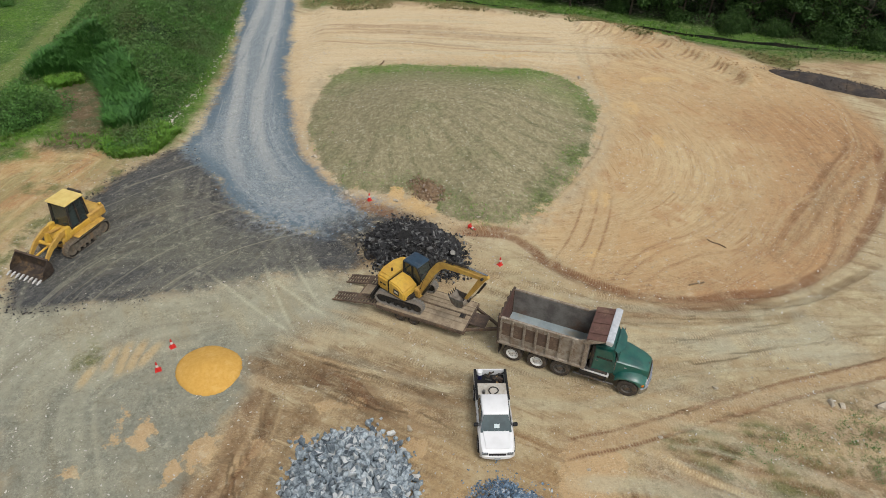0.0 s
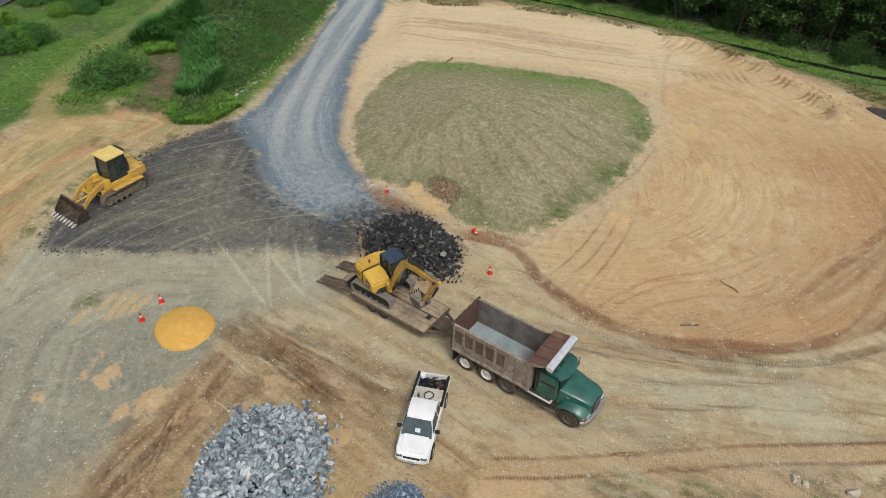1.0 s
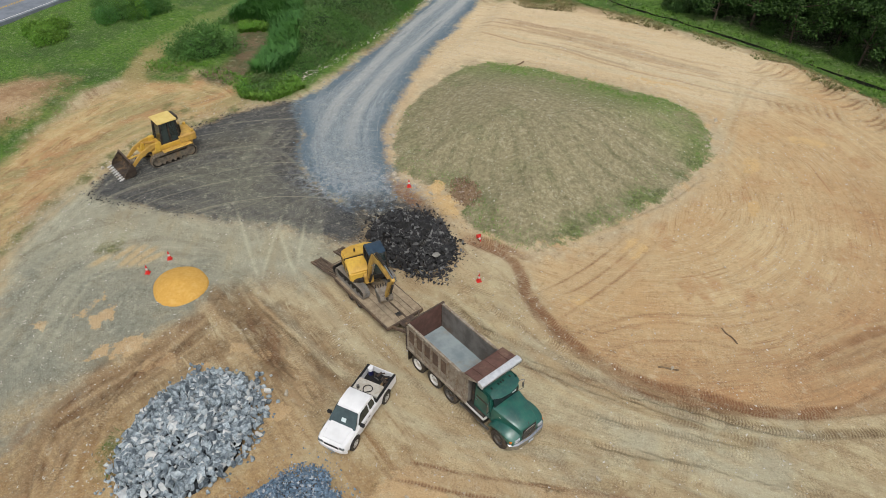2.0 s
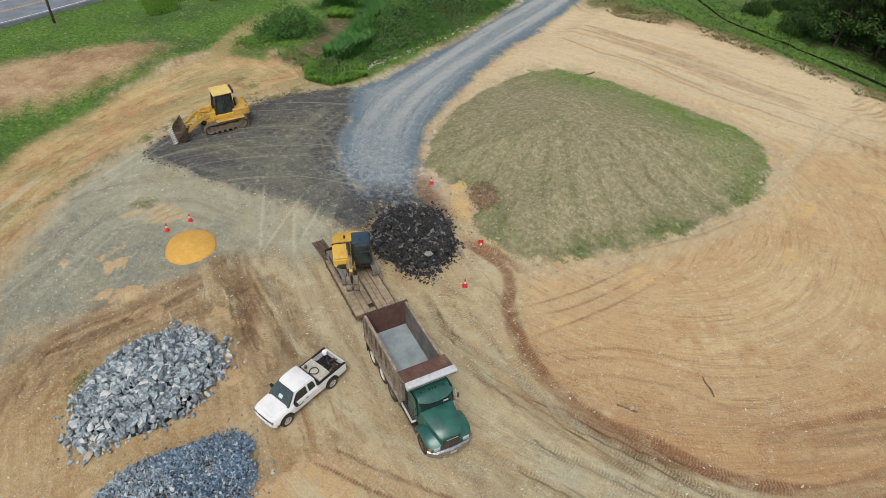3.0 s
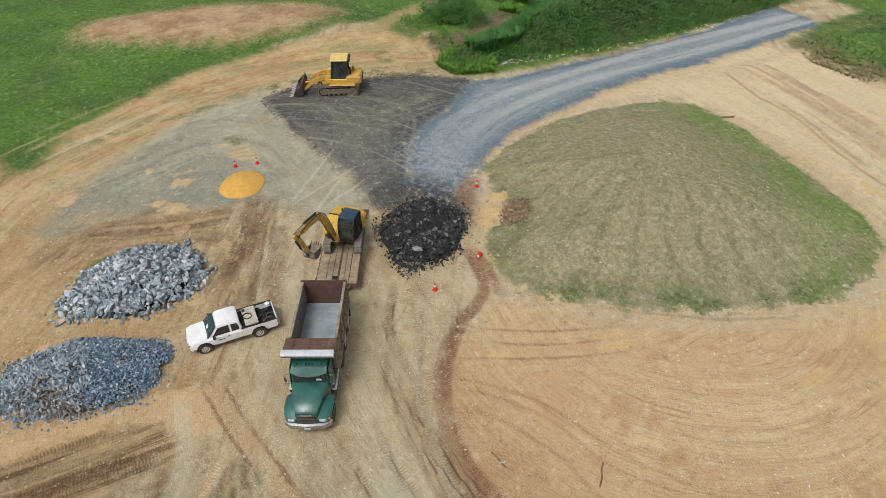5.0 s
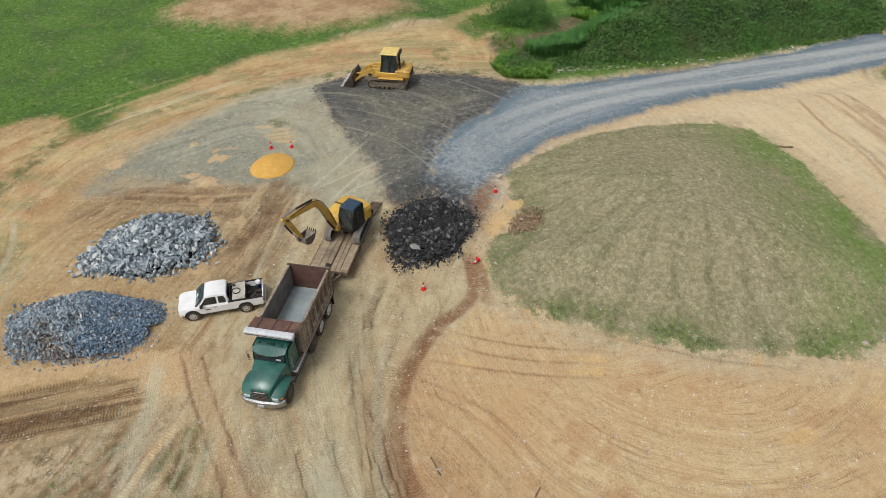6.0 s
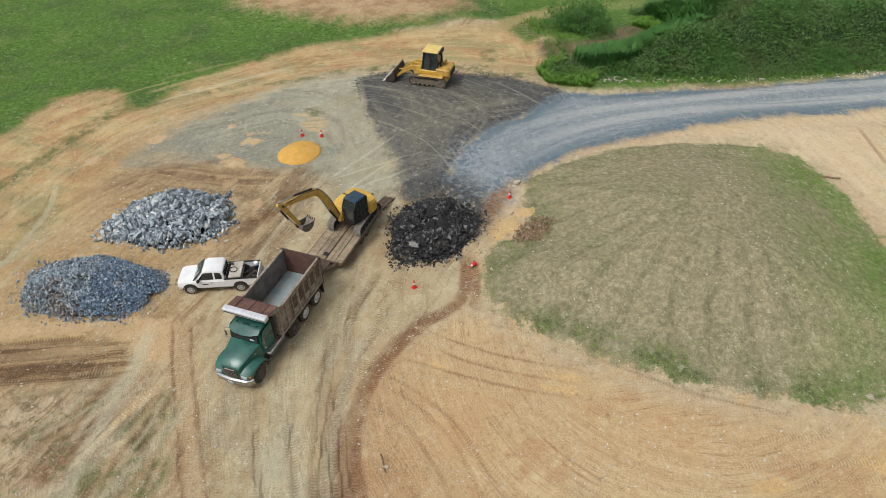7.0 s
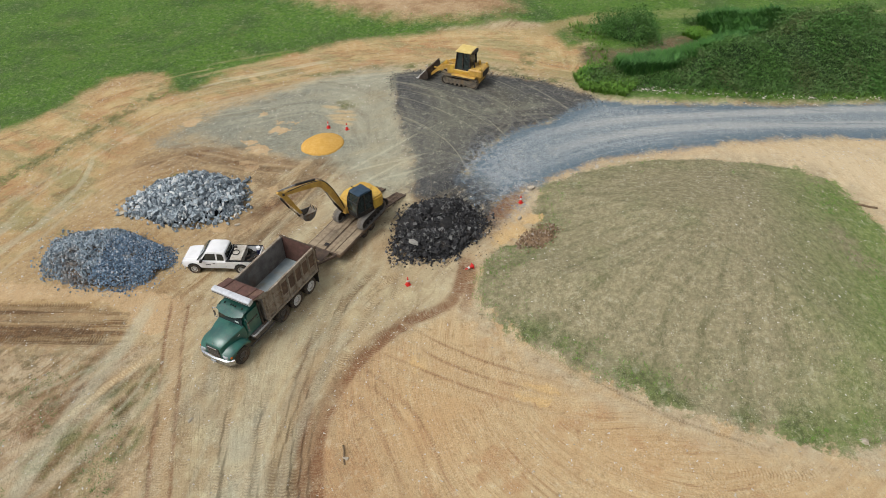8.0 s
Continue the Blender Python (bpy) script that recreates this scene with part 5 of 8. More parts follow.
    part("timber", box(-2.4, -1.75, 0.3, 0.42, 0.66, 0.74, 0.01), speckled("plain_timber", lin(176, 150, 110), lin(150, 122, 86), 5), t)
    for ob in t.children:
        if ob.name.split(".")[0] in ("cab_roof", "windshield", "rear_window", "side_window", "door", "mirror", "dash_paper"):
            ob.location.x += 0.51
        if ob.name.split(".")[0] in ("tool_chest", "black_crate", "coiled_hose", "pump"):
            ob.location.x += 0.48
    return t


TANRUST = speckled("tan_rust", lin(122, 100, 82), lin(96, 80, 70), 3, 0.9, 0, mark=lin(150, 130, 106))


# ---- dump truck ----
def dump_truck(m):
    t = thing("dump_truck", m, "green dump truck with an empty dusty steel bed hitched to trailer", "dump truck")
    green = paint_mat("green_truck_paint", lin(24, 102, 88), lin(14, 80, 74), 0.34, lin(120, 128, 104), 0.2, low=0.8, spec=0.7)
    bodymat = paint_mat("dusty_bed_steel", lin(176, 166, 150), lin(146, 132, 114), 0.7, lin(120, 92, 66), 0.75, 0.05)
    inner = speckled("worn_bed_lining", lin(146, 141, 134), lin(110, 104, 98), 1.6, 0.6, 0.05, mark=lin(124, 98, 78))
    floor = speckled("scoured_bed_floor", lin(176, 188, 190), lin(144, 158, 162), 0.9, 0.35, 0.1, mark=lin(176, 160, 130))
    brown = speckled("brown_primer", lin(120, 88, 78), lin(96, 70, 62), 2.0, 0.7, 0.05, mark=lin(146, 118, 98))
    # bed: sloping floor, side walls with posts and rails, tailgate, headboard
    W, ZF, ZT = 1.24, 1.3, 2.93
    part("bed_floor", box(0.1, 4.75, -W + 0.12, W - 0.12, ZF - 0.06, ZF, 0.0), floor, t, "scoured pale grey steel floor")
    for s in (-1, 1):
        prof = [(0.05, ZF - 0.1), (0.05, ZT), (4.15, ZT), (4.75, ZT + 0.32), (4.75, ZF - 0.1)]
        part("side_wall", prism(prof, s * (W - 0.1), s * (W - 0.04), 0.008), bodymat, t)
        part("wall_lining", prism([(0.1, ZF), (0.1, ZT - 0.03), (4.13, ZT - 0.03), (4.7, ZT + 0.26), (4.7, ZF)], s * (W - 0.13), s * (W - 0.105), 0), inner, t)
        part("top_rail", box(0.03, 4.18, s * (W - 0.07) - 0.07, s * (W - 0.07) + 0.07, ZT - 0.06, ZT + 0.05, 0.015), bodymat, t)
        part("bottom_rail", box(0.03, 4.75, s * W - 0.06, s * W + 0.05, ZF - 0.18, ZF - 0.02, 0.015), bodymat, t)
        for k in range(8):
            x = 0.12 + k * 0.64
            part("side_post", prism([(x - 0.06, ZF - 0.05), (x - 0.05, ZT - 0.06), (x + 0.05, ZT - 0.06), (x + 0.06, ZF - 0.05)], s * (W - 0.04), s * (W + 0.05), 0.012), bodymat, t)
        for k in range(5):
            x = 0.2 + k * 0.64
            part("rust_panel", box(x, x + 0.48, s * (W - 0.037) - 0.003, s * (W - 0.037) + 0.003, ZF + 0.45, ZT - 0.3, 0), TANRUST, t, "rusty brown side panel")
        part("bed_corner", box(-0.02, 0.12, s * (W - 0.04) - 0.09, s * (W - 0.04) + 0.09, ZF - 0.3, ZT + 0.1, 0.015), RUST, t)
    gate = part("tailgate", box(-0.04, 0.04, -W + 0.08, W - 0.08, ZF - 0.2, ZT + 0.06, 0.012), RUST, t, "rusty brown tailgate")
    for k in range(5):
        y = -0.95 + k * 0.475
        part("gate_rib", box(-0.12, -0.04, y - 0.05, y + 0.05, ZF - 0.15, ZT, 0.015), RUST, gate)
    part("gate_lining", box(0.045, 0.06, -W + 0.13, W - 0.13, ZF, ZT, 0), brown, gate)
    part("headboard", box(4.7, 4.78, -W + 0.1, W - 0.1, ZF - 0.1, ZT + 0.3, 0.012), inner, t)
    # cab guard over the roof
    visor = part("cab_guard", prism([(4.55, ZT + 0.30), (5.6, ZT + 0.48), (5.6, ZT + 0.54), (4.55, ZT + 0.36)], -W - 0.02, W + 0.02, 0.01), brown, t, "brown cab guard with bright front edge")
    for s in (-1, 1):
        part("guard_side", prism([(4.4, ZT), (4.75, ZT + 0.36), (5.6, ZT + 0.5), (4.78, ZT + 0.05)], s * W - 0.03, s * W + 0.03, 0.006), bodymat, visor)
    for y in (-0.8, 0, 0.8):
        part("guard_rib", prism([(4.6, ZT + 0.38), (5.55, ZT + 0.545), (5.55, ZT + 0.575), (4.6, ZT + 0.41)], y - 0.025, y + 0.025, 0.004), brown, visor)
    part("guard_edge", prism([(5.5, ZT + 0.36), (5.5, ZT + 0.6), (5.66, ZT + 0.63), (5.86, ZT + 0.56), (5.82, ZT + 0.3)], -W - 0.06, W + 0.06, 0.02), POLISHED, visor, "bright metal front edge")
    part("guard_groove", box(5.845, 5.86, -W, W, ZT + 0.4, ZT + 0.44, 0), STEEL, visor)
    # frame, axles, wheels
    for s in (-1, 1):
        part("frame_rail", box(0.2, 7.7, s * 0.42 - 0.05, s * 0.42 + 0.05, 0.75, 1.02, 0.01), DARK, t)
        for x, lift in ((0.9, 0.0), (2.25, 0.0), (3.52, 0.03)):
            wheel(t, x, s * 1.09, 0.54, 0.28, RUBBER, RIM_WHITE if x < 3 else STEEL, 0.64, 0.1, s, hub_mat=DARK)
            wheel(t, x, s * 0.75, 0.53, 0.28, RUBBER, DARK, 0.56, 0.06, s)
        wheel(t, 7.02, s * 1.02, 0.53, 0.3, RUBBER, STEEL, 0.56, 0.05, s, hub_mat=DARK)
        part("mud_flap", box(0.12, 0.15, s * 0.93 - 0.33, s * 0.93 + 0.33, 0.25, 1.05, 0.004), DARK, t)
        part("step_bar", box(4.2, 6.3, s * 1.12 - 0.05, s * 1.12 + 0.05, 0.48, 0.56, 0.012), STEEL, t)
        part("fuel_tank", rod((4.5, s * 0.92, 0.82), (5.9, s * 0.92, 0.82), 0.3, seg=20), STEEL if s > 0 else DARK, t)
        part("cab_step", box(4.55, 6.0, s * 1.08 - 0.14, s * 1.08 + 0.14, 0.98, 1.03, 0.008), ALLOY, t)
        part("exhaust_pipe", rod((4.98, s * 0.98, 1.0), (4.98, s * 0.98, 2.75), 0.085, seg=14), DARK, t)
    for x in (0.9, 2.25, 3.52, 7.02):
        part("axle", rod((x, -1.0, 0.53), (x, 1.0, 0.53), 0.1, seg=10), DARK, t)
    part("hoist_cylinder", rod((4.3, 0, 0.9), (4.62, 0, 1.7), 0.12), STEEL, t)
    # cab
    cab = loft([[(4.92, -0.98, 1.1), (4.92, -0.9, 2.66), (4.92, 0.9, 2.66), (4.92, 0.98, 1.1)],
                [(5.1, -1.0, 1.05), (5.1, -0.9, 2.74), (5.1, 0.9, 2.74), (5.1, 1.0, 1.05)],
                [(5.75, -1.0, 1.05), (5.75, -0.88, 2.72), (5.75, 0.88, 2.72), (5.75, 1.0, 1.05)],
                [(6.25, -0.98, 1.1), (6.02, -0.84, 2.6), (6.02, 0.84, 2.6), (6.25, 0.98, 1.1)]])
    bmesh.ops.bevel(cab, geom=list(cab.edges), offset=0.04, segments=2, affect="EDGES", clamp_overlap=True)
    part("cab_body", cab, green, t)
    part("cab_back", box(4.88, 4.93, -0.9, 0.9, 1.1, 2.6, 0.02), DARK, t)
    part("sun_visor", loft([[(6.0, y, 2.6), (x, y, 2.52), (x + 0.03, y, 2.57), (6.0, y, 2.7)] for y, x in ((-0.9, 6.15), (-0.5, 6.36), (0, 6.42), (0.5, 6.36), (0.9, 6.15))]), green, t)
    part("windshield", prism([(6.285, 1.92), (6.12, 2.52), (6.08, 2.52), (6.24, 1.92)], -0.8, 0.8, 0.01), GLASS, t)
    part("dash_sticker", box(6.255, 6.262, 0.36, 0.62, 2.08, 2.2, 0), speckled("pale_sticker", lin(206, 222, 220), lin(190, 208, 206)), t)
    for s in (-1, 1):
        door = part("door", prism([(5.1, 1.12), (5.1, 2.6), (5.9, 2.6), (6.12, 1.95), (6.12, 1.12)], s * 0.965, s * 0.995, 0.01), green, t)
        bm = bmesh.new()
        pts = [(5.2, 1.95), (5.22, 2.52), (5.85, 2.5), (6.02, 1.95)]
        loft([[(x, s * (1.008 - (z - 1.95) * 0.11), z) for x, z in pts], [(x, s * (0.95 - (z - 1.95) * 0.11), z) for x, z in pts]], bm)
        part("side_window", bm, GLASS, door)
        part("door_handle", box(5.16, 5.3, s * 1.0 - 0.02, s * 1.0 + 0.025, 1.76, 1.8, 0.006), CHROME, door)
        part("mirror_arm", hose([(6.1, s * 1.0, 2.4), (6.2, s * 1.22, 2.42), (6.2, s * 1.24, 1.75), (6.15, s * 1.0, 1.7)], 0.018, 6, smooth=1), CHROME, t)
        part("mirror", box(6.15, 6.2, s * 1.2 - 0.06, s * 1.2 + 0.06, 1.85, 2.2, 0.02), STEEL, t)
        part("name_bar", box(6.35, 6.75, s * 0.835, s * 0.84, 1.6, 1.66, 0.0), ALLOY, t, "pale unreadable name bar")
    for k in range(5):
        y = (-0.6, -0.16, 0, 0.16, 0.6)[k]
        part("roof_marker", box(5.72, 5.84, y - 0.035, y + 0.035, 2.73, 2.78, 0.012), DARK, t)
    # hood tapering to the grille, and flared fenders
    def hring(x, wt, wb, zt, zb):
        return [(x, -wb, zb), (x, -wb, zb + (zt - zb) * 0.55), (x, -wt, zt - 0.06), (x, -wt + 0.1, zt), (x, wt - 0.1, zt), (x, wt, zt - 0.06), (x, wb, zb + (zt - zb) * 0.55), (x, wb, zb)]
    part("hood", loft([hring(6.2, 0.86, 0.96, 1.96, 1.0), hring(6.7, 0.8, 0.84, 1.9, 1.0), hring(7.3, 0.68, 0.7, 1.78, 0.9), hring(7.78, 0.55, 0.56, 1.62, 0.8), hring(7.86, 0.48, 0.5, 1.52, 0.8)]), green, t)
    for s in (-1, 1):
        def fr(x, zt, zb, y0, y1):
            return [(x, s * y0, zb), (x, s * y0, zt + 0.08), (x, s * (y1 - 0.12), zt), (x, s * y1, zt - 0.1), (x, s * y1, zb)]
        part("fender", loft([fr(6.3, 1.05, 0.85, 0.7, 1.17), fr(6.5, 1.28, 1.05, 0.7, 1.2), fr(6.85, 1.36, 1.18, 0.64, 1.2), fr(7.3, 1.34, 1.14, 0.58, 1.19), fr(7.6, 1.24, 0.86, 0.5, 1.14), fr(7.84, 1.08, 0.7, 0.45, 1.02)]), green, t)
        part("headlight", box(7.74, 7.9, s * 0.76 - 0.17, s * 0.76 + 0.17, 0.9, 1.1, 0.03), LAMP_CLEAR, t)
        part("turn_signal", box(7.6, 7.78, s * 1.05 - 0.06, s * 1.05 + 0.06, 0.92, 1.06, 0.02), LAMP_AMBER, t)
    grille = part("grille", box(7.84, 7.9, -0.44, 0.44, 0.82, 1.5, 0.03), DARK, t)
    for k in range(5):
        part("grille_bar", box(7.9, 7.915, -0.42, 0.42, 0.9 + k * 0.12, 0.93 + k * 0.12, 0.004), STEEL, grille)
    part("badge", box(7.9, 7.925, -0.3, 0.3, 1.42, 1.49, 0.01), CHROME, grille, "plain bright maker's bar")
    part("hood_ornament", rod((7.76, 0, 1.6), (7.76, 0, 1.7), 0.03, 0.015), CHROME, t)
    part("front_bumper", loft([[(x - 0.1, y, 0.48), (x, y, 0.5), (x + 0.01, y, 0.8), (x - 0.1, y, 0.84)] for y, x in ((-1.18, 7.72), (-0.85, 7.98), (0, 8.06), (0.85, 7.98), (1.18, 7.72))]), CHROME, t, "bright swept front bumper")
    part("front_plate", box(8.06, 8.08, -0.16, 0.16, 0.52, 0.68, 0.004), LAMP_CLEAR, t, "small pale plate with plain markings")
    part("pintle_hitch", box(-0.35, 0.3, -0.12, 0.12, 0.62, 0.84, 0.03), DARK, t)
    return t


# ---- flatbed trailer ----
def flatbed_trailer(m):
    t = thing("flatbed_trailer", m, "weathered wood-decked equipment trailer with lowered steel ramps behind the truck", "trailer")
    wood = speckled("weathered_deck_wood", lin(184, 166, 138), lin(154, 136, 112), 2.4, 0.9, 0, 0.02, vary=0.15, mark=lin(122, 104, 86))
    iron = speckled("trailer_iron", lin(92, 78, 68), lin(124, 106, 90), 3, 0.8, 0.1, mark=lin(140, 114, 88))
    H, L = 0.86, 5.4
    planks = [(-1.22, -0.66), (-0.64, -0.30), (-0.28, 0.02), (0.14, 0.42), (0.44, 0.72), (0.76, 1.22)]
    for a, b in planks:
        part("plank", box(-L, -0.02, a, b, H - 0.06, H, 0.012), wood, t)
    part("deck_frame", box(-L, 0, -1.2, 1.2, H - 0.2, H - 0.065, 0.01), iron, t)
    for s in (-1, 1):
        part("side_rail", box(-L, 0.02, s * 1.25 - 0.03, s * 1.25 + 0.03, H - 0.24, H - 0.02, 0.01), iron, t)
        for k in range(6):
            part("stake_pocket", box(-0.5 - k * 0.9, -0.4 - k * 0.9, s * 1.3 - 0.03, s * 1.3 + 0.03, H - 0.2, H - 0.06, 0.008), iron, t)
        for x in (-3.1, -3.95):
            wheel(t, x, s * 1.0, 0.36, 0.24, RUBBER, STEEL, 0.55, 0.06, s)
        part("tongue_beam", loft([[(0, s * 0.95 - 0.06, 0.62), (0, s * 0.95 + 0.06, 0.62), (0, s * 0.95 + 0.06, 0.8), (0, s * 0.95 - 0.06, 0.8)], [(1.7, s * 0.1 - 0.06, 0.62), (1.7, s * 0.1 + 0.06, 0.62), (1.7, s * 0.1 + 0.06, 0.8), (1.7, s * 0.1 - 0.06, 0.8)]]), iron, t)
    part("tongue_plate", prism([(0.0, 0.8), (0.0, 0.83), (1.0, 0.83), (1.0, 0.8)], -0.5, 0.5, 0.004), RUST, t)
    part("coupler", box(1.55, 2.0, -0.1, 0.1, 0.64, 0.8, 0.03), DARK, t)
    part("tool_hatch", box(-0.62, -0.3, -0.28, 0.05, H + 0.004, H + 0.012, 0), DARK, t)
    part("front_beam", box(-0.02, 0.06, -1.25, 1.25, H - 0.24, H - 0.01, 0.012), iron, t)
    for x in (-3.1, -3.95):
        part("axle", rod((x, -1.0, 0.36), (x, 1.0, 0.36), 0.06), iron, t)
    # sloping tail and two ladder ramps
    part("tail_deck", prism([(-L, H - 0.1), (-L, H), (-L - 1.4, H - 0.3), (-L - 1.4, H - 0.4)], -0.42, 0.42, 0.01), wood, t)
    def ladder(x0, z0, x1, z1, y0, y1, bars, name):
        sl = (z1 - z0) / (x1 - x0)
        ob = part(name, bmesh_pair(x0, z0, x1, z1, y0, y1), iron, t)
        for k in range(bars):
            x = x0 + (k + 0.5) * (x1 - x0) / bars
            z = z0 + (x - x0) * sl
            part("ramp_bar", box(x - 0.035, x + 0.035, y0, y1, z - 0.03, z + 0.035, 0.006), iron, ob)
        part("ramp_spine", prism([(x0, z0 - 0.02), (x0, z0 + 0.045), (x1, z1 + 0.045), (x1, z1 - 0.02)], (y0 + y1) / 2 - 0.03, (y0 + y1) / 2 + 0.03, 0), iron, ob)
        return ob
    def bmesh_pair(x0, z0, x1, z1, y0, y1):
        bm = prism([(x0, z0 - 0.05), (x0, z0 + 0.05), (x1, z1 + 0.05), (x1, z1 - 0.05)], y0 - 0.04, y0 + 0.04, 0)
        return prism([(x0, z0 - 0.05), (x0, z0 + 0.05), (x1, z1 + 0.05), (x1, z1 - 0.05)], y1 - 0.04, y1 + 0.04, 0, bm)
    for s in (-1, 1):
        y0, y1 = sorted((s * 0.5, s * 1.2))
        ladder(-L, H - 0.05, -L - 1.4, H - 0.35, y0, y1, 7, "tail_grate")
        ladder(-L - 1.46, H - 0.36, -L - 2.95, 0.12, y0, y1, 8, "loading_ramp")
    part("rear_beam", box(-L - 1.5, -L - 1.38, -1.22, 1.22, H - 0.5, H - 0.33, 0.01), iron, t)
    return t


def belt_outline(x0, x1, r0, r1, z0, n=9):
    """The outline of a track round a front and a rear wheel."""
    pts = [(x1 + r1 * math.cos(a), z0 + r1 + r1 * math.sin(a)) for a in np.linspace(-math.pi / 2, math.pi / 2, n)]
    return pts + [(x0 + r0 * math.cos(a), z0 + r0 + r0 * math.sin(a)) for a in np.linspace(math.pi / 2, math.pi * 1.5, n)]


def crawler(t, name, x0, x1, r0, r1, z0, y, w, shoe_len, mat, shoe_mat, rollers, inner):
    """A track: belt, shoes, wheels and rollers."""
    line = belt_outline(x0, x1, r0, r1, z0)
    track = part(name, ring_band(line, 0.05, y - w * 0.35, y + w * 0.35), mat, t)
    pts = np.array(line + line[:1])
    seg = np.hypot(*np.diff(pts, axis=0).T)
    total, count = seg.sum(), int(seg.sum() / shoe_len)
    run = np.r_[0, np.cumsum(seg)]
    shoe = None
    for k in range(count):
        s = (k + 0.5) * total / count
        i = min(int(np.searchsorted(run, s)) - 1, len(seg) - 1)
        f = (s - run[i]) / seg[i]
        p, d = pts[i] * (1 - f) + pts[i + 1] * f, pts[i + 1] - pts[i]
        m = Matrix.Translation((p[0], y, p[1])) @ Matrix.Rotation(-math.atan2(d[1], d[0]), 4, "Y")
        if shoe is None:
            b = box(-shoe_len * 0.46, shoe_len * 0.46, -w / 2, w / 2, -0.035, 0.005, 0.006)
            box(-0.02, 0.02, -w / 2, w / 2, -0.07, -0.035, 0.004, b)
            shoe = part("track_shoe", b, shoe_mat, track)
            shoe.matrix_basis = m
        else:
            again(shoe, m, track)
    part("sprocket", rod((x0, y - w * 0.28, z0 + r0), (x0, y + w * 0.28, z0 + r0), r0 * 0.82, seg=18), inner, t)
    part("idler", rod((x1, y - w * 0.28, z0 + r1), (x1, y + w * 0.28, z0 + r1), r1 * 0.8, seg=18), inner, t)
    for k in range(rollers):
        x = x0 + (k + 1) * (x1 - x0) / (rollers + 1)
        part("roller", rod((x, y - w * 0.3, z0 + 0.15), (x, y + w * 0.3, z0 + 0.15), 0.11, seg=12), inner, t)
    part("track_frame", box(x0 + 0.1, x1 - 0.1, y - w * 0.25, y + w * 0.25, z0 + 0.2, z0 + 2 * min(r0, r1) - 0.2, 0.03), inner, t)
    return track


def ring_band(line, thick, y0, y1):
    bm = bmesh.new()
    c = np.mean(line, axis=0)
    k = len(line)
    rows = []
    for x, z in line:
        d = np.array((x, z)) - c
        d = d / np.hypot(*d) * thick
        rows.append([bm.verts.new(p) for p in ((x, y0, z), (x, y1, z), (x - d[0], y1, z - d[1]), (x - d[0], y0, z - d[1]))])
    for i in range(k):
        a, b = rows[i], rows[(i + 1) % k]
        for j in range(4):
            bm.faces.new((a[j], a[(j + 1) % 4], b[(j + 1) % 4], b[j]))
    return bm


YELLOW = paint_mat("machine_yellow", lin(230, 188, 76), lin(212, 166, 62), 0.42, lin(150, 120, 76), 0.35)
YELLOW_WORN = paint_mat("worn_machine_yellow", lin(222, 180, 84), lin(198, 154, 70), 0.55, lin(146, 116, 78), 0.5)


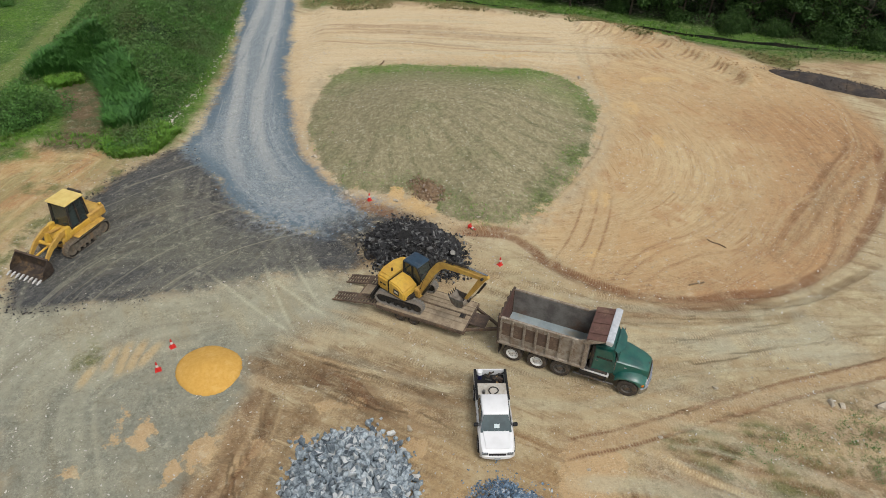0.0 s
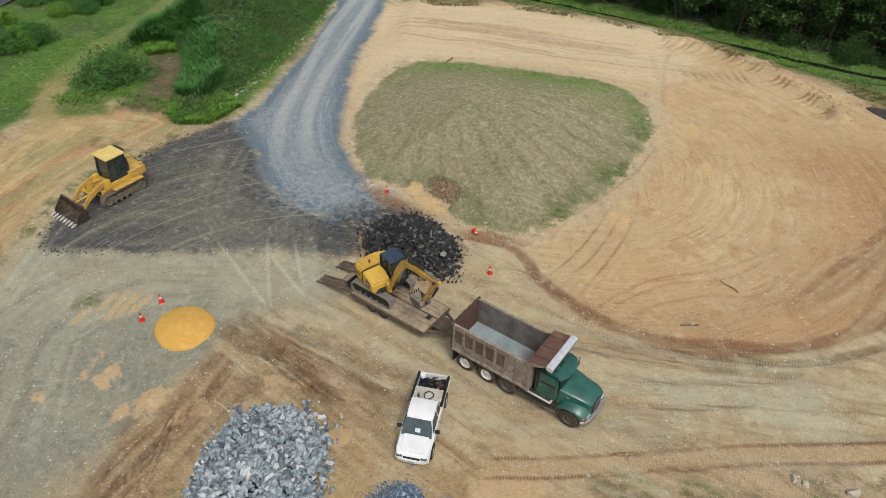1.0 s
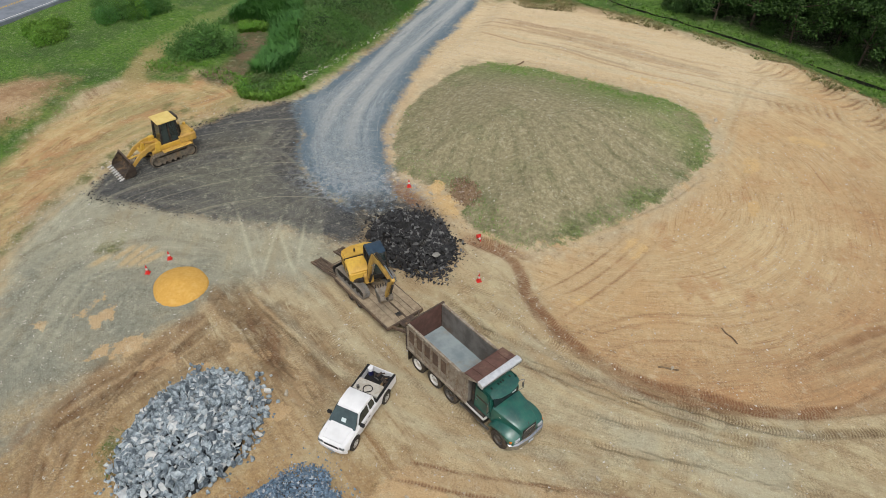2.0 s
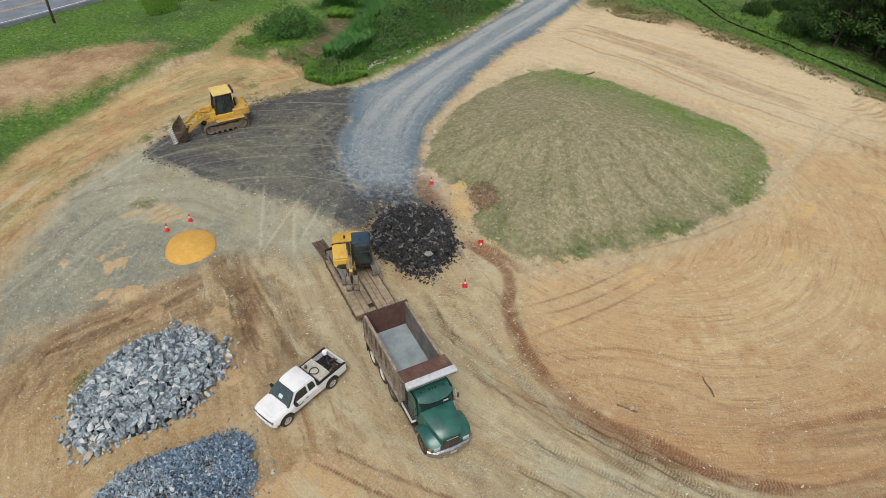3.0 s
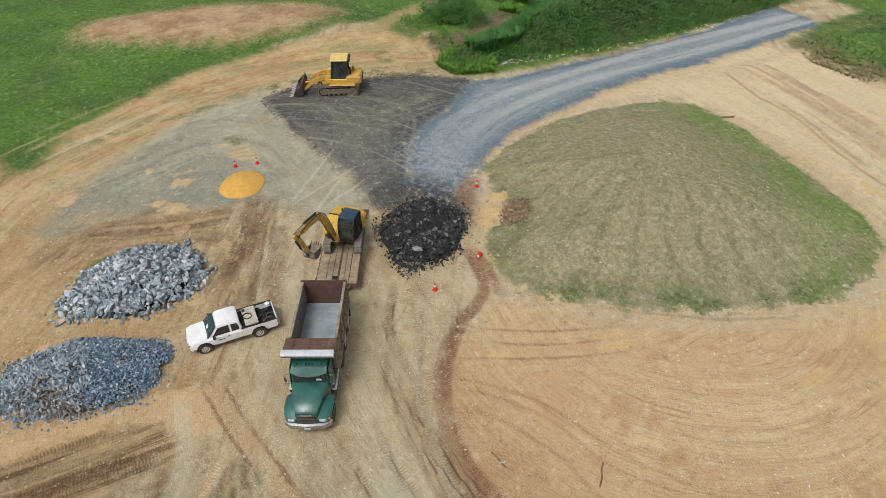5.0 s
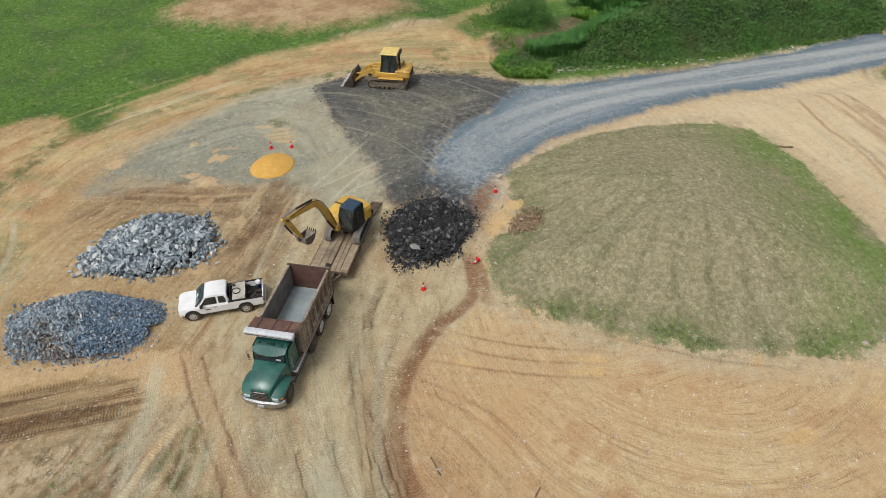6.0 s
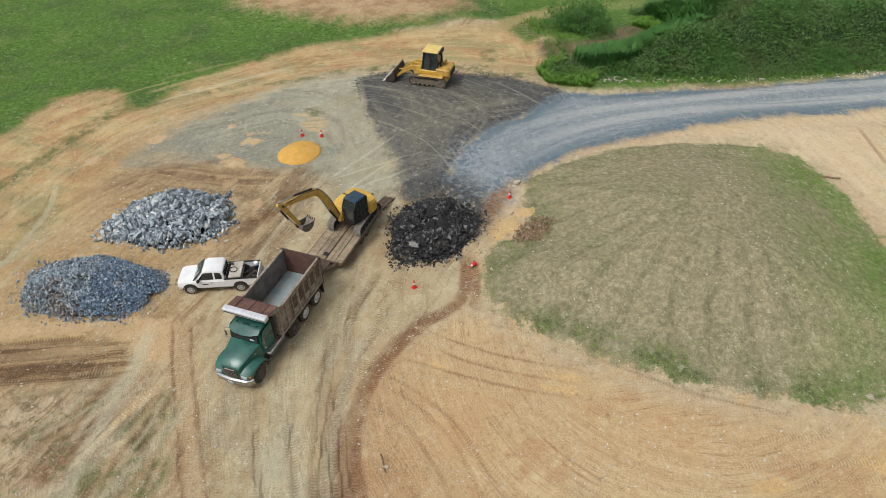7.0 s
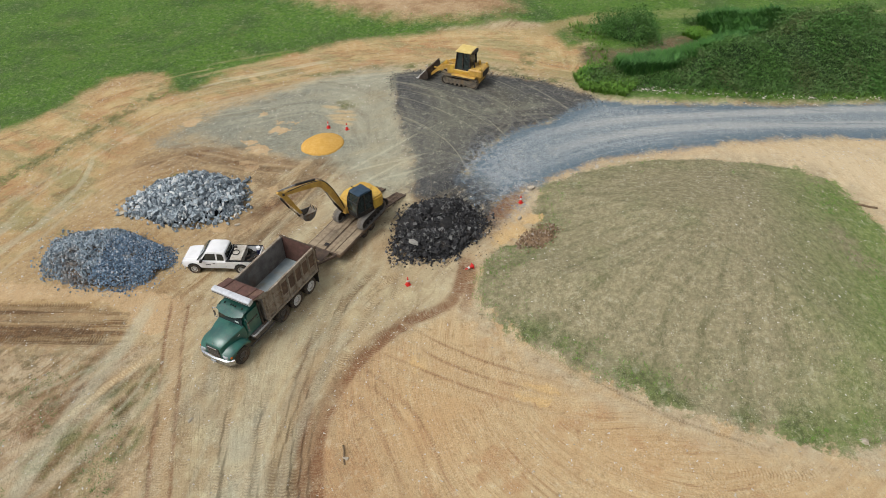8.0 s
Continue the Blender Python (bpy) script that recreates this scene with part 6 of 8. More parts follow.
# ---- excavator on the trailer ----
def excavator(m, swing):
    t = thing("mini_excavator", m, "yellow compact excavator with folded boom standing on the trailer deck", "excavator")
    mud_rubber = speckled("muddy_rubber_track", lin(142, 138, 130), lin(108, 104, 100), 4, 0.9, mark=lin(160, 146, 126))
    for s in (-1, 1):
        crawler(t, "track", -1.05, 1.05, 0.33, 0.33, 0.03, s * 0.92, 0.45, 0.17, mud_rubber, mud_rubber, 4, DARK)
    part("undercarriage", box(-0.6, 0.6, -0.75, 0.75, 0.35, 0.62, 0.05), YELLOW_WORN, t)
    part("slew_ring", rod((0, 0, 0.6), (0, 0, 0.8), 0.55, seg=24), DARK, t)
    blade = part("dozer_blade", prism([(-1.62, 0.1), (-1.72, 0.35), (-1.62, 0.6), (-1.55, 0.58), (-1.63, 0.35), (-1.53, 0.12)], -1.15, 1.15, 0.006), DARK, t, "dark steel rear blade")
    for s in (-1, 1):
        part("blade_arm", box(-1.6, -0.5, s * 0.45 - 0.06, s * 0.45 + 0.06, 0.3, 0.42, 0.01), DARK, blade)
    house = new("house")
    house.parent, house.matrix_basis = t, pose(0, 0, 0, 0, 0, swing)

    def up(outline, z0, z1, bevel, name, mat, label="", parent=house):
        bm = bmesh.new()
        k = len(outline)
        a = [bm.verts.new((x, y, z0)) for x, y in outline]
        b = [bm.verts.new((x, y, z1)) for x, y in outline]
        bm.faces.new(a[::-1]), bm.faces.new(b)
        for i in range(k):
            bm.faces.new((a[i], a[(i + 1) % k], b[(i + 1) % k], b[i]))
        bmesh.ops.bevel(bm, geom=list(bm.edges), offset=bevel, segments=3, affect="EDGES", clamp_overlap=True)
        return part(name, bm, mat, parent, label)

    tail = [(-0.33, 1.08), (-1.12, 1.08), (-1.3, 0.9), (-1.36, 0.4), (-1.36, -0.4), (-1.3, -0.9), (-1.12, -1.08), (-0.33, -1.08)]
    up([(0.75, -1.0), (0.95, -0.6), (0.95, 0.95), (0.3, 1.05), (-1.1, 1.02), (-1.3, 0.5), (-1.3, -0.5), (-1.1, -1.02)], 0.7, 0.98, 0.05, "deck_plate", DARK)
    up(tail, 0.74, 1.62, 0.1, "counterweight", YELLOW, "squared yellow engine cover")
    part("side_cover", prism([(-0.36, 0.76), (-0.36, 1.63), (0.25, 1.6), (0.72, 1.3), (0.82, 0.78)], -1.09, 0.04, 0.07), YELLOW, house)
    up([(-1.16, -0.8), (-1.16, 0.1), (-0.42, 0.1), (-0.42, -0.8)], 1.6, 1.66, 0.03, "engine_hood", YELLOW)
    part("cover_seam", box(-0.372, -0.345, -1.1, 0.04, 0.8, 1.638, 0.004), DARK, house, "dark seam between covers")
    for k in range(2):
        part("lettering_bar", box(-0.98 + 0.24 * k, -0.8 + 0.24 * k, -1.088, -1.08, 1.14, 1.26, 0.002), DARK, house, "dark bar of lettering")
    part("side_badge", box(0.02, 0.42, -1.1, -1.088, 0.95, 1.3, 0.004), DARK, house, "black and white side badge")
    part("badge_mark", box(0.1, 0.34, -1.104, -1.099, 1.06, 1.2, 0.001), speckled("white_decal", lin(220, 218, 210), lin(200, 196, 188), 4, 0.6), house)
    part("exhaust", rod((-0.75, -0.35, 1.64), (-0.75, -0.35, 1.84), 0.05), DARK, house)
    # cab on the left side
    y0, y1 = 0.1, 1.04
    cabbox = [(-0.3, 1.0), (-0.3, 2.26), (-0.2, 2.34), (0.66, 2.34), (0.9, 1.82), (0.94, 1.0)]
    part("cab_glass", prism([(x * 0.985, z - 0.01) for x, z in cabbox], y0 + 0.03, y1 - 0.03, 0.02), CAB_GLASS, house, "dark cab glazing")
    part("cab_roof", prism([(-0.36, 2.27), (-0.3, 2.38), (-0.2, 2.41), (0.6, 2.41), (0.74, 2.36), (0.74, 2.3)], y0 - 0.02, y1 + 0.02, 0.05), speckled("slate_blue_roof", lin(58, 80, 98), lin(44, 62, 80), 3, 0.35, mark=lin(92, 104, 112)), house, "slate blue cab roof")
    for y in (y0, y1):
        for (xa, za), (xb, zb) in (((-0.3, 1.0), (-0.3, 2.3)), ((0.94, 1.0), (0.9, 1.82)), ((0.9, 1.82), (0.66, 2.32)), ((0.3, 1.0), (0.3, 2.3)), ((-0.3, 1.52), (0.3, 1.52))):
            part("cab_pillar", rod((xa, y, za), (xb, y, zb), 0.045, seg=6), DARK, house)
    for xa, za in ((0.94, 1.02), (0.9, 1.82), (0.67, 2.31)):
        part("cab_crossbar", rod((xa, y0, za), (xa, y1, za), 0.04, seg=6), DARK, house)
    part("cab_sill", box(-0.3, 0.97, y0 - 0.01, y1 + 0.01, 0.96, 1.08, 0.02), DARK, house)
    part("seat", box(-0.15, 0.25, 0.35, 0.8, 1.08, 1.5, 0.06), DARK, house)
    part("grab_rail", hose([(0.98, y1 + 0.03, 1.1), (1.02, y1 + 0.06, 1.4), (0.94, y1 + 0.04, 1.74)], 0.018, 6), DARK, house)
    # boom, stick and bucket in the plane through the swing post
    y = -0.12
    part("swing_post", prism([(0.85, 0.75), (0.85, 1.3), (1.2, 1.25), (1.25, 0.8)], y - 0.25, y + 0.25, 0.04), YELLOW_WORN, house)

    def beam(pts, widths, half, name, mat):
        p = [Vector((a, 0, b)) for a, b in pts]
        rings = []
        for i, v in enumerate(p):
            d = (p[min(i + 1, len(p) - 1)] - p[max(i - 1, 0)]).normalized()
            nrm = Vector((-d.z, 0, d.x)) * widths[i]
            rings.append([(v + nrm + Vector((0, y - half, 0))), (v + nrm + Vector((0, y + half, 0))), (v - nrm + Vector((0, y + half, 0))), (v - nrm + Vector((0, y - half, 0)))])
        bm = loft(rings)
        bmesh.ops.bevel(bm, geom=list(bm.edges), offset=0.015, segments=1, affect="EDGES", clamp_overlap=True)
        return part(name, bm, mat, house)

    beam([(1.08, 1.0), (1.36, 1.7), (1.95, 2.9), (2.42, 3.62), (2.75, 3.86), (3.3, 3.98), (5.1, 4.32)], [0.13, 0.17, 0.19, 0.2, 0.19, 0.16, 0.1], 0.11, "boom", YELLOW_WORN)
    beam([(5.42, 4.56), (5.14, 4.34), (4.72, 3.5), (4.16, 2.4)], [0.08, 0.16, 0.13, 0.08], 0.085, "stick", YELLOW_WORN)
    part("boom_cylinder", rod((1.25, y, 0.95), (1.8, y, 1.95), 0.07), DARK, house)
    part("boom_piston", rod((1.8, y, 1.95), (2.35, y, 3.2), 0.04), CHROME, house)
    part("stick_cylinder", rod((2.85, y, 4.18), (4.2, y, 4.48), 0.07), DARK, house)
    part("stick_piston", rod((4.2, y, 4.48), (5.38, y, 4.62), 0.04), CHROME, house)
    part("bucket_cylinder", rod((5.28, y, 4.08), (4.88, y, 3.25), 0.06), DARK, house)
    part("bucket_piston", rod((4.88, y, 3.25), (4.46, y, 2.56), 0.035), CHROME, house)
    part("bucket_link", hose([(4.46, y, 2.58), (4.34, y, 2.3), (4.16, y, 2.4)], 0.05, 6, smooth=1), DARK, house)
    part("hydraulic_hose", hose([(1.1, y + 0.15, 1.1), (1.6, y + 0.15, 2.6), (2.35, y + 0.15, 3.86), (3.4, y + 0.13, 4.24), (4.9, y + 0.13, 4.4)], 0.024), DARK, house)
    part("hydraulic_hose", hose([(1.1, y - 0.1, 1.1), (1.62, y - 0.1, 2.66), (2.4, y - 0.1, 3.92), (3.4, y - 0.1, 4.26)], 0.02), DARK, house)
    part("pivot_pin", rod((5.14, y - 0.19, 4.34), (5.14, y + 0.19, 4.34), 0.07), DARK, house)
    part("pivot_pin", rod((4.16, y - 0.18, 2.4), (4.16, y + 0.18, 2.4), 0.06), DARK, house)
    part("work_lamp", box(2.1, 2.21, y - 0.1, y + 0.1, 2.86, 2.98, 0.02), LAMP_CLEAR, house)
    # bucket curled under the stick, open to the sky
    pale_steel = speckled("scoured_pale_steel", lin(176, 166, 152), lin(138, 128, 114), 3, 0.55, 0.2, mark=lin(128, 104, 80))
    def hung(pts):
        return [(4.16 + 0.78 * x, 2.4 + 0.78 * z) for x, z in pts]
    shell = hung([(0.1, 0.12), (0.16, -0.22), (0.0, -0.55), (-0.42, -0.74), (-0.86, -0.58), (-1.12, -0.12)])
    rim = hung([(-1.07, -0.12), (-0.83, -0.52), (-0.42, -0.67), (-0.04, -0.5), (0.1, -0.2), (0.05, 0.1)])
    bucket = part("bucket", prism(shell + rim, y - 0.34, y + 0.34, 0), pale_steel, house, "worn pale grey digging bucket curled under the stick")
    for s in (-1, 1):
        part("bucket_side", prism(hung([(0.08, 0.1), (0.13, -0.22), (-0.02, -0.52), (-0.42, -0.71), (-0.85, -0.55), (-1.09, -0.12), (-0.5, -0.08)]), y + s * 0.33 - 0.015, y + s * 0.33 + 0.015, 0), STEEL, bucket)
    for k in range(5):
        part("bucket_tooth", prism(hung([(-1.13, -0.16), (-1.06, -0.14), (-1.2, 0.06)]), y - 0.28 + k * 0.14 - 0.025, y - 0.28 + k * 0.14 + 0.025, 0), DARK, bucket)
    return t


# ---- track loader ----
def track_loader(m):
    t = thing("track_loader", m, "yellow crawler loader with toothed bucket lowered on dark asphalt millings", "track loader")
    shoe = speckled("track_steel", lin(140, 130, 114), lin(102, 94, 82), 5, 0.75, 0.15, mark=lin(150, 124, 92))
    for s in (-1, 1):
        crawler(t, "track", -1.25, 1.25, 0.44, 0.42, 0.04, s * 0.92, 0.5, 0.2, DARK, shoe, 5, shoe)
        part("fender", box(-1.5, 0.7, s * 0.92 - 0.3, s * 0.92 + 0.3, 1.02, 1.1, 0.03), YELLOW_WORN, t)
    part("main_frame", box(-1.75, 1.35, -0.66, 0.66, 0.45, 1.2, 0.06), YELLOW_WORN, t)
    part("engine_cover", box(-2.05, -0.75, -0.86, 0.86, 1.05, 1.72, 0.1), YELLOW_WORN, t)
    part("rear_grille", box(-2.09, -2.04, -0.6, 0.6, 1.1, 1.6, 0.02), DARK, t)
    part("air_cleaner", rod((-1.3, -0.45, 1.7), (-1.3, -0.45, 2.1), 0.12, seg=14), YELLOW, t)
    part("exhaust", rod((-1.1, 0.3, 1.7), (-1.1, 0.3, 2.35), 0.07), DARK, t)
    for s in (-1, 1):
        part("rear_lamp", box(-1.95, -1.75, s * 0.7 - 0.09, s * 0.7 + 0.09, 1.72, 1.9, 0.03), YELLOW, t)
    part("cab_base", box(-0.8, 0.75, -0.8, 0.8, 1.1, 1.45, 0.04), YELLOW, t)
    part("cab_glass", prism([(-0.86, 1.45), (-0.8, 3.0), (0.3, 3.0), (0.5, 1.45)], -0.66, 0.66, 0.02), CAB_GLASS, t, "dark cab glazing")
    for s in (-1, 1):
        for (xa, za), (xb, zb) in (((-0.88, 1.4), (-0.82, 3.03)), ((0.54, 1.4), (0.32, 3.03)), ((-0.16, 1.4), (-0.2, 3.03))):
            part("cab_pillar", rod((xa, s * 0.69, za), (xb, s * 0.69, zb), 0.07, seg=6), DARK, t)
        part("cab_rail", rod((-0.86, s * 0.69, 1.5), (0.52, s * 0.69, 1.5), 0.05, seg=6), DARK, t)
    roof = part("cab_roof", box(-0.97, 0.5, -0.78, 0.78, 3.02, 3.15, 0.05), paint_mat("pale_yellow_roof", lin(240, 214, 130), lin(230, 200, 112), 0.5, lin(190, 160, 100), 0.25), t, "pale yellow cab roof")
    part("roof_rack", box(-1.15, -0.95, -0.5, 0.5, 2.85, 3.2, 0.05), DARK, t)
    part("seat", box(-0.4, 0.1, -0.3, 0.3, 1.45, 2.0, 0.06), DARK, t)
    part("front_cowl", prism([(0.7, 1.05), (0.72, 1.5), (1.2, 1.42), (1.45, 1.2), (1.45, 0.9)], -0.5, 0.5, 0.04), YELLOW, t)
    # lift arms, linkage and bucket
    for s in (-1, 1):
        part("lift_arm", loft([[(x, s * 0.62 - 0.07, z - h), (x, s * 0.62 + 0.07, z - h), (x, s * 0.62 + 0.07, z + h), (x, s * 0.62 - 0.07, z + h)] for x, z, h in ((0.75, 1.62, 0.12), (1.4, 1.5, 0.17), (2.2, 1.14, 0.18), (2.95, 0.48, 0.12))]), YELLOW_WORN, t)
        part("lift_cylinder", rod((0.9, s * 0.5, 0.8), (1.7, s * 0.5, 1.12), 0.07), DARK, t)
        part("lift_piston", rod((1.5, s * 0.5, 1.04), (1.9, s * 0.5, 1.16), 0.04), CHROME, t)
        part("arm_tower", prism([(0.55, 1.05), (0.6, 1.75), (0.95, 1.75), (1.2, 1.05)], s * 0.62 - 0.14, s * 0.62 + 0.14, 0.03), YELLOW, t)
    part("tilt_lever", prism([(1.55, 1.2), (1.6, 1.75), (1.75, 1.8), (1.95, 1.2), (1.9, 0.8)], -0.12, 0.12, 0.03), YELLOW, t)
    part("tilt_cylinder", rod((0.75, 0, 1.5), (1.65, 0, 1.7), 0.09), YELLOW_WORN, t)
    part("tilt_link", rod((1.85, 0, 0.95), (2.95, 0, 0.85), 0.07), YELLOW, t)
    part("cross_tube", rod((1.9, -0.62, 1.1), (1.9, 0.62, 1.1), 0.12, seg=14), YELLOW, t)
    muddy = speckled("scoured_bucket_steel", lin(92, 80, 70), lin(66, 58, 52), 3, 0.6, 0.3, mark=lin(150, 124, 90))
    prof = [(3.5, 0.12), (2.8, 0.1), (2.52, 0.28), (2.48, 0.7), (2.62, 1.12), (2.68, 1.1), (2.56, 0.7), (2.6, 0.34), (2.84, 0.17), (3.5, 0.16)]
    bucket = part("bucket", prism(prof, -1.26, 1.26, 0), muddy, t, "wide dark steel bucket with teeth")
    for s in (-1, 1):
        part("bucket_side", prism([(3.42, 0.13), (2.8, 0.12), (2.52, 0.3), (2.5, 0.7), (2.64, 1.1), (2.9, 0.85), (3.3, 0.45)], s * 1.25 - 0.02, s * 1.25 + 0.02, 0), muddy, bucket)
    bucket.location.x = 0.45
    part("bucket_lip", box(2.58, 2.7, -1.27, 1.27, 1.08, 1.16, 0.01), RUST, bucket)
    for k in range(8):
        y = -1.16 + k * 2.32 / 7
        part("bucket_tooth", prism([(3.4, 0.09), (3.4, 0.22), (3.55, 0.2), (3.78, 0.1)], y - 0.06, y + 0.06, 0.006), ALLOY, bucket, "bright worn tooth")
    return t


pickup_truck(pose(4.68, 20.62, ground_z(4.7, 20.6) + 0.0, 0, 0, -93.4))
dump_truck(pose(6.06, 26.1, 0.0, 0, 0, -27.5) @ Matrix.Scale(1.035, 4))
flatbed_trailer(pose(4.3, 27.25, 0.0, 0, 0, -27.5) @ Matrix.Scale(1.03, 4))
excavator(pose(0.66, 29.3, 0.888, 0, 0, -27.5) @ Matrix.Scale(1.08, 4), -17)
track_loader(pose(-21.45, 37.25, ground_z(-21.45, 37.25) + 0.03, 0, 0, -116) @ Matrix.Scale(1.08, 4))

# ---- heaps of stone, sand and rubble ----
def stone_mesh(name, seed, flat=1.0, mat=None, points=13):
    """An angular broken stone of unit size."""
    rng = np.random.default_rng(seed)
    bm = bmesh.new()
    for v in rng.normal(size=(points, 3)):
        v = v / np.linalg.norm(v) * rng.uniform(0.42, 0.56) * np.array((1.15, 0.85, flat))
        bm.verts.new(v)
    hull = bmesh.ops.convex_hull(bm, input=bm.verts)
    bmesh.ops.delete(bm, geom=[g for g in hull["geom_interior"] if isinstance(g, bmesh.types.BMVert)], context="VERTS")
    return mesh_of(name, bm, mat, 20)


def joined(name, shapes, placed, mat, parent=None, kind="stuff"):
    """Many small pieces in one mesh."""
    datas = []
    for me in shapes:
        co = np.empty(len(me.vertices) * 3)
        me.vertices.foreach_get("co", co)
        datas.append((co.reshape(-1, 3), [tuple(p.vertices) for p in me.polygons]))
    verts, faces, base = [], [], 0
    for k, m in placed:
        co, polys = datas[k % len(datas)]
        mm = np.array(m)
        verts.append(co @ mm[:3, :3].T + mm[:3, 3])
        faces += [tuple(i + base for i in p) for p in polys]
        base += len(co)
    me = bpy.data.meshes.new(name)
    me.from_pydata(np.vstack(verts), [], faces)
    me.materials.append(mat)
    ob = new(name, me)
    ob.parent = parent
    return tagged(ob, kind=kind)


def heap_height(cx, cy, rx, ry, turn, h, x, y, power=1.2, seed=3, rough=0.25, ragged=0.22):
    c, s = math.cos(radians(turn)), math.sin(radians(turn))
    u, v = ((x - cx) * c + (y - cy) * s) / rx, (-(x - cx) * s + (y - cy) * c) / ry
    d = np.sqrt(u * u + v * v)
    lump = 1 + rough * lumps(x, y, max(rx, ry) * 0.28, seed) * 2
    return h * np.clip(1 - d * (1 + ragged * lumps(x, y, max(rx, ry) * 0.5, seed + 1)), 0, 1) ** (1 / power) * lump, d


def heap(name, label, category, cx, cy, rx, ry, turn, h, core_mat, power=1.2, seed=3, rough=0.25, pitch=0.14, ragged=0.22, inner=0.9):
    """A heap's body, standing on the ground."""
    t = thing(name, Matrix.Translation((cx, cy, 0)), label, category)
    r = max(rx, ry) * 1.25
    ax = np.arange(-r, r + pitch, pitch)
    X, Y = np.meshgrid(ax + cx, ax + cy)
    hh, d = heap_height(cx, cy, rx * inner, ry * inner, turn, h, X, Y, power, seed, rough, ragged)
    hh = hh + (hh > 0.02) * min(0.1, 0.3 * ragged) * lumps(X, Y, 0.35, seed + 5)
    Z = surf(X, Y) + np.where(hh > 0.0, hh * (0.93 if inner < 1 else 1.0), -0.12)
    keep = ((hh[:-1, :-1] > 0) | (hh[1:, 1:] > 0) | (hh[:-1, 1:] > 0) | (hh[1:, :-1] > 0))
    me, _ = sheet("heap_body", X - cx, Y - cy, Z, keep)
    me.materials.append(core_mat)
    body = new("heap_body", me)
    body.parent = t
    return t


def strew(t, piece, shapes, mat, cx, cy, rx, ry, turn, h, count, sizes, singles, seed, power=1.2, rough=0.25, flat_tilt=180, spill=1.0, sink=0.25, where=None):
    """Stones over a heap: the largest as single pieces, the rest joined; where: the places that take them."""
    rng = np.random.default_rng(seed)
    c, s = math.cos(radians(turn)), math.sin(radians(turn))
    k = rng.permutation(count) + 0.5
    a, d = k * 2.39996 + rng.normal(0, 0.03, count), np.sqrt(k / count) * (1.0 + 0.1 * spill * rng.random(count) ** 2) + rng.normal(0, 0.008, count)
    d = np.where(rng.random(count) < 0.07 * spill, rng.uniform(0.95, 1.22, count), d)
    d = d * (1 + 0.07 * np.sin(3 * a + seed) + 0.05 * np.sin(5 * a + 2 * seed) + 0.03 * np.sin(11 * a + seed))
    u, v = d * np.cos(a) * rx, d * np.sin(a) * ry
    X, Y = cx + u * c - v * s, cy + u * s + v * c
    if where is not None:
        ok = where(X, Y)
        X, Y, d, count = X[ok], Y[ok], d[ok], int(ok.sum())
    hh, _ = heap_height(cx, cy, rx, ry, turn, h, X, Y, power, 3, rough)
    size = (sizes[0] + (sizes[1] - sizes[0]) * rng.random(count) ** 2.2) * np.where(d > 0.95, 0.75, 1.0)
    Z = hh + surf(X, Y) + size * (0.6 - sink) * rng.uniform(-0.2, 1.1, count)
    tilt = radians(flat_tilt)
    placed = []
    for x, y, z, q in sorted(zip(X, Y, Z, size), key=lambda p: -p[3]):
        turn_m = Euler((rng.uniform(-tilt, tilt), rng.uniform(-tilt, tilt), rng.uniform(0, 6.283))).to_matrix().to_4x4()
        placed.append((int(rng.integers(len(shapes))), Matrix.Translation((x - cx, y - cy, z)) @ turn_m @ Matrix.Diagonal((q * rng.uniform(0.85, 1.2), q * rng.uniform(0.8, 1.1), q * rng.uniform(0.7, 1.0), 1))))
    for k, m in placed[:singles]:
        o = new(piece, shapes[k])
        o.parent, o.matrix_basis = t, m
    if len(placed) > singles:
        joined("loose_" + piece, shapes, placed[singles:], mat, t)


ROCK = speckled("broken_grey_rock", lin(194, 206, 211), lin(106, 120, 130), 3.0, 0.7, 0, 0.02, vary=0.95)
FINE_ROCK = speckled("crushed_blue_stone", lin(146, 172, 194), lin(92, 116, 138), 5, 0.65, 0, 0.02, vary=0.85)
MIXED_ROCK = speckled("dirty_crushed_stone", lin(176, 192, 202), lin(122, 138, 148), 0.9, 0.85, 0, 0.02, vary=0.9, mark=lin(130, 104, 76))
# near-black, so the shade in gaps between rocks is painted into the heap's body
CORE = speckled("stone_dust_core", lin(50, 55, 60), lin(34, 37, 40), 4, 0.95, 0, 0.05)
BROWN_CORE = speckled("dirty_stone_core", lin(116, 100, 82), lin(90, 80, 70), 3, 0.95, 0, 0.05, mark=lin(146, 108, 72))
ASPHALT = speckled("broken_asphalt", lin(66, 66, 67), lin(42, 42, 44), 4, 0.85, 0, 0.02, vary=0.3, mark=lin(70, 63, 56))
ASPHALT_CORE = speckled("asphalt_crumbs", lin(50, 49, 48), lin(34, 34, 34), 5, 0.95, 0, 0.06, mark=lin(66, 60, 54))
SAND = speckled("orange_sand", lin(224, 177, 90), lin(212, 163, 78), 5, 0.95, 0, 0.008, mark=lin(228, 184, 104))

rocks = [stone_mesh("stone", 20 + k, 0.74, ROCK, 15 + k % 5) for k in range(14)]
chips = [stone_mesh("chip", 60 + k, 0.6, FINE_ROCK, 9) for k in range(8)]
slabs = [stone_mesh("slab", 90 + k, 0.24, ASPHALT, 12) for k in range(10)]
white_rock = speckled("white_quartz", lin(228, 228, 222), lin(200, 200, 196), 3, 0.8, 0, 0.01)

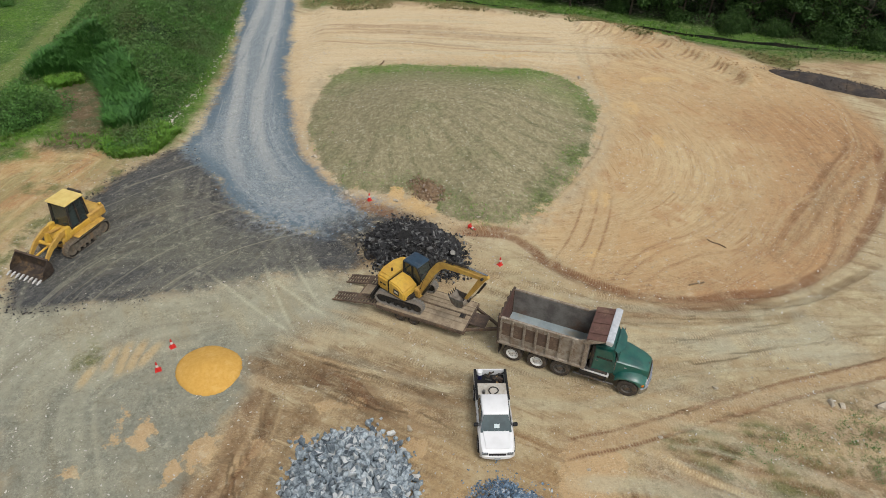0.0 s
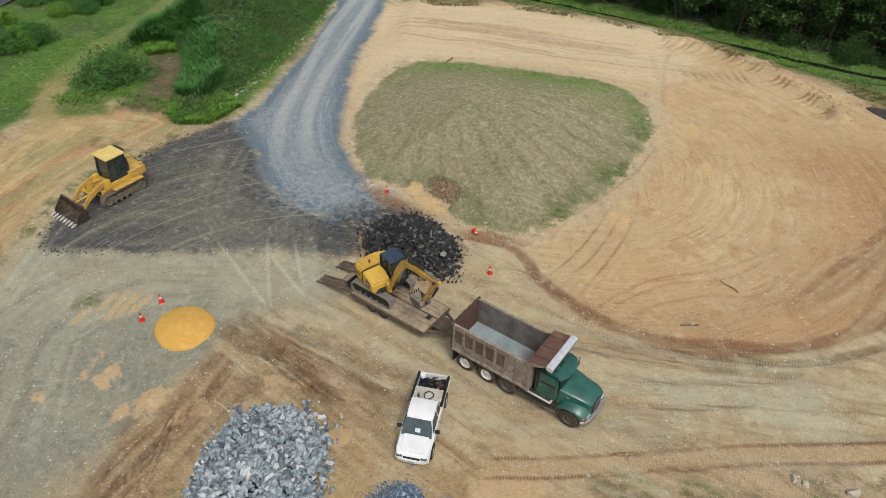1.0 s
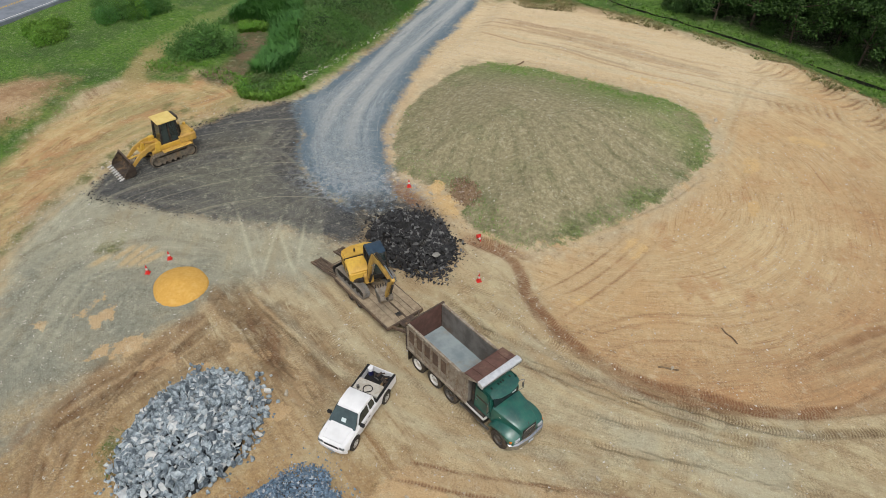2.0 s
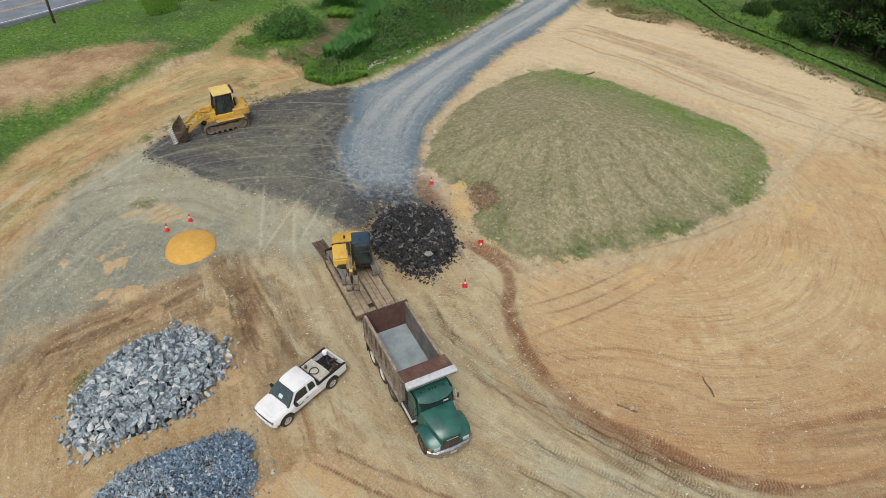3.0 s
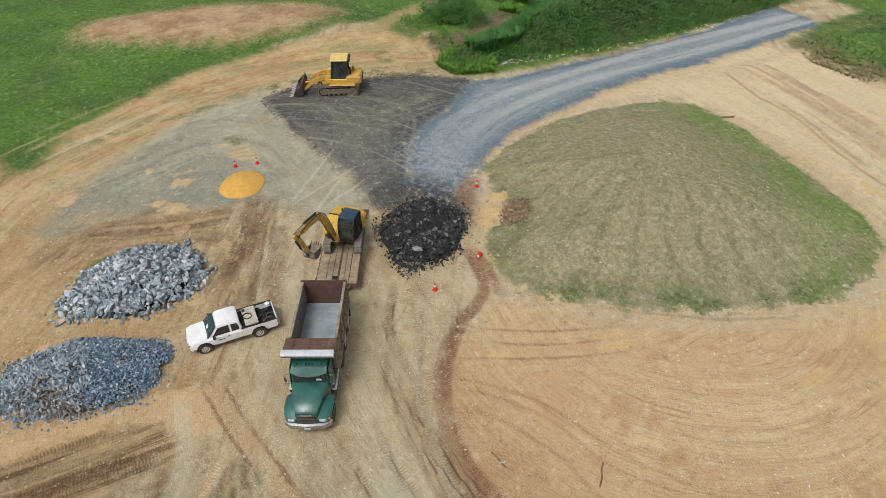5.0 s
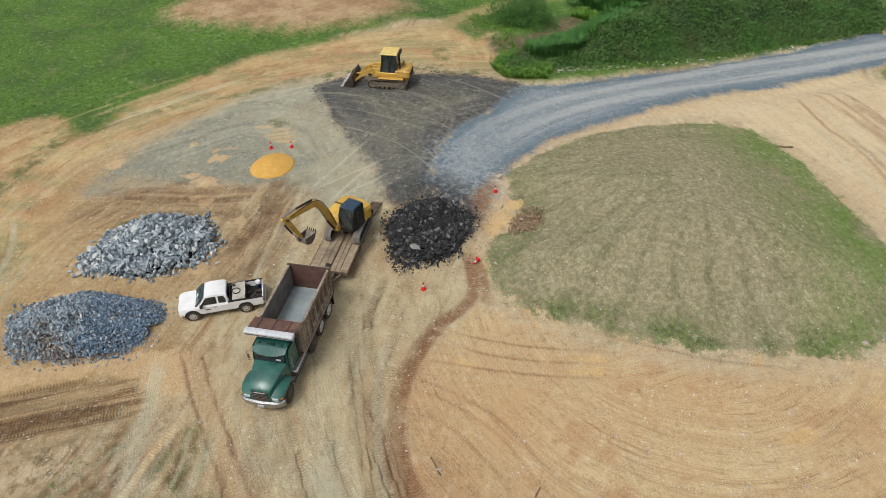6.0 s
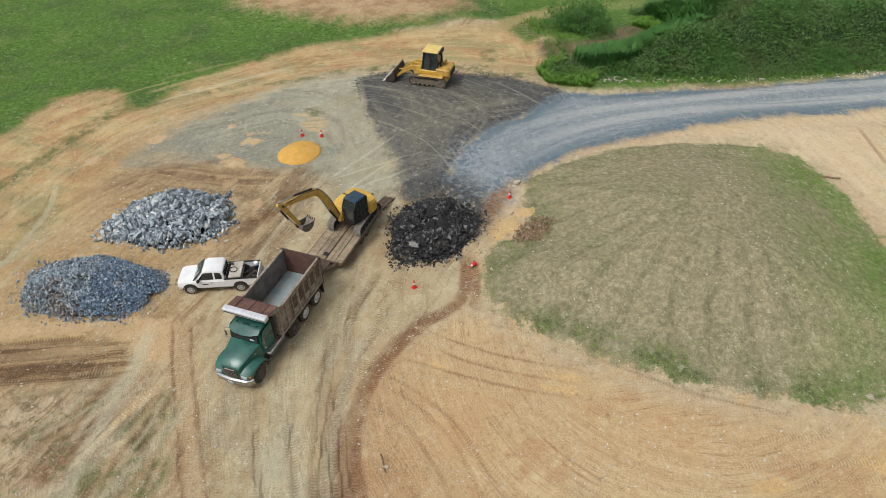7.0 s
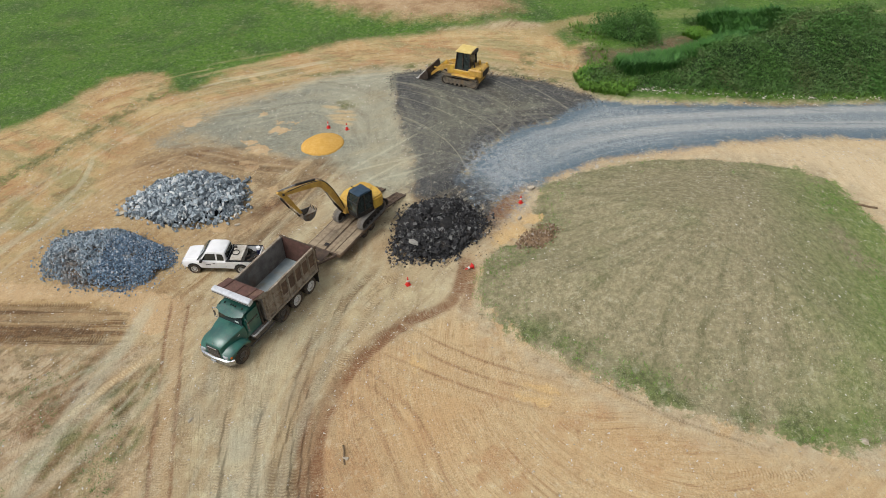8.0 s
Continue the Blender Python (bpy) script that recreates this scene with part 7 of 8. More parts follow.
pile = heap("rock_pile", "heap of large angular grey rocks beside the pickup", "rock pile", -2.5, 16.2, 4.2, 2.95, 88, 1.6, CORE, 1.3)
strew(pile, "rock", rocks, ROCK, -2.5, 16.2, 4.2, 2.95, 88, 1.6, 2150, (0.24, 0.7), 300, 11, 1.3, sink=0.12)
for x, y, sz in ((-2.9, 14.1, 0.62), (-5.2, 16.2, 0.5), (-0.5, 20.1, 0.45), (-0.9, 19.0, 0.5), (0.6, 17.6, 0.4), (-3.3, 18.4, 0.42)):
    hh = float(heap_height(-2.5, 16.2, 4.2, 2.95, 88, 1.6, np.array([x]), np.array([y]), 1.3)[0][0])
    o = part("white_rock", bmesh.new(), None, pile, "pale white rock")
    o.data = stone_mesh("white_rock", int(sz * 100), 0.8, white_rock)
    o.matrix_basis = Matrix.Translation((x + 2.5, y - 16.2, hh + sz * 0.35 + ground_z(x, y))) @ Matrix.Diagonal((sz, sz, sz, 1))

GRAVEL_HEAP = (4.05, 12.35, 4.75, 2.75, 74, 1.45)
gravel = heap("gravel_pile", "long heap of crushed stone, part dirty brown, part clean blue-grey", "gravel pile", *GRAVEL_HEAP, BROWN_CORE, 1.5, 3, 0.16)
dirty_chips = [stone_mesh("chip", 160 + k, 0.6, MIXED_ROCK, 9) for k in range(8)]
clean = lambda X, Y: Y - 13.2 + 2.6 * lumps(X, Y, 1.3, 71) + 3.4 * lumps(X, Y, 0.21, 72) + 0.25 * (X - 4) > 0
strew(gravel, "chip", dirty_chips, MIXED_ROCK, *GRAVEL_HEAP, 9000, (0.07, 0.36), 150, 13, 1.5, 0.16, spill=0.5, where=lambda X, Y: ~clean(X, Y))
strew(gravel, "clean_chip", chips, FINE_ROCK, *GRAVEL_HEAP, 15000, (0.07, 0.27), 140, 12, 1.5, 0.16, spill=0.5, where=clean)
tar = heap("asphalt_rubble_pile", "heap of broken black asphalt slabs and crumbs beside the trailer", "rubble pile", 1.35, 34.7, 3.5, 2.8, -36, 1.6, ASPHALT_CORE, 1.5, 3, 0.35)
strew(tar, "asphalt_slab", slabs, ASPHALT, 1.35, 34.7, 3.5, 2.8, -36, 1.6, 9500, (0.06, 0.44), 300, 14, 1.5, 0.35, 60, 1.2, 0.05)
o = part("pale_slab", bmesh.new(), None, tar, "pale grey flat slab")
o.data = stone_mesh("pale_slab", 5, 0.3, speckled("pale_asphalt", lin(160, 158, 150), lin(136, 134, 128), 4, 0.9))
o.matrix_basis = Matrix.Translation((2.5, -1.5, 0.95)) @ Euler((0.3, 0.3, 1)).to_matrix().to_4x4() @ Matrix.Diagonal((0.75, 0.55, 0.6, 1))

sand = heap("sand_pile", "smooth round heap of orange sand on grey dirt", "sand pile", -10.4, 25.05, 1.88, 1.7, 133, 0.62, SAND, 1.6, 3, 0.04, 0.07, 0.06, 1.0)


CLOD = speckled("brown_clods", lin(166, 140, 110), lin(132, 108, 84), 4, 0.95, 0, 0.03, vary=0.4)
clods = [stone_mesh("clod", 500 + k, 0.7, CLOD, 12) for k in range(6)]
spoil = heap("spoil_heap", "low heap of brown clods at the edge of the grass mound", "spoil heap", 2.6, 41.6, 1.7, 1.0, -50, 0.2, CLOD, 1.3, 3, 0.5)
strew(spoil, "clod", clods, CLOD, 2.6, 41.6, 1.9, 1.1, -50, 0.2, 420, (0.06, 0.3), 80, 19, 1.3, 0.5)
BRUSH = speckled("dark_topsoil_clods", lin(84, 76, 70), lin(60, 54, 50), 4, 0.95, 0, 0.03, vary=0.35)
BRUSH_CORE = speckled("dark_topsoil", lin(80, 74, 70), lin(58, 54, 52), 1.2, 0.95, 0, 0.06, mark=lin(104, 88, 72))
lumps_of_soil = [stone_mesh("clod", 400 + k, 0.6, BRUSH, 9) for k in range(6)]
windrow = heap("soil_windrow", "long low windrow of dark stripped topsoil beside bare soil", "soil heap", 44.8, 58.4, 7.8, 2.0, -33, 0.6, BRUSH_CORE, 1.6, 3, 0.35, 0.2, 0.3)
strew(windrow, "clod", lumps_of_soil, BRUSH, 44.8, 58.4, 7.6, 1.9, -33, 0.6, 700, (0.06, 0.22), 100, 18, 1.6, 0.35, 60, 0.2)


# ---- traffic cones ----
CONE_RED = speckled("cone_red", lin(232, 58, 48), lin(214, 44, 40), 6, 0.5)
CONE_WHITE = speckled("cone_white", lin(236, 232, 226), lin(214, 210, 204), 6, 0.5)


def traffic_cone(label):
    t = thing("traffic_cone", Matrix(), label, "traffic cone", "red cones on the site")
    part("base", box(-0.2, 0.2, -0.2, 0.2, 0, 0.04, 0.015), CONE_RED, t)
    up90 = Matrix.Rotation(radians(90), 4, "X")
    part("cone_body", turned([(0.15, 0.03), (0.105, 0.32), (0.1, 0.33)], 18, m=up90), CONE_RED, t)
    part("collar", turned([(0.102, 0.33), (0.07, 0.52)], 18, m=up90), CONE_WHITE, t, "white band")
    part("tip", turned([(0.07, 0.52), (0.035, 0.74), (0.02, 0.75), (0.001, 0.75)], 18, m=up90), CONE_RED, t)
    return t


first = traffic_cone("red traffic cone with white band standing by the sand pile")
first.matrix_world = pose(-13.15, 25.2, ground_z(-13.15, 25.2), 0, 0, 20) @ Matrix.Scale(0.85, 4)
for x, y, rx, label in ((-12.75, 26.85, 0, ""), (-1.7, 40.85, 0, "red traffic cone standing at the edge of the grass mound"), (6.9, 32.85, 0, "red traffic cone standing on bare dirt"), (5.35, 37.05, 90, "red traffic cone lying on its side beside a track mark")):
    c = copy_thing(first, pose(x, y, ground_z(x, y) + (0.18 if rx else 0), rx, 0, 35))
    tagged(c, label)


# ---- loose stones, logs and sticks ----
def single(name, me, x, y, size, seed, label, category, sink=0.3, group=""):
    rng = random.Random(seed)
    o = new(name, me)
    o.matrix_world = Matrix.Translation((x, y, ground_z(x, y) + size * (0.4 - sink))) @ Euler((0, 0, rng.uniform(0, 6))).to_matrix().to_4x4() @ Matrix.Diagonal((size, size * 0.8, size * 0.7, 1))
    return tagged(o, label, category, group)


PALE_ROCK = speckled("pale_tan_rock", lin(206, 196, 176), lin(178, 166, 146), 3, 0.9, 0, 0.02)
pale = [stone_mesh("boulder", 200 + k, 0.8, PALE_ROCK) for k in range(5)]
for k, (x, y, sz) in enumerate(((-3.45, 41.8, 0.75), (-3.0, 41.5, 0.45), (0.25, 40.6, 0.5), (22.8, 20.4, 0.55), (23.3, 20.2, 0.5), (25.4, 20.0, 0.8), (19.4, 30.2, 0.35), (-1.1, 11.7, 0.75), (-6.9, 48.6, 0.4), (-6.2, 47.3, 0.5), (6.1, 38.0, 0.35), (17.0, 21.8, 0.35), (13.0, 19.0, 0.3), (19.2, 61.2, 0.6), (18.9, 56.0, 0.5), (-25.0, 33.6, 0.5), (0.4, 20.4, 0.45), (8.9, 17.4, 0.25))):
    single("boulder", pale[k % 5], x, y, sz, k, "pale weathered rock half sunk in the dirt", "rock", group="loose pale rocks")
BARK = speckled("grey_bark", lin(150, 128, 100), lin(112, 92, 72), 4, 0.95)
for x, y, a, ln, r in ((22.2, 34.1, 135, 1.35, 0.045), (19.2, 30.1, 10, 1.1, 0.05), (-0.6, 65.6, 70, 1.6, 0.08)):
    z = ground_z(x, y) + r * 0.7
    d = Vector((math.cos(radians(a)), math.sin(radians(a)), 0)) * ln / 2
    log = mesh_of("log", hose([(-d.x, -d.y, 0), (-d.x * 0.3, -d.y * 0.2, 0.03), (d.x * 0.4, d.y * 0.3, 0.0), (d.x, d.y, 0.02)], r), BARK)
    o = tagged(new("log", log), "weathered grey branch lying on bare soil", "log", "loose branches")
    o.location = (x, y, z)

# small stones and crumbs spread over the yard
rng = random.Random(77)
pebbles = [stone_mesh("pebble", 300 + k, 0.7, None, 8) for k in range(6)]


def scatter(name, label, mat, count, region, sizes, seed, shapes=pebbles):
    """Pebbles where region(x, y) allows them."""
    rng = np.random.default_rng(seed)
    x0, x1, y0, y1, ok = region
    X, Y = rng.uniform(x0, x1, count * 4), rng.uniform(y0, y1, count * 4)
    w = ok(X, Y) > rng.random(count * 4)
    X, Y = X[w][:count], Y[w][:count]
    Z = surf(X, Y)
    placed = []
    for x, y, z in zip(X, Y, Z):
        s = sizes[0] + (sizes[1] - sizes[0]) * rng.random() ** 3
        placed.append((int(rng.integers(len(shapes))), Matrix.Translation((x, y, z + s * 0.15)) @ Euler((rng.uniform(-0.4, 0.4), rng.uniform(-0.4, 0.4), rng.uniform(0, 6))).to_matrix().to_4x4() @ Matrix.Diagonal((s, s * 0.8, s * 0.6, 1))))
    ob = joined(name, shapes, placed, mat)
    return tagged(ob, label, "stones", kind="stuff")


def in_yard(X, Y):
    soft = 0.35 + 0.9 * (lumps(X, Y, 5, 21) + lumps(X, Y, 1.5, 22))
    return np.clip(soft, 0.02, 1) * (inside(MEADOW_WEST, X, Y, False) < -0.3) * (inside(VERGE, X, Y, False) < 0)


SOIL_CLOD = speckled("tan_soil_clods", earth(206, 164, 116), earth(176, 130, 88), 3, 0.95, vary=0.3)
PEBBLE = speckled("pale_pebbles", lin(230, 224, 212), lin(190, 180, 164), 3, 0.9, vary=0.5)
scatter("pebbles", "scattered pale pebbles over packed dirt", PEBBLE, 18000, (-26, 42, 2, 82, in_yard), (0.035, 0.19), 31)
scatter("asphalt_crumbs", "black asphalt crumbs round the rubble and pad", ASPHALT, 3000, (-25, 8, 27, 50, lambda X, Y: np.maximum(1 - np.abs(np.hypot((X - 1) / 5.6, (Y - 35) / 5.0) - 0.75) * 3.5, 0.9 * (np.abs(inside(TAR, X, Y) - 0.1) < 0.9) * (X < -14) + 0.12 * (inside(TAR, X, Y) > 0))), (0.03, 0.17), 32)
scatter("pad_edge_rubble", "black asphalt lumps pushed up along the pad's edge", ASPHALT, 1700, (-26, -15, 29, 51, lambda X, Y: np.clip(1.3 - np.abs(inside(TAR, X, Y) - 0.2) * 1.5, 0, 1) * (Y > 30 + 0.0 * X) * ((X < -18.5) | (Y > 44))), (0.05, 0.27), 35)
scatter("road_stone", "loose blue-grey stone at the foot of the haul road", FINE_ROCK, 3500, (-18, 0, 33, 90, lambda X, Y: np.maximum(0.9 * (1 - np.hypot((X + 4.6) / 6, (Y - 38.6) / 4)), 0.35 * (inside(GRAVEL, X, Y) > -0.5))), (0.05, 0.22), 33)
VERGE_LINE = rounded([(-19.5, 52.8), (-18.7, 57), (-18.1, 61), (-17.7, 68), (-17.6, 80), (-18, 90)], False)
scatter("bank_clods", "lumps of tan soil along the pushed-up bank", SOIL_CLOD, 1500, (22, 40, 57, 78, lambda X, Y: np.clip(1.2 - along(BANK_LINE, X, Y)[0] * 0.8, 0, 1)), (0.05, 0.34), 36)
scatter("verge_stones", "row of whitish stones along the haul road's grassy edge", PEBBLE, 1700, (-21, -16, 52, 90, lambda X, Y: np.clip(1.15 - along(VERGE_LINE, X, Y)[0] * 1.5, 0, 1) * np.where(Y < 60, 1.0, 0.3)), (0.08, 0.4), 34)

# ---- vegetation ----
def leaf_mat(name, a, b, c):
    n = Nodes(name)
    isle = n.tree.nodes.new("ShaderNodeNewGeometry").outputs["Random Per Island"]
    col = n.mix(n.span(isle, 0.0, 1.0), a, b)
    col = n.mix(n.span(n.noise(0.28, 5, 0.6), 0.4, 0.66), col, c)
    n.bsdf.inputs["Subsurface Weight"].default_value = 0.0
    return n.done(col, 0.65, spec=0.25)


def blades(centres, sizes, count, spread, lean, width, rng):
    """Tufts: narrow leaves that rise and lean out from each centre."""
    k = len(centres)
    C = np.repeat(centres, count, 0)
    S = np.repeat(sizes, count) * rng.uniform(0.6, 1.15, k * count)
    a = rng.uniform(0, 2 * np.pi, k * count)
    out = np.stack([np.cos(a), np.sin(a), np.zeros_like(a)], -1)
    side = np.stack([-np.sin(a), np.cos(a), np.zeros_like(a)], -1)
    base = C + out * (rng.random((k * count, 1)) * spread)
    up = np.array((0, 0, 1.0))
    mid = base + up * (S * 0.6)[:, None] + out * (S * lean * 0.3)[:, None]
    tip = base + up * (S * (1 - 0.35 * lean))[:, None] + out * (S * lean)[:, None]
    w = side * (S * width)[:, None]
    verts = np.stack([base - w * 0.7, base + w * 0.7, mid + w, mid - w, tip], 1).reshape(-1, 3)
    i = np.arange(k * count) * 5
    quads = np.stack([i, i + 1, i + 2, i + 3], -1)
    tris = np.stack([i + 3, i + 2, i + 4], -1)
    return verts, quads, tris


def leaves(centres, sizes, rng):
    """Leaf-shaped faces, one for each centre, tilted at random."""
    k = len(centres)
    n = rng.normal(size=(k, 3)) + np.array((0, 0, 0.7))
    n /= np.linalg.norm(n, axis=1)[:, None]
    u = np.cross(n, rng.normal(size=(k, 3)))
    u /= np.linalg.norm(u, axis=1)[:, None]
    v = np.cross(n, u)
    u, v = u * sizes[:, None], v * (sizes * 0.45)[:, None]
    verts = np.stack([centres - u, centres - v + n * 0.02, centres + u, centres + v + n * 0.02], 1).reshape(-1, 3)
    i = np.arange(k) * 4
    return verts, np.stack([i, i + 1, i + 2, i + 3], -1), np.zeros((0, 3), int)


def foliage(name, made, mat, parent=None, label="", category="", kind=""):
    verts, quads, tris = made
    me = bpy.data.meshes.new(name)
    me.vertices.add(len(verts))
    me.vertices.foreach_set("co", np.ascontiguousarray(verts, dtype=np.float32).ravel())
    loops = np.concatenate([quads.ravel(), tris.ravel()]).astype(np.int32)
    me.loops.add(len(loops))
    me.loops.foreach_set("vertex_index", loops)
    me.polygons.add(len(quads) + len(tris))
    starts = np.concatenate([np.arange(len(quads)) * 4, len(quads) * 4 + np.arange(len(tris)) * 3]).astype(np.int32)
    me.polygons.foreach_set("loop_start", starts)
    me.update(calc_edges=True)
    me.materials.append(mat)
    ob = new(name, me)
    ob.parent = parent
    return tagged(ob, label, category, kind=kind)


WEED = leaf_mat("weed_leaves", lin(70, 106, 48), lin(96, 138, 64), lin(82, 128, 56))
REED = leaf_mat("tall_grass", lin(58, 106, 50), lin(86, 136, 62), lin(72, 124, 48))
BRIGHT = leaf_mat("bright_grass", lin(88, 130, 42), lin(124, 162, 62), lin(100, 148, 46))
BROWN_SCRUB = leaf_mat("brown_scrub", lin(128, 120, 72), lin(150, 134, 90), lin(112, 120, 62))
OLIVE = leaf_mat("olive_grass", lin(66, 96, 36), lin(94, 124, 52), lin(74, 108, 40))
DRY = leaf_mat("dry_grass", lin(150, 142, 102), lin(118, 120, 74), lin(132, 130, 88))
TREE_LEAF = leaf_mat("tree_leaves", lin(40, 64, 26), lin(74, 104, 44), lin(54, 86, 34))
PALE_WEED = leaf_mat("pale_bramble_leaves", lin(84, 118, 62), lin(108, 140, 80), lin(98, 114, 66))
# dark green that paints the shade between leaves
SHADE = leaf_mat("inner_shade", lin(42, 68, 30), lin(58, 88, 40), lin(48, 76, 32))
TRUNK = speckled("tree_bark", lin(96, 84, 70), lin(64, 56, 48), 3, 0.95)


def spots(rng, plan, count, extra=None, smooth=True):
    """Random places inside an outline."""
    p = np.array(plan, float)
    lo, hi = p.min(0), p.max(0)
    X, Y = rng.uniform(lo[0], hi[0], count * 5), rng.uniform(lo[1], hi[1], count * 5)
    d = inside(plan, X, Y, smooth)
    ok = d > 0
    if extra is not None:
        ok &= extra(X, Y, d) > rng.random(len(X))
    return X[ok][:count], Y[ok][:count], d[ok][:count]


# thicket of weeds beside the haul road
rng = np.random.default_rng(5)


def thicket_top(X, Y, d):
    """How high the thicket's growth stands over the ground, in rounded humps."""
    humps = 0.62 + 1.3 * lumps(X, Y, 5.5, 41) + 0.9 * lumps(X, Y, 2.6, 42) + 0.4 * lumps(X, Y, 1.2, 43)
    return 2.3 * step(d, -0.2, 6.5) * np.clip(humps, 0.12, 1.4) + 0.25 * step(d, 0, 0.8)


X, Y, d = spots(rng, THICKET, 8200)
top = surf(X, Y) + thicket_top(X, Y, d)
pale_part = lumps(X, Y, 2.2, 44) + 0.25 * rng.normal(size=len(X)) > 0.08
for name, pick, mat, label in (("weed_thicket", ~pale_part, WEED, "dense dark green thicket of brambles and weeds beside the haul road"), ("bramble_tops", pale_part, PALE_WEED, "paler grey-green bramble tops in the thicket")):
    c = np.repeat(np.stack([X[pick], Y[pick], top[pick]], -1), 26, 0)
    c = c + rng.normal(size=c.shape) * np.array((0.36, 0.36, 0.2))
    foliage(name, leaves(c, rng.uniform(0.05, 0.16, len(c)), rng), mat, None, label, "thicket", "stuff")
# sheet just below the leaf tops, its dark colour standing in for shade
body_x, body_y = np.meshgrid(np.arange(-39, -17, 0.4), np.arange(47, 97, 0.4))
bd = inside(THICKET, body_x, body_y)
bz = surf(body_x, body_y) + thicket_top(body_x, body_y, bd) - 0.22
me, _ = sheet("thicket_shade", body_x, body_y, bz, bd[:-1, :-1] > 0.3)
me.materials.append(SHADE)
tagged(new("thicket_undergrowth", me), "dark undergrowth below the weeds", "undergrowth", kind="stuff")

REEDS = [(-21.6, 52), (-24, 52.6), (-25.4, 57), (-27.2, 60.8), (-30, 64.4), (-34.6, 63.6), (-35, 67), (-30, 70), (-26.4, 66), (-23.2, 60), (-21, 55)]
X, Y, d = spots(rng, REEDS, 2600)
base = np.stack([X, Y, surf(X, Y) + 0.85 * thicket_top(X, Y, inside(THICKET, X, Y))], -1)
foliage("tall_reeds", blades(base, rng.uniform(0.7, 1.5, len(X)), 13, 0.3, 0.5, 0.026, rng), REED, None, "tall green reed grass at the thicket's edge", "tall grass", "stuff")


def bush(x, y, r, h, seed, label, mat=WEED, blade=False):
    """A rounded leafy bush of many small clumps with gaps."""
    rng = np.random.default_rng(seed)
    t = thing("bush", Matrix.Translation((x, y, ground_z(x, y))), label, "bush", "bushes round the site")
    k = int(90 * r)
    a, el, rr = rng.uniform(0, 6.283, k), np.arccos(rng.random(k)), rng.uniform(0.7, 1.06, k)
    c = np.stack([r * rr * np.sin(el) * np.cos(a), r * rr * np.sin(el) * np.sin(a), h * rr * np.cos(el) + 0.1], -1)
    c[:, :2] *= (1 + 0.25 * np.sin(a * 3 + seed))[:, None]
    if blade:
        foliage("crown", blades(np.vstack([c * 0.86, c * 0.6]), rng.uniform(0.5, 0.9, 2 * k), 16, 0.25, 0.6, 0.05, rng), mat, t)
    else:
        c = np.vstack([c, c * rng.uniform(0.5, 0.85, (k, 1))])
        k = len(c)
        cc = np.repeat(c, 16, 0) + rng.normal(size=(k * 16, 3)) * 0.22
        foliage("crown", leaves(cc, rng.uniform(0.06, 0.15, len(cc)), rng), mat, t)
    # dark ball inside the leaves, coloured as the bush's inner shade
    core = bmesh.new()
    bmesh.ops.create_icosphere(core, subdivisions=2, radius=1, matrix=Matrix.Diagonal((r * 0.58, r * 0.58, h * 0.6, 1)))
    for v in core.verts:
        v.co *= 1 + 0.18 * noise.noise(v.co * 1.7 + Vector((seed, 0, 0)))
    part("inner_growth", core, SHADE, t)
    return t


bush(-32.2, 55.4, 3.7, 2.6, 7, "rounded dark green bush beside a bare dirt slope", WEED)
place = random.Random(3)
for k in range(34):
    y = place.uniform(50, 92)
    x = -44.5 - place.random() ** 1.4 * 9 - 0.06 * (y - 50)
    r = place.uniform(0.9, 2.3)
    bush(x, y, r, r * place.uniform(0.65, 0.9), 20 + k, "green roadside bush in rough meadow", (WEED, REED, BRIGHT)[k % 3])

# meadow tufts
def tufts(name, label, mat, plan, count, size, n, seed, extra=None, lean=0.6, width=0.05, smooth=False, spread=0.18):
    rng = np.random.default_rng(seed)
    X, Y, d = spots(rng, plan, count, extra, smooth)
    c = np.stack([X, Y, surf(X, Y)], -1)
    return foliage(name, blades(c, rng.uniform(size[0], size[1], len(X)), n, spread, lean, width, rng), mat, None, label, "grass", "stuff")


NEAR_MEADOW = MEADOW_WEST[:18] + [(-37, 50), (-38, 96), (-62, 96), (-60, 40), (-62, 10), (-50, -14), (-20, -14)]
not_bank = lambda X, Y, d: (inside(REDBANK, X, Y) < 0.3) * np.clip(0.6 + 1.4 * lumps(X, Y, 6, 61), 0, 1)
tufts("meadow_grass", "rough green meadow grass on the roadside bank", BRIGHT, NEAR_MEADOW, 9000, (0.06, 0.2), 7, 51, not_bank, 1.0, 0.09)
tufts("meadow_weeds", "darker weeds in the meadow", REED, NEAR_MEADOW, 450, (0.1, 0.26), 8, 52, not_bank, 0.9, 0.08)
tufts("verge_grass", "bright green grass along the haul road's edge", BRIGHT, [(-18, 50), (-24, 49.4), (-30, 50.5), (-34, 48.6), (-36, 51), (-30, 53), (-24, 51.5), (-19, 52), (-17.4, 60), (-17.2, 76), (-18.4, 92), (-20, 92), (-18.6, 74), (-18.8, 58)], 1700, (0.15, 0.45), 8, 53)
tufts("thicket_foot_grass", "tall bright grass at the foot of the thicket", BRIGHT, [(-24.1, 53.7), (-19.5, 53.4), (-17.9, 52.0), (-19.1, 48.2), (-22.0, 47.9), (-23.6, 49.2)], 900, (0.3, 0.75), 10, 70, None, 0.6, 0.05)
tufts("slope_head_grass", "bright grass above the bare dirt slope", BRIGHT, [(-34.3, 65.3), (-29.7, 65), (-29.4, 62.6), (-32.0, 61.1)], 420, (0.4, 0.8), 10, 71, None, 0.6, 0.05)
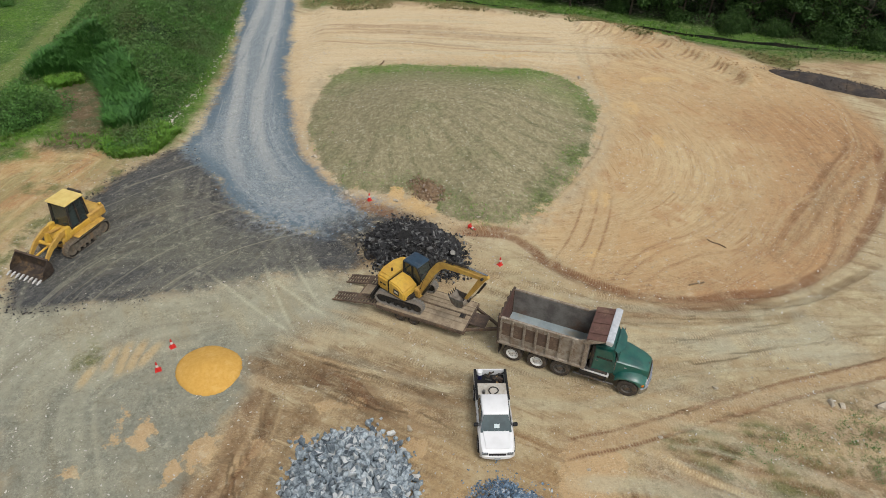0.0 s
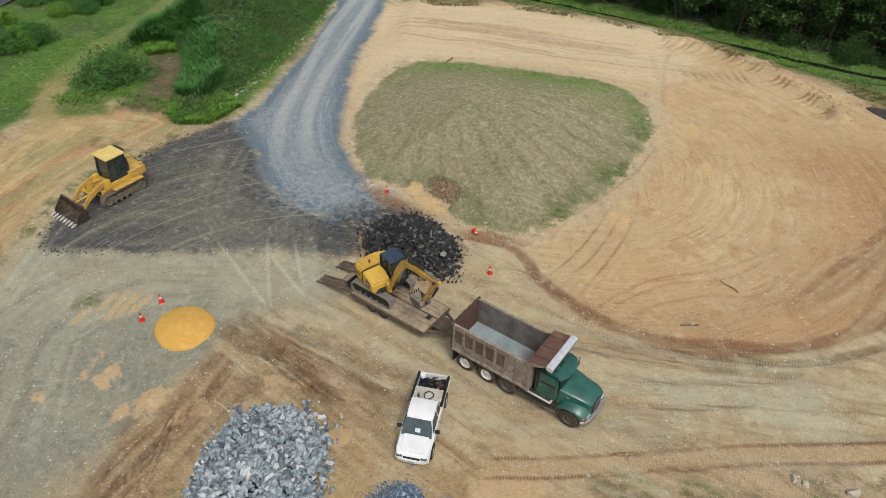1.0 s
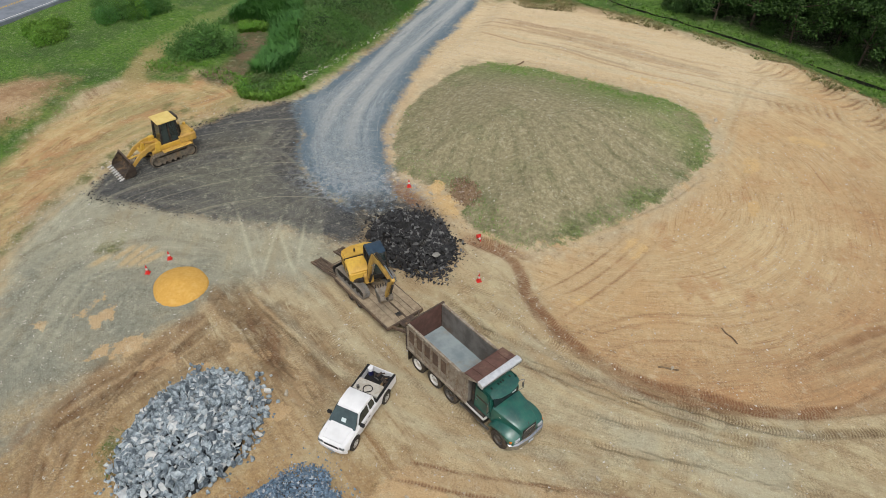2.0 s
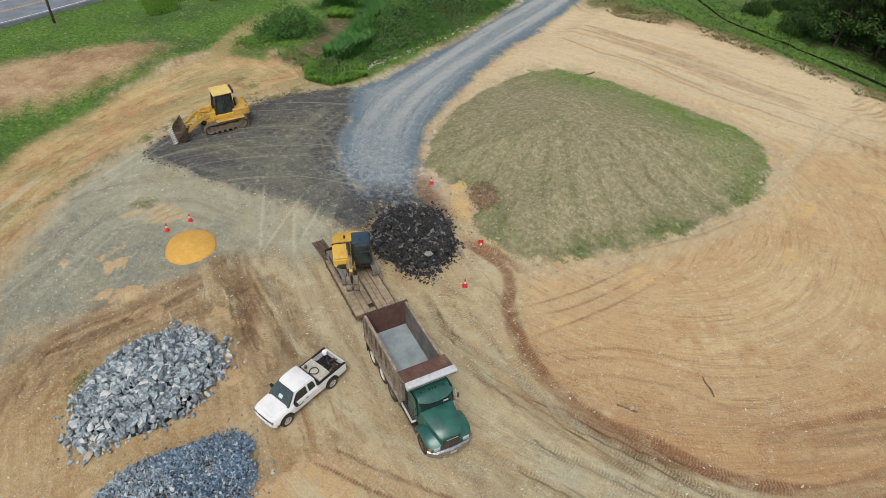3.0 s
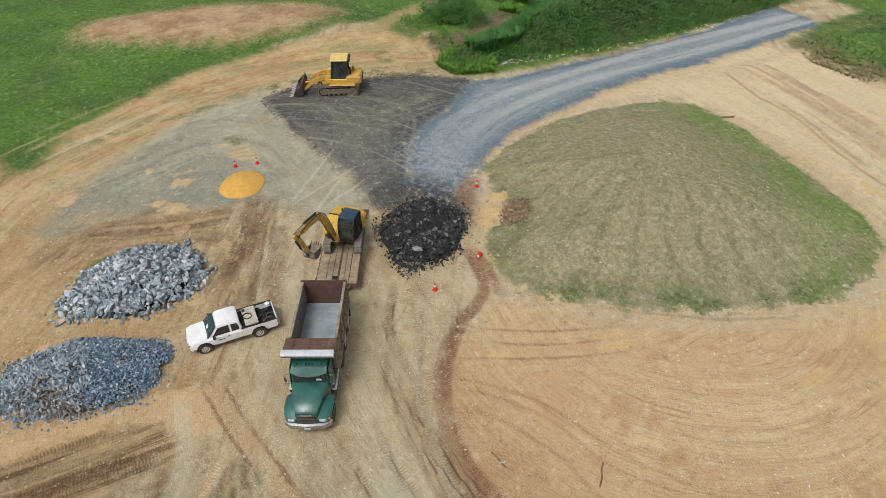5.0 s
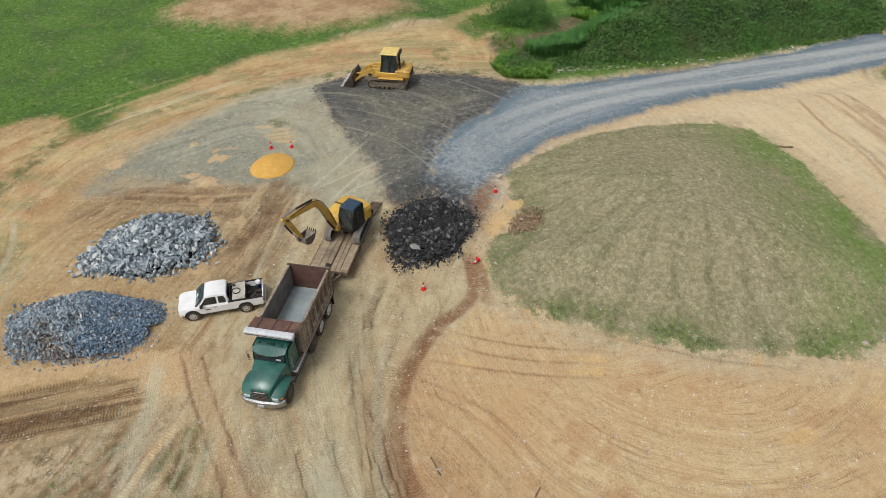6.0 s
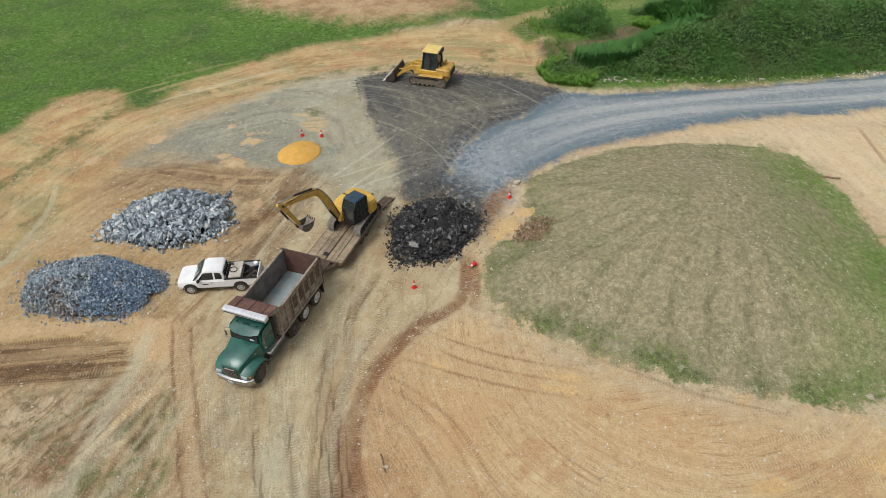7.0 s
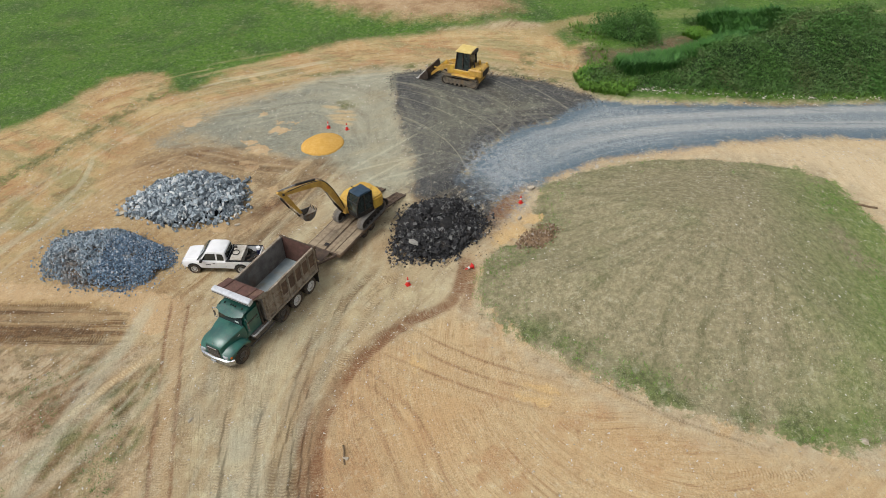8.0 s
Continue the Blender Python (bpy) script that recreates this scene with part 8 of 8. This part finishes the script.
tufts("mound_grass", "thin green grass round the mound's rim", BRIGHT, MOUND, 3000, (0.08, 0.22), 6, 54, lambda X, Y, d: np.clip(1.1 - d / 2.6 + 0.9 * (Y > 60), 0, 1) * np.clip(0.4 + 2.2 * lumps(X, Y, 3, 62), 0, 1) * np.clip((X + 6) / 8, 0.15, 1), 0.8, 0.06, True)
tufts("mound_straw", "dry straw tufts on the mound", DRY, MOUND, 3600, (0.05, 0.14), 5, 55, None, 1.0, 0.06, True)
FAR_VERGE = [(-9, 86), (-4, 84.6), (1.3, 86), (8, 84.6), (15, 82), (24, 79.4), (31, 73), (38, 68.6), (42, 64), (46, 65), (62, 62), (66, 76), (40, 88), (14, 100), (-8, 112), (-11, 100)]
tufts("far_weeds", "weedy green slope above the silt fence", OLIVE, FAR_VERGE, 5500, (0.1, 0.34), 8, 56, lambda X, Y, d: np.clip(0.7 + 1.2 * lumps(X, Y, 5, 63), 0, 1), 0.7, 0.06)
tufts("fence_weeds", "fresh green weeds along the silt fence", BRIGHT, [(-9, 102), (8, 95), (14, 92.6), (29, 85.4), (41, 78.8), (54, 74), (64, 70), (64, 76), (54, 79.6), (41.7, 84), (29, 91), (14, 98), (-4, 105)], 1600, (0.15, 0.5), 9, 73, lambda X, Y, d: np.clip(0.3 + 2.2 * lumps(X, Y, 4, 74), 0, 1), 0.7, 0.06)
tufts("edge_scrub", "brownish olive scrub at the edge of the bare soil", BROWN_SCRUB, [(-9, 84), (-5, 81.6), (1.3, 82.6), (8, 81.6), (16, 79), (24, 76), (31, 70), (38, 66), (42, 62), (44, 64), (38, 69), (31, 73.6), (24, 79.4), (16, 82), (8, 85.4), (1, 87), (-5, 87), (-9, 88)], 4200, (0.08, 0.3), 8, 57, lambda X, Y, d: np.clip(0.4 + 2.0 * lumps(X, Y, 2.4, 67), 0, 1), 1.0, 0.12)
tufts("yard_weeds", "sparse olive weeds in the tracked dirt", WEED, SOUTH_SCRUB, 1300, (0.05, 0.14), 7, 58, lambda X, Y, d: np.clip(3.2 * lumps(X, Y, 2.2, 64) + 0.1, 0, 1), 1.0, 0.09)
tufts("rock_side_weeds", "patch of olive weeds beside the rock heap", OLIVE, [(-4.3, 12.5), (-6.2, 13.3), (-6.4, 15.1), (-4.9, 15.4), (-3.9, 13.5)], 130, (0.05, 0.15), 7, 72, None, 0.9, 0.08)
tufts("strip_grass", "thin grass strip along the clay edge of the yard", DRY, [(-1.4, -3), (-6, -0.6), (-10, 1.9), (-14.2, 4), (-18, 5.6), (-21, 8), (-20.2, 9.8), (-16.8, 7.5), (-13.4, 6), (-9.4, 3.8), (-5.2, 1.2), (-0.8, -1.4)], 350, (0.06, 0.18), 6, 59, lambda X, Y, d: np.clip(0.4 + 2 * lumps(X, Y, 3, 65), 0, 1), 0.9, 0.07)
tufts("strip_green", "green patches along the clay edge of the yard", BRIGHT, [(-1.4, -3), (-6, -0.6), (-10, 1.9), (-14.2, 4), (-18, 5.6), (-21, 8), (-20.2, 9.8), (-16.8, 7.5), (-13.4, 6), (-9.4, 3.8), (-5.2, 1.2), (-0.8, -1.4)], 320, (0.06, 0.2), 6, 60, lambda X, Y, d: np.clip(0.2 + 2.4 * lumps(X, Y, 4, 66), 0, 1), 0.9, 0.07)


# ---- silt fence ----
fence_line = rounded([(-14, 107), (-5, 103), (8, 97.4), (14, 95), (29, 87.8), (41.7, 81), (54, 76.4), (64, 72.6)], False, 5)
fence = thing("silt_fence", Matrix(), "low black fabric silt fence on stakes below the soil bank", "fence")
FABRIC = speckled("black_silt_fabric", lin(46, 46, 44), lin(30, 30, 30), 2, 0.85, mark=lin(72, 68, 54))
STAKE = speckled("wood_stake", lin(84, 74, 60), lin(62, 54, 44), 4, 0.9)
for a, b in zip(fence_line[:-1], fence_line[1:]):
    za, zb = ground_z(*a) - 0.05, ground_z(*b) - 0.05
    ha, hb = (0.26 + 0.1 * math.sin(v[0] * 1.7) + 0.16 * min(max((v[0] - 24) / 22, 0), 1) for v in (a, b))
    nrm = Vector((-(b - a)[1], (b - a)[0], 0)).normalized() * 0.015
    A, B = Vector((*a, za)), Vector((*b, zb))
    U, V = Vector((0.05, -0.08, ha)), Vector((0.05, -0.08, hb))
    part("fabric_panel", loft([[A - nrm, A + nrm, A + nrm + U, A - nrm + U], [B - nrm, B + nrm, B + nrm + V, B - nrm + V]]), FABRIC, fence)
    part("stake", box(-0.025, 0.025, -0.025, 0.025, 0, 0.75, 0.004), STAKE, fence).matrix_basis = Matrix.Translation((a[0], a[1] - 0.06, za))


# ---- trees ----
def tree(x, y, h, r, seed, label):
    """A trunk with limbs and a crown of leaf clumps with gaps."""
    rng = np.random.default_rng(seed)
    t = thing("tree", Matrix.Translation((x, y, ground_z(x, y) - 0.1)), label, "tree", "trees beyond the silt fence")
    lean = rng.normal(size=2) * 0.5
    trunk = [(0, 0, 0), (lean[0] * 0.3, lean[1] * 0.3, h * 0.3), (lean[0], lean[1], h * 0.75)]
    bm = bmesh.new()
    pts = [Vector(v) for v in rounded(trunk, False, 4)]
    rings = []
    for i, v in enumerate(pts):
        q = (0.05 + 0.014 * h) * (1 - 0.8 * i / (len(pts) - 1))
        rings.append([v + Vector((q * math.cos(a), q * math.sin(a), 0)) for a in np.linspace(0, 6.283, 8)[:-1]])
    loft(rings, bm)
    part("trunk", bm, TRUNK, t)
    centres = []
    for k in range(9):
        a, z = rng.uniform(0, 6.283), h * rng.uniform(0.16, 0.85)
        reach = r * rng.uniform(0.5, 0.95) * (1.1 - 0.5 * (z / h - 0.35))
        tip = np.array((reach * math.cos(a), reach * math.sin(a), z + rng.uniform(0.3, 1.2)))
        part("limb", rod((lean[0] * z / h, lean[1] * z / h, z * 0.9), tip, 0.05 + 0.004 * h, 0.02, 6), TRUNK, t)
        centres += [tip, tip * np.array((0.6, 0.6, 1)) + rng.normal(size=3) * 0.5]
    centres += [np.array((rng.normal() * r * 0.35, rng.normal() * r * 0.35, h * rng.uniform(0.75, 1.0))) for _ in range(5)]
    centres = np.array(centres)
    n = 130
    cc = np.repeat(centres, n, 0)
    off = rng.normal(size=cc.shape)
    off /= np.linalg.norm(off, axis=1)[:, None]
    cc = cc + off * (rng.random((len(cc), 1)) ** 0.4) * np.array((0.34 * r, 0.34 * r, 0.24 * r))
    foliage("crown", leaves(cc, rng.uniform(0.12, 0.3, len(cc)), rng), TREE_LEAF, t)
    return t


protos = [tree(34 + 9 * k, 97 - 4.2 * k, 8 + 1.6 * (k % 3), 3.0 + 0.5 * (k % 2), 70 + k, "leafy green woodland tree with a slender trunk") for k in range(5)]
rnd = random.Random(9)
for off, gap in ((6.5, 4.4), (10.5, 4.2), (15, 4.6), (20, 5.0), (26, 5.6), (33, 6.5), (42, 8.0)):
    x = 16.0 + rnd.uniform(0, 3)
    while x < 96:
        px, py = x + rnd.uniform(-1.5, 1.5), 94.4 - 0.46 * (x - 14) + off * 1.05 + rnd.uniform(-1.6, 1.6)
        k = rnd.randrange(5)
        copy_thing(protos[k], pose(px, py, ground_z(px, py) - 0.1, 0, 0, rnd.uniform(0, 360)))
        x += gap
g = np.random.default_rng(15)
X, Y, d = spots(g, WOODS, 3600, lambda X, Y, d: np.clip(1.3 - d / 26, 0.05, 1) * (X < 100), False)
tops = surf(X, Y) + g.uniform(0.15, 1.0, len(X)) * (0.6 + 1.6 * step(d, 0, 5))
cc = np.repeat(np.stack([X, Y, tops], -1), 20, 0)
cc = cc + g.normal(size=cc.shape) * np.array((0.5, 0.5, 0.35))
foliage("woodland_underbrush", leaves(cc, g.uniform(0.1, 0.26, len(cc)), g), TREE_LEAF, None, "dense green underbrush at the woods' edge", "underbrush", "stuff")
for k, (x, y, r, h) in enumerate(((46, 83.5, 2.2, 2.6), (51, 82, 1.8, 2.0), (57, 79.5, 2.2, 2.4), (33, 92, 1.6, 1.6), (62, 77, 2.4, 2.6), (24, 97, 1.4, 1.4), (40, 88, 1.6, 1.6), (16, 101, 1.5, 1.3), (6, 105, 1.8, 1.4), (67, 74, 2.6, 3.0), (72, 72, 2.6, 3.0), (11.8, 100.4, 2.2, 2.2), (12, 107, 3.0, 3.0), (5, 113, 2.8, 2.4), (15.6, 104, 2.6, 2.8), (-3, 108, 1.7, 1.4), (20, 104, 3.0, 3.2), (8.6, 110, 2.4, 2.2))):
    bush(x, y, r, h, 40 + k, "leafy green shrub at the foot of the woods", TREE_LEAF)


# ---- public road at the meadow's far side ----
edge = rounded([(-66, -40), (-63.5, 8), (-61, 24), (-59.4, 34), (-58.2, 44), (-57.2, 60), (-57, 80), (-58, 120)], False, 5)


def strip(name, o0, o1, lift, mat, parent=None):
    rows = []
    for i, p in enumerate(edge):
        d = edge[min(i + 1, len(edge) - 1)] - edge[max(i - 1, 0)]
        nrm = np.array((-d[1], d[0])) / np.hypot(*d)
        rows.append([p + nrm * o0, p + nrm * o1])
    bm = bmesh.new()
    top = [[bm.verts.new((q[0], q[1], 0.35 + lift)) for q in r] for r in rows]
    low = [[bm.verts.new((q[0], q[1], -0.3 + lift)) for q in r] for r in rows] if lift == 0 else None
    for i in range(len(rows) - 1):
        bm.faces.new((top[i][0], top[i + 1][0], top[i + 1][1], top[i][1]))
        if low:
            bm.faces.new((top[i][0], low[i][0], low[i + 1][0], top[i + 1][0]))
            bm.faces.new((top[i][1], top[i + 1][1], low[i + 1][1], low[i][1]))
    me = mesh_of(name, bm, mat)
    ob = new(name, me)
    ob.parent = parent
    return ob


tarmac = speckled("grey_tarmac", lin(138, 145, 155), lin(118, 125, 135), 0.8, 0.9, 0, 0.01)
road = tagged(strip("road", -0.4, 7.6, 0.0, tarmac), "grey paved public road with white edge lines", "road", kind="structure")
white_line = speckled("white_road_paint", lin(232, 232, 228), lin(206, 206, 202), 3, 0.8)
yellow_line = speckled("yellow_road_paint", lin(212, 176, 80), lin(196, 160, 70), 3, 0.8)
strip("edge_line", 0.0, 0.16, 0.006, white_line, road)
strip("edge_line", 7.0, 7.16, 0.006, white_line, road)
strip("centre_line", 3.4, 3.52, 0.006, yellow_line, road)
strip("centre_line", 3.66, 3.78, 0.006, yellow_line, road)


# ---- roadside pole ----
def roadside_pole(x, y):
    t = thing("utility_pole", Matrix.Translation((x, y, ground_z(x, y))), "weathered dark wooden pole standing on the roadside verge", "pole")
    wood = speckled("dark_pole_wood", lin(84, 72, 60), lin(58, 50, 42), 3, 0.9, mark=lin(104, 94, 82))
    part("shaft", rod((0, 0, -0.3), (0.1, 0.05, 9.0), 0.15, 0.11, 12), wood, t)
    part("ground_sleeve", rod((0, 0, -0.1), (0, 0, 0.5), 0.17, 0.165, 12), DARK, t)


roadside_pole(-55.3, 41.2)
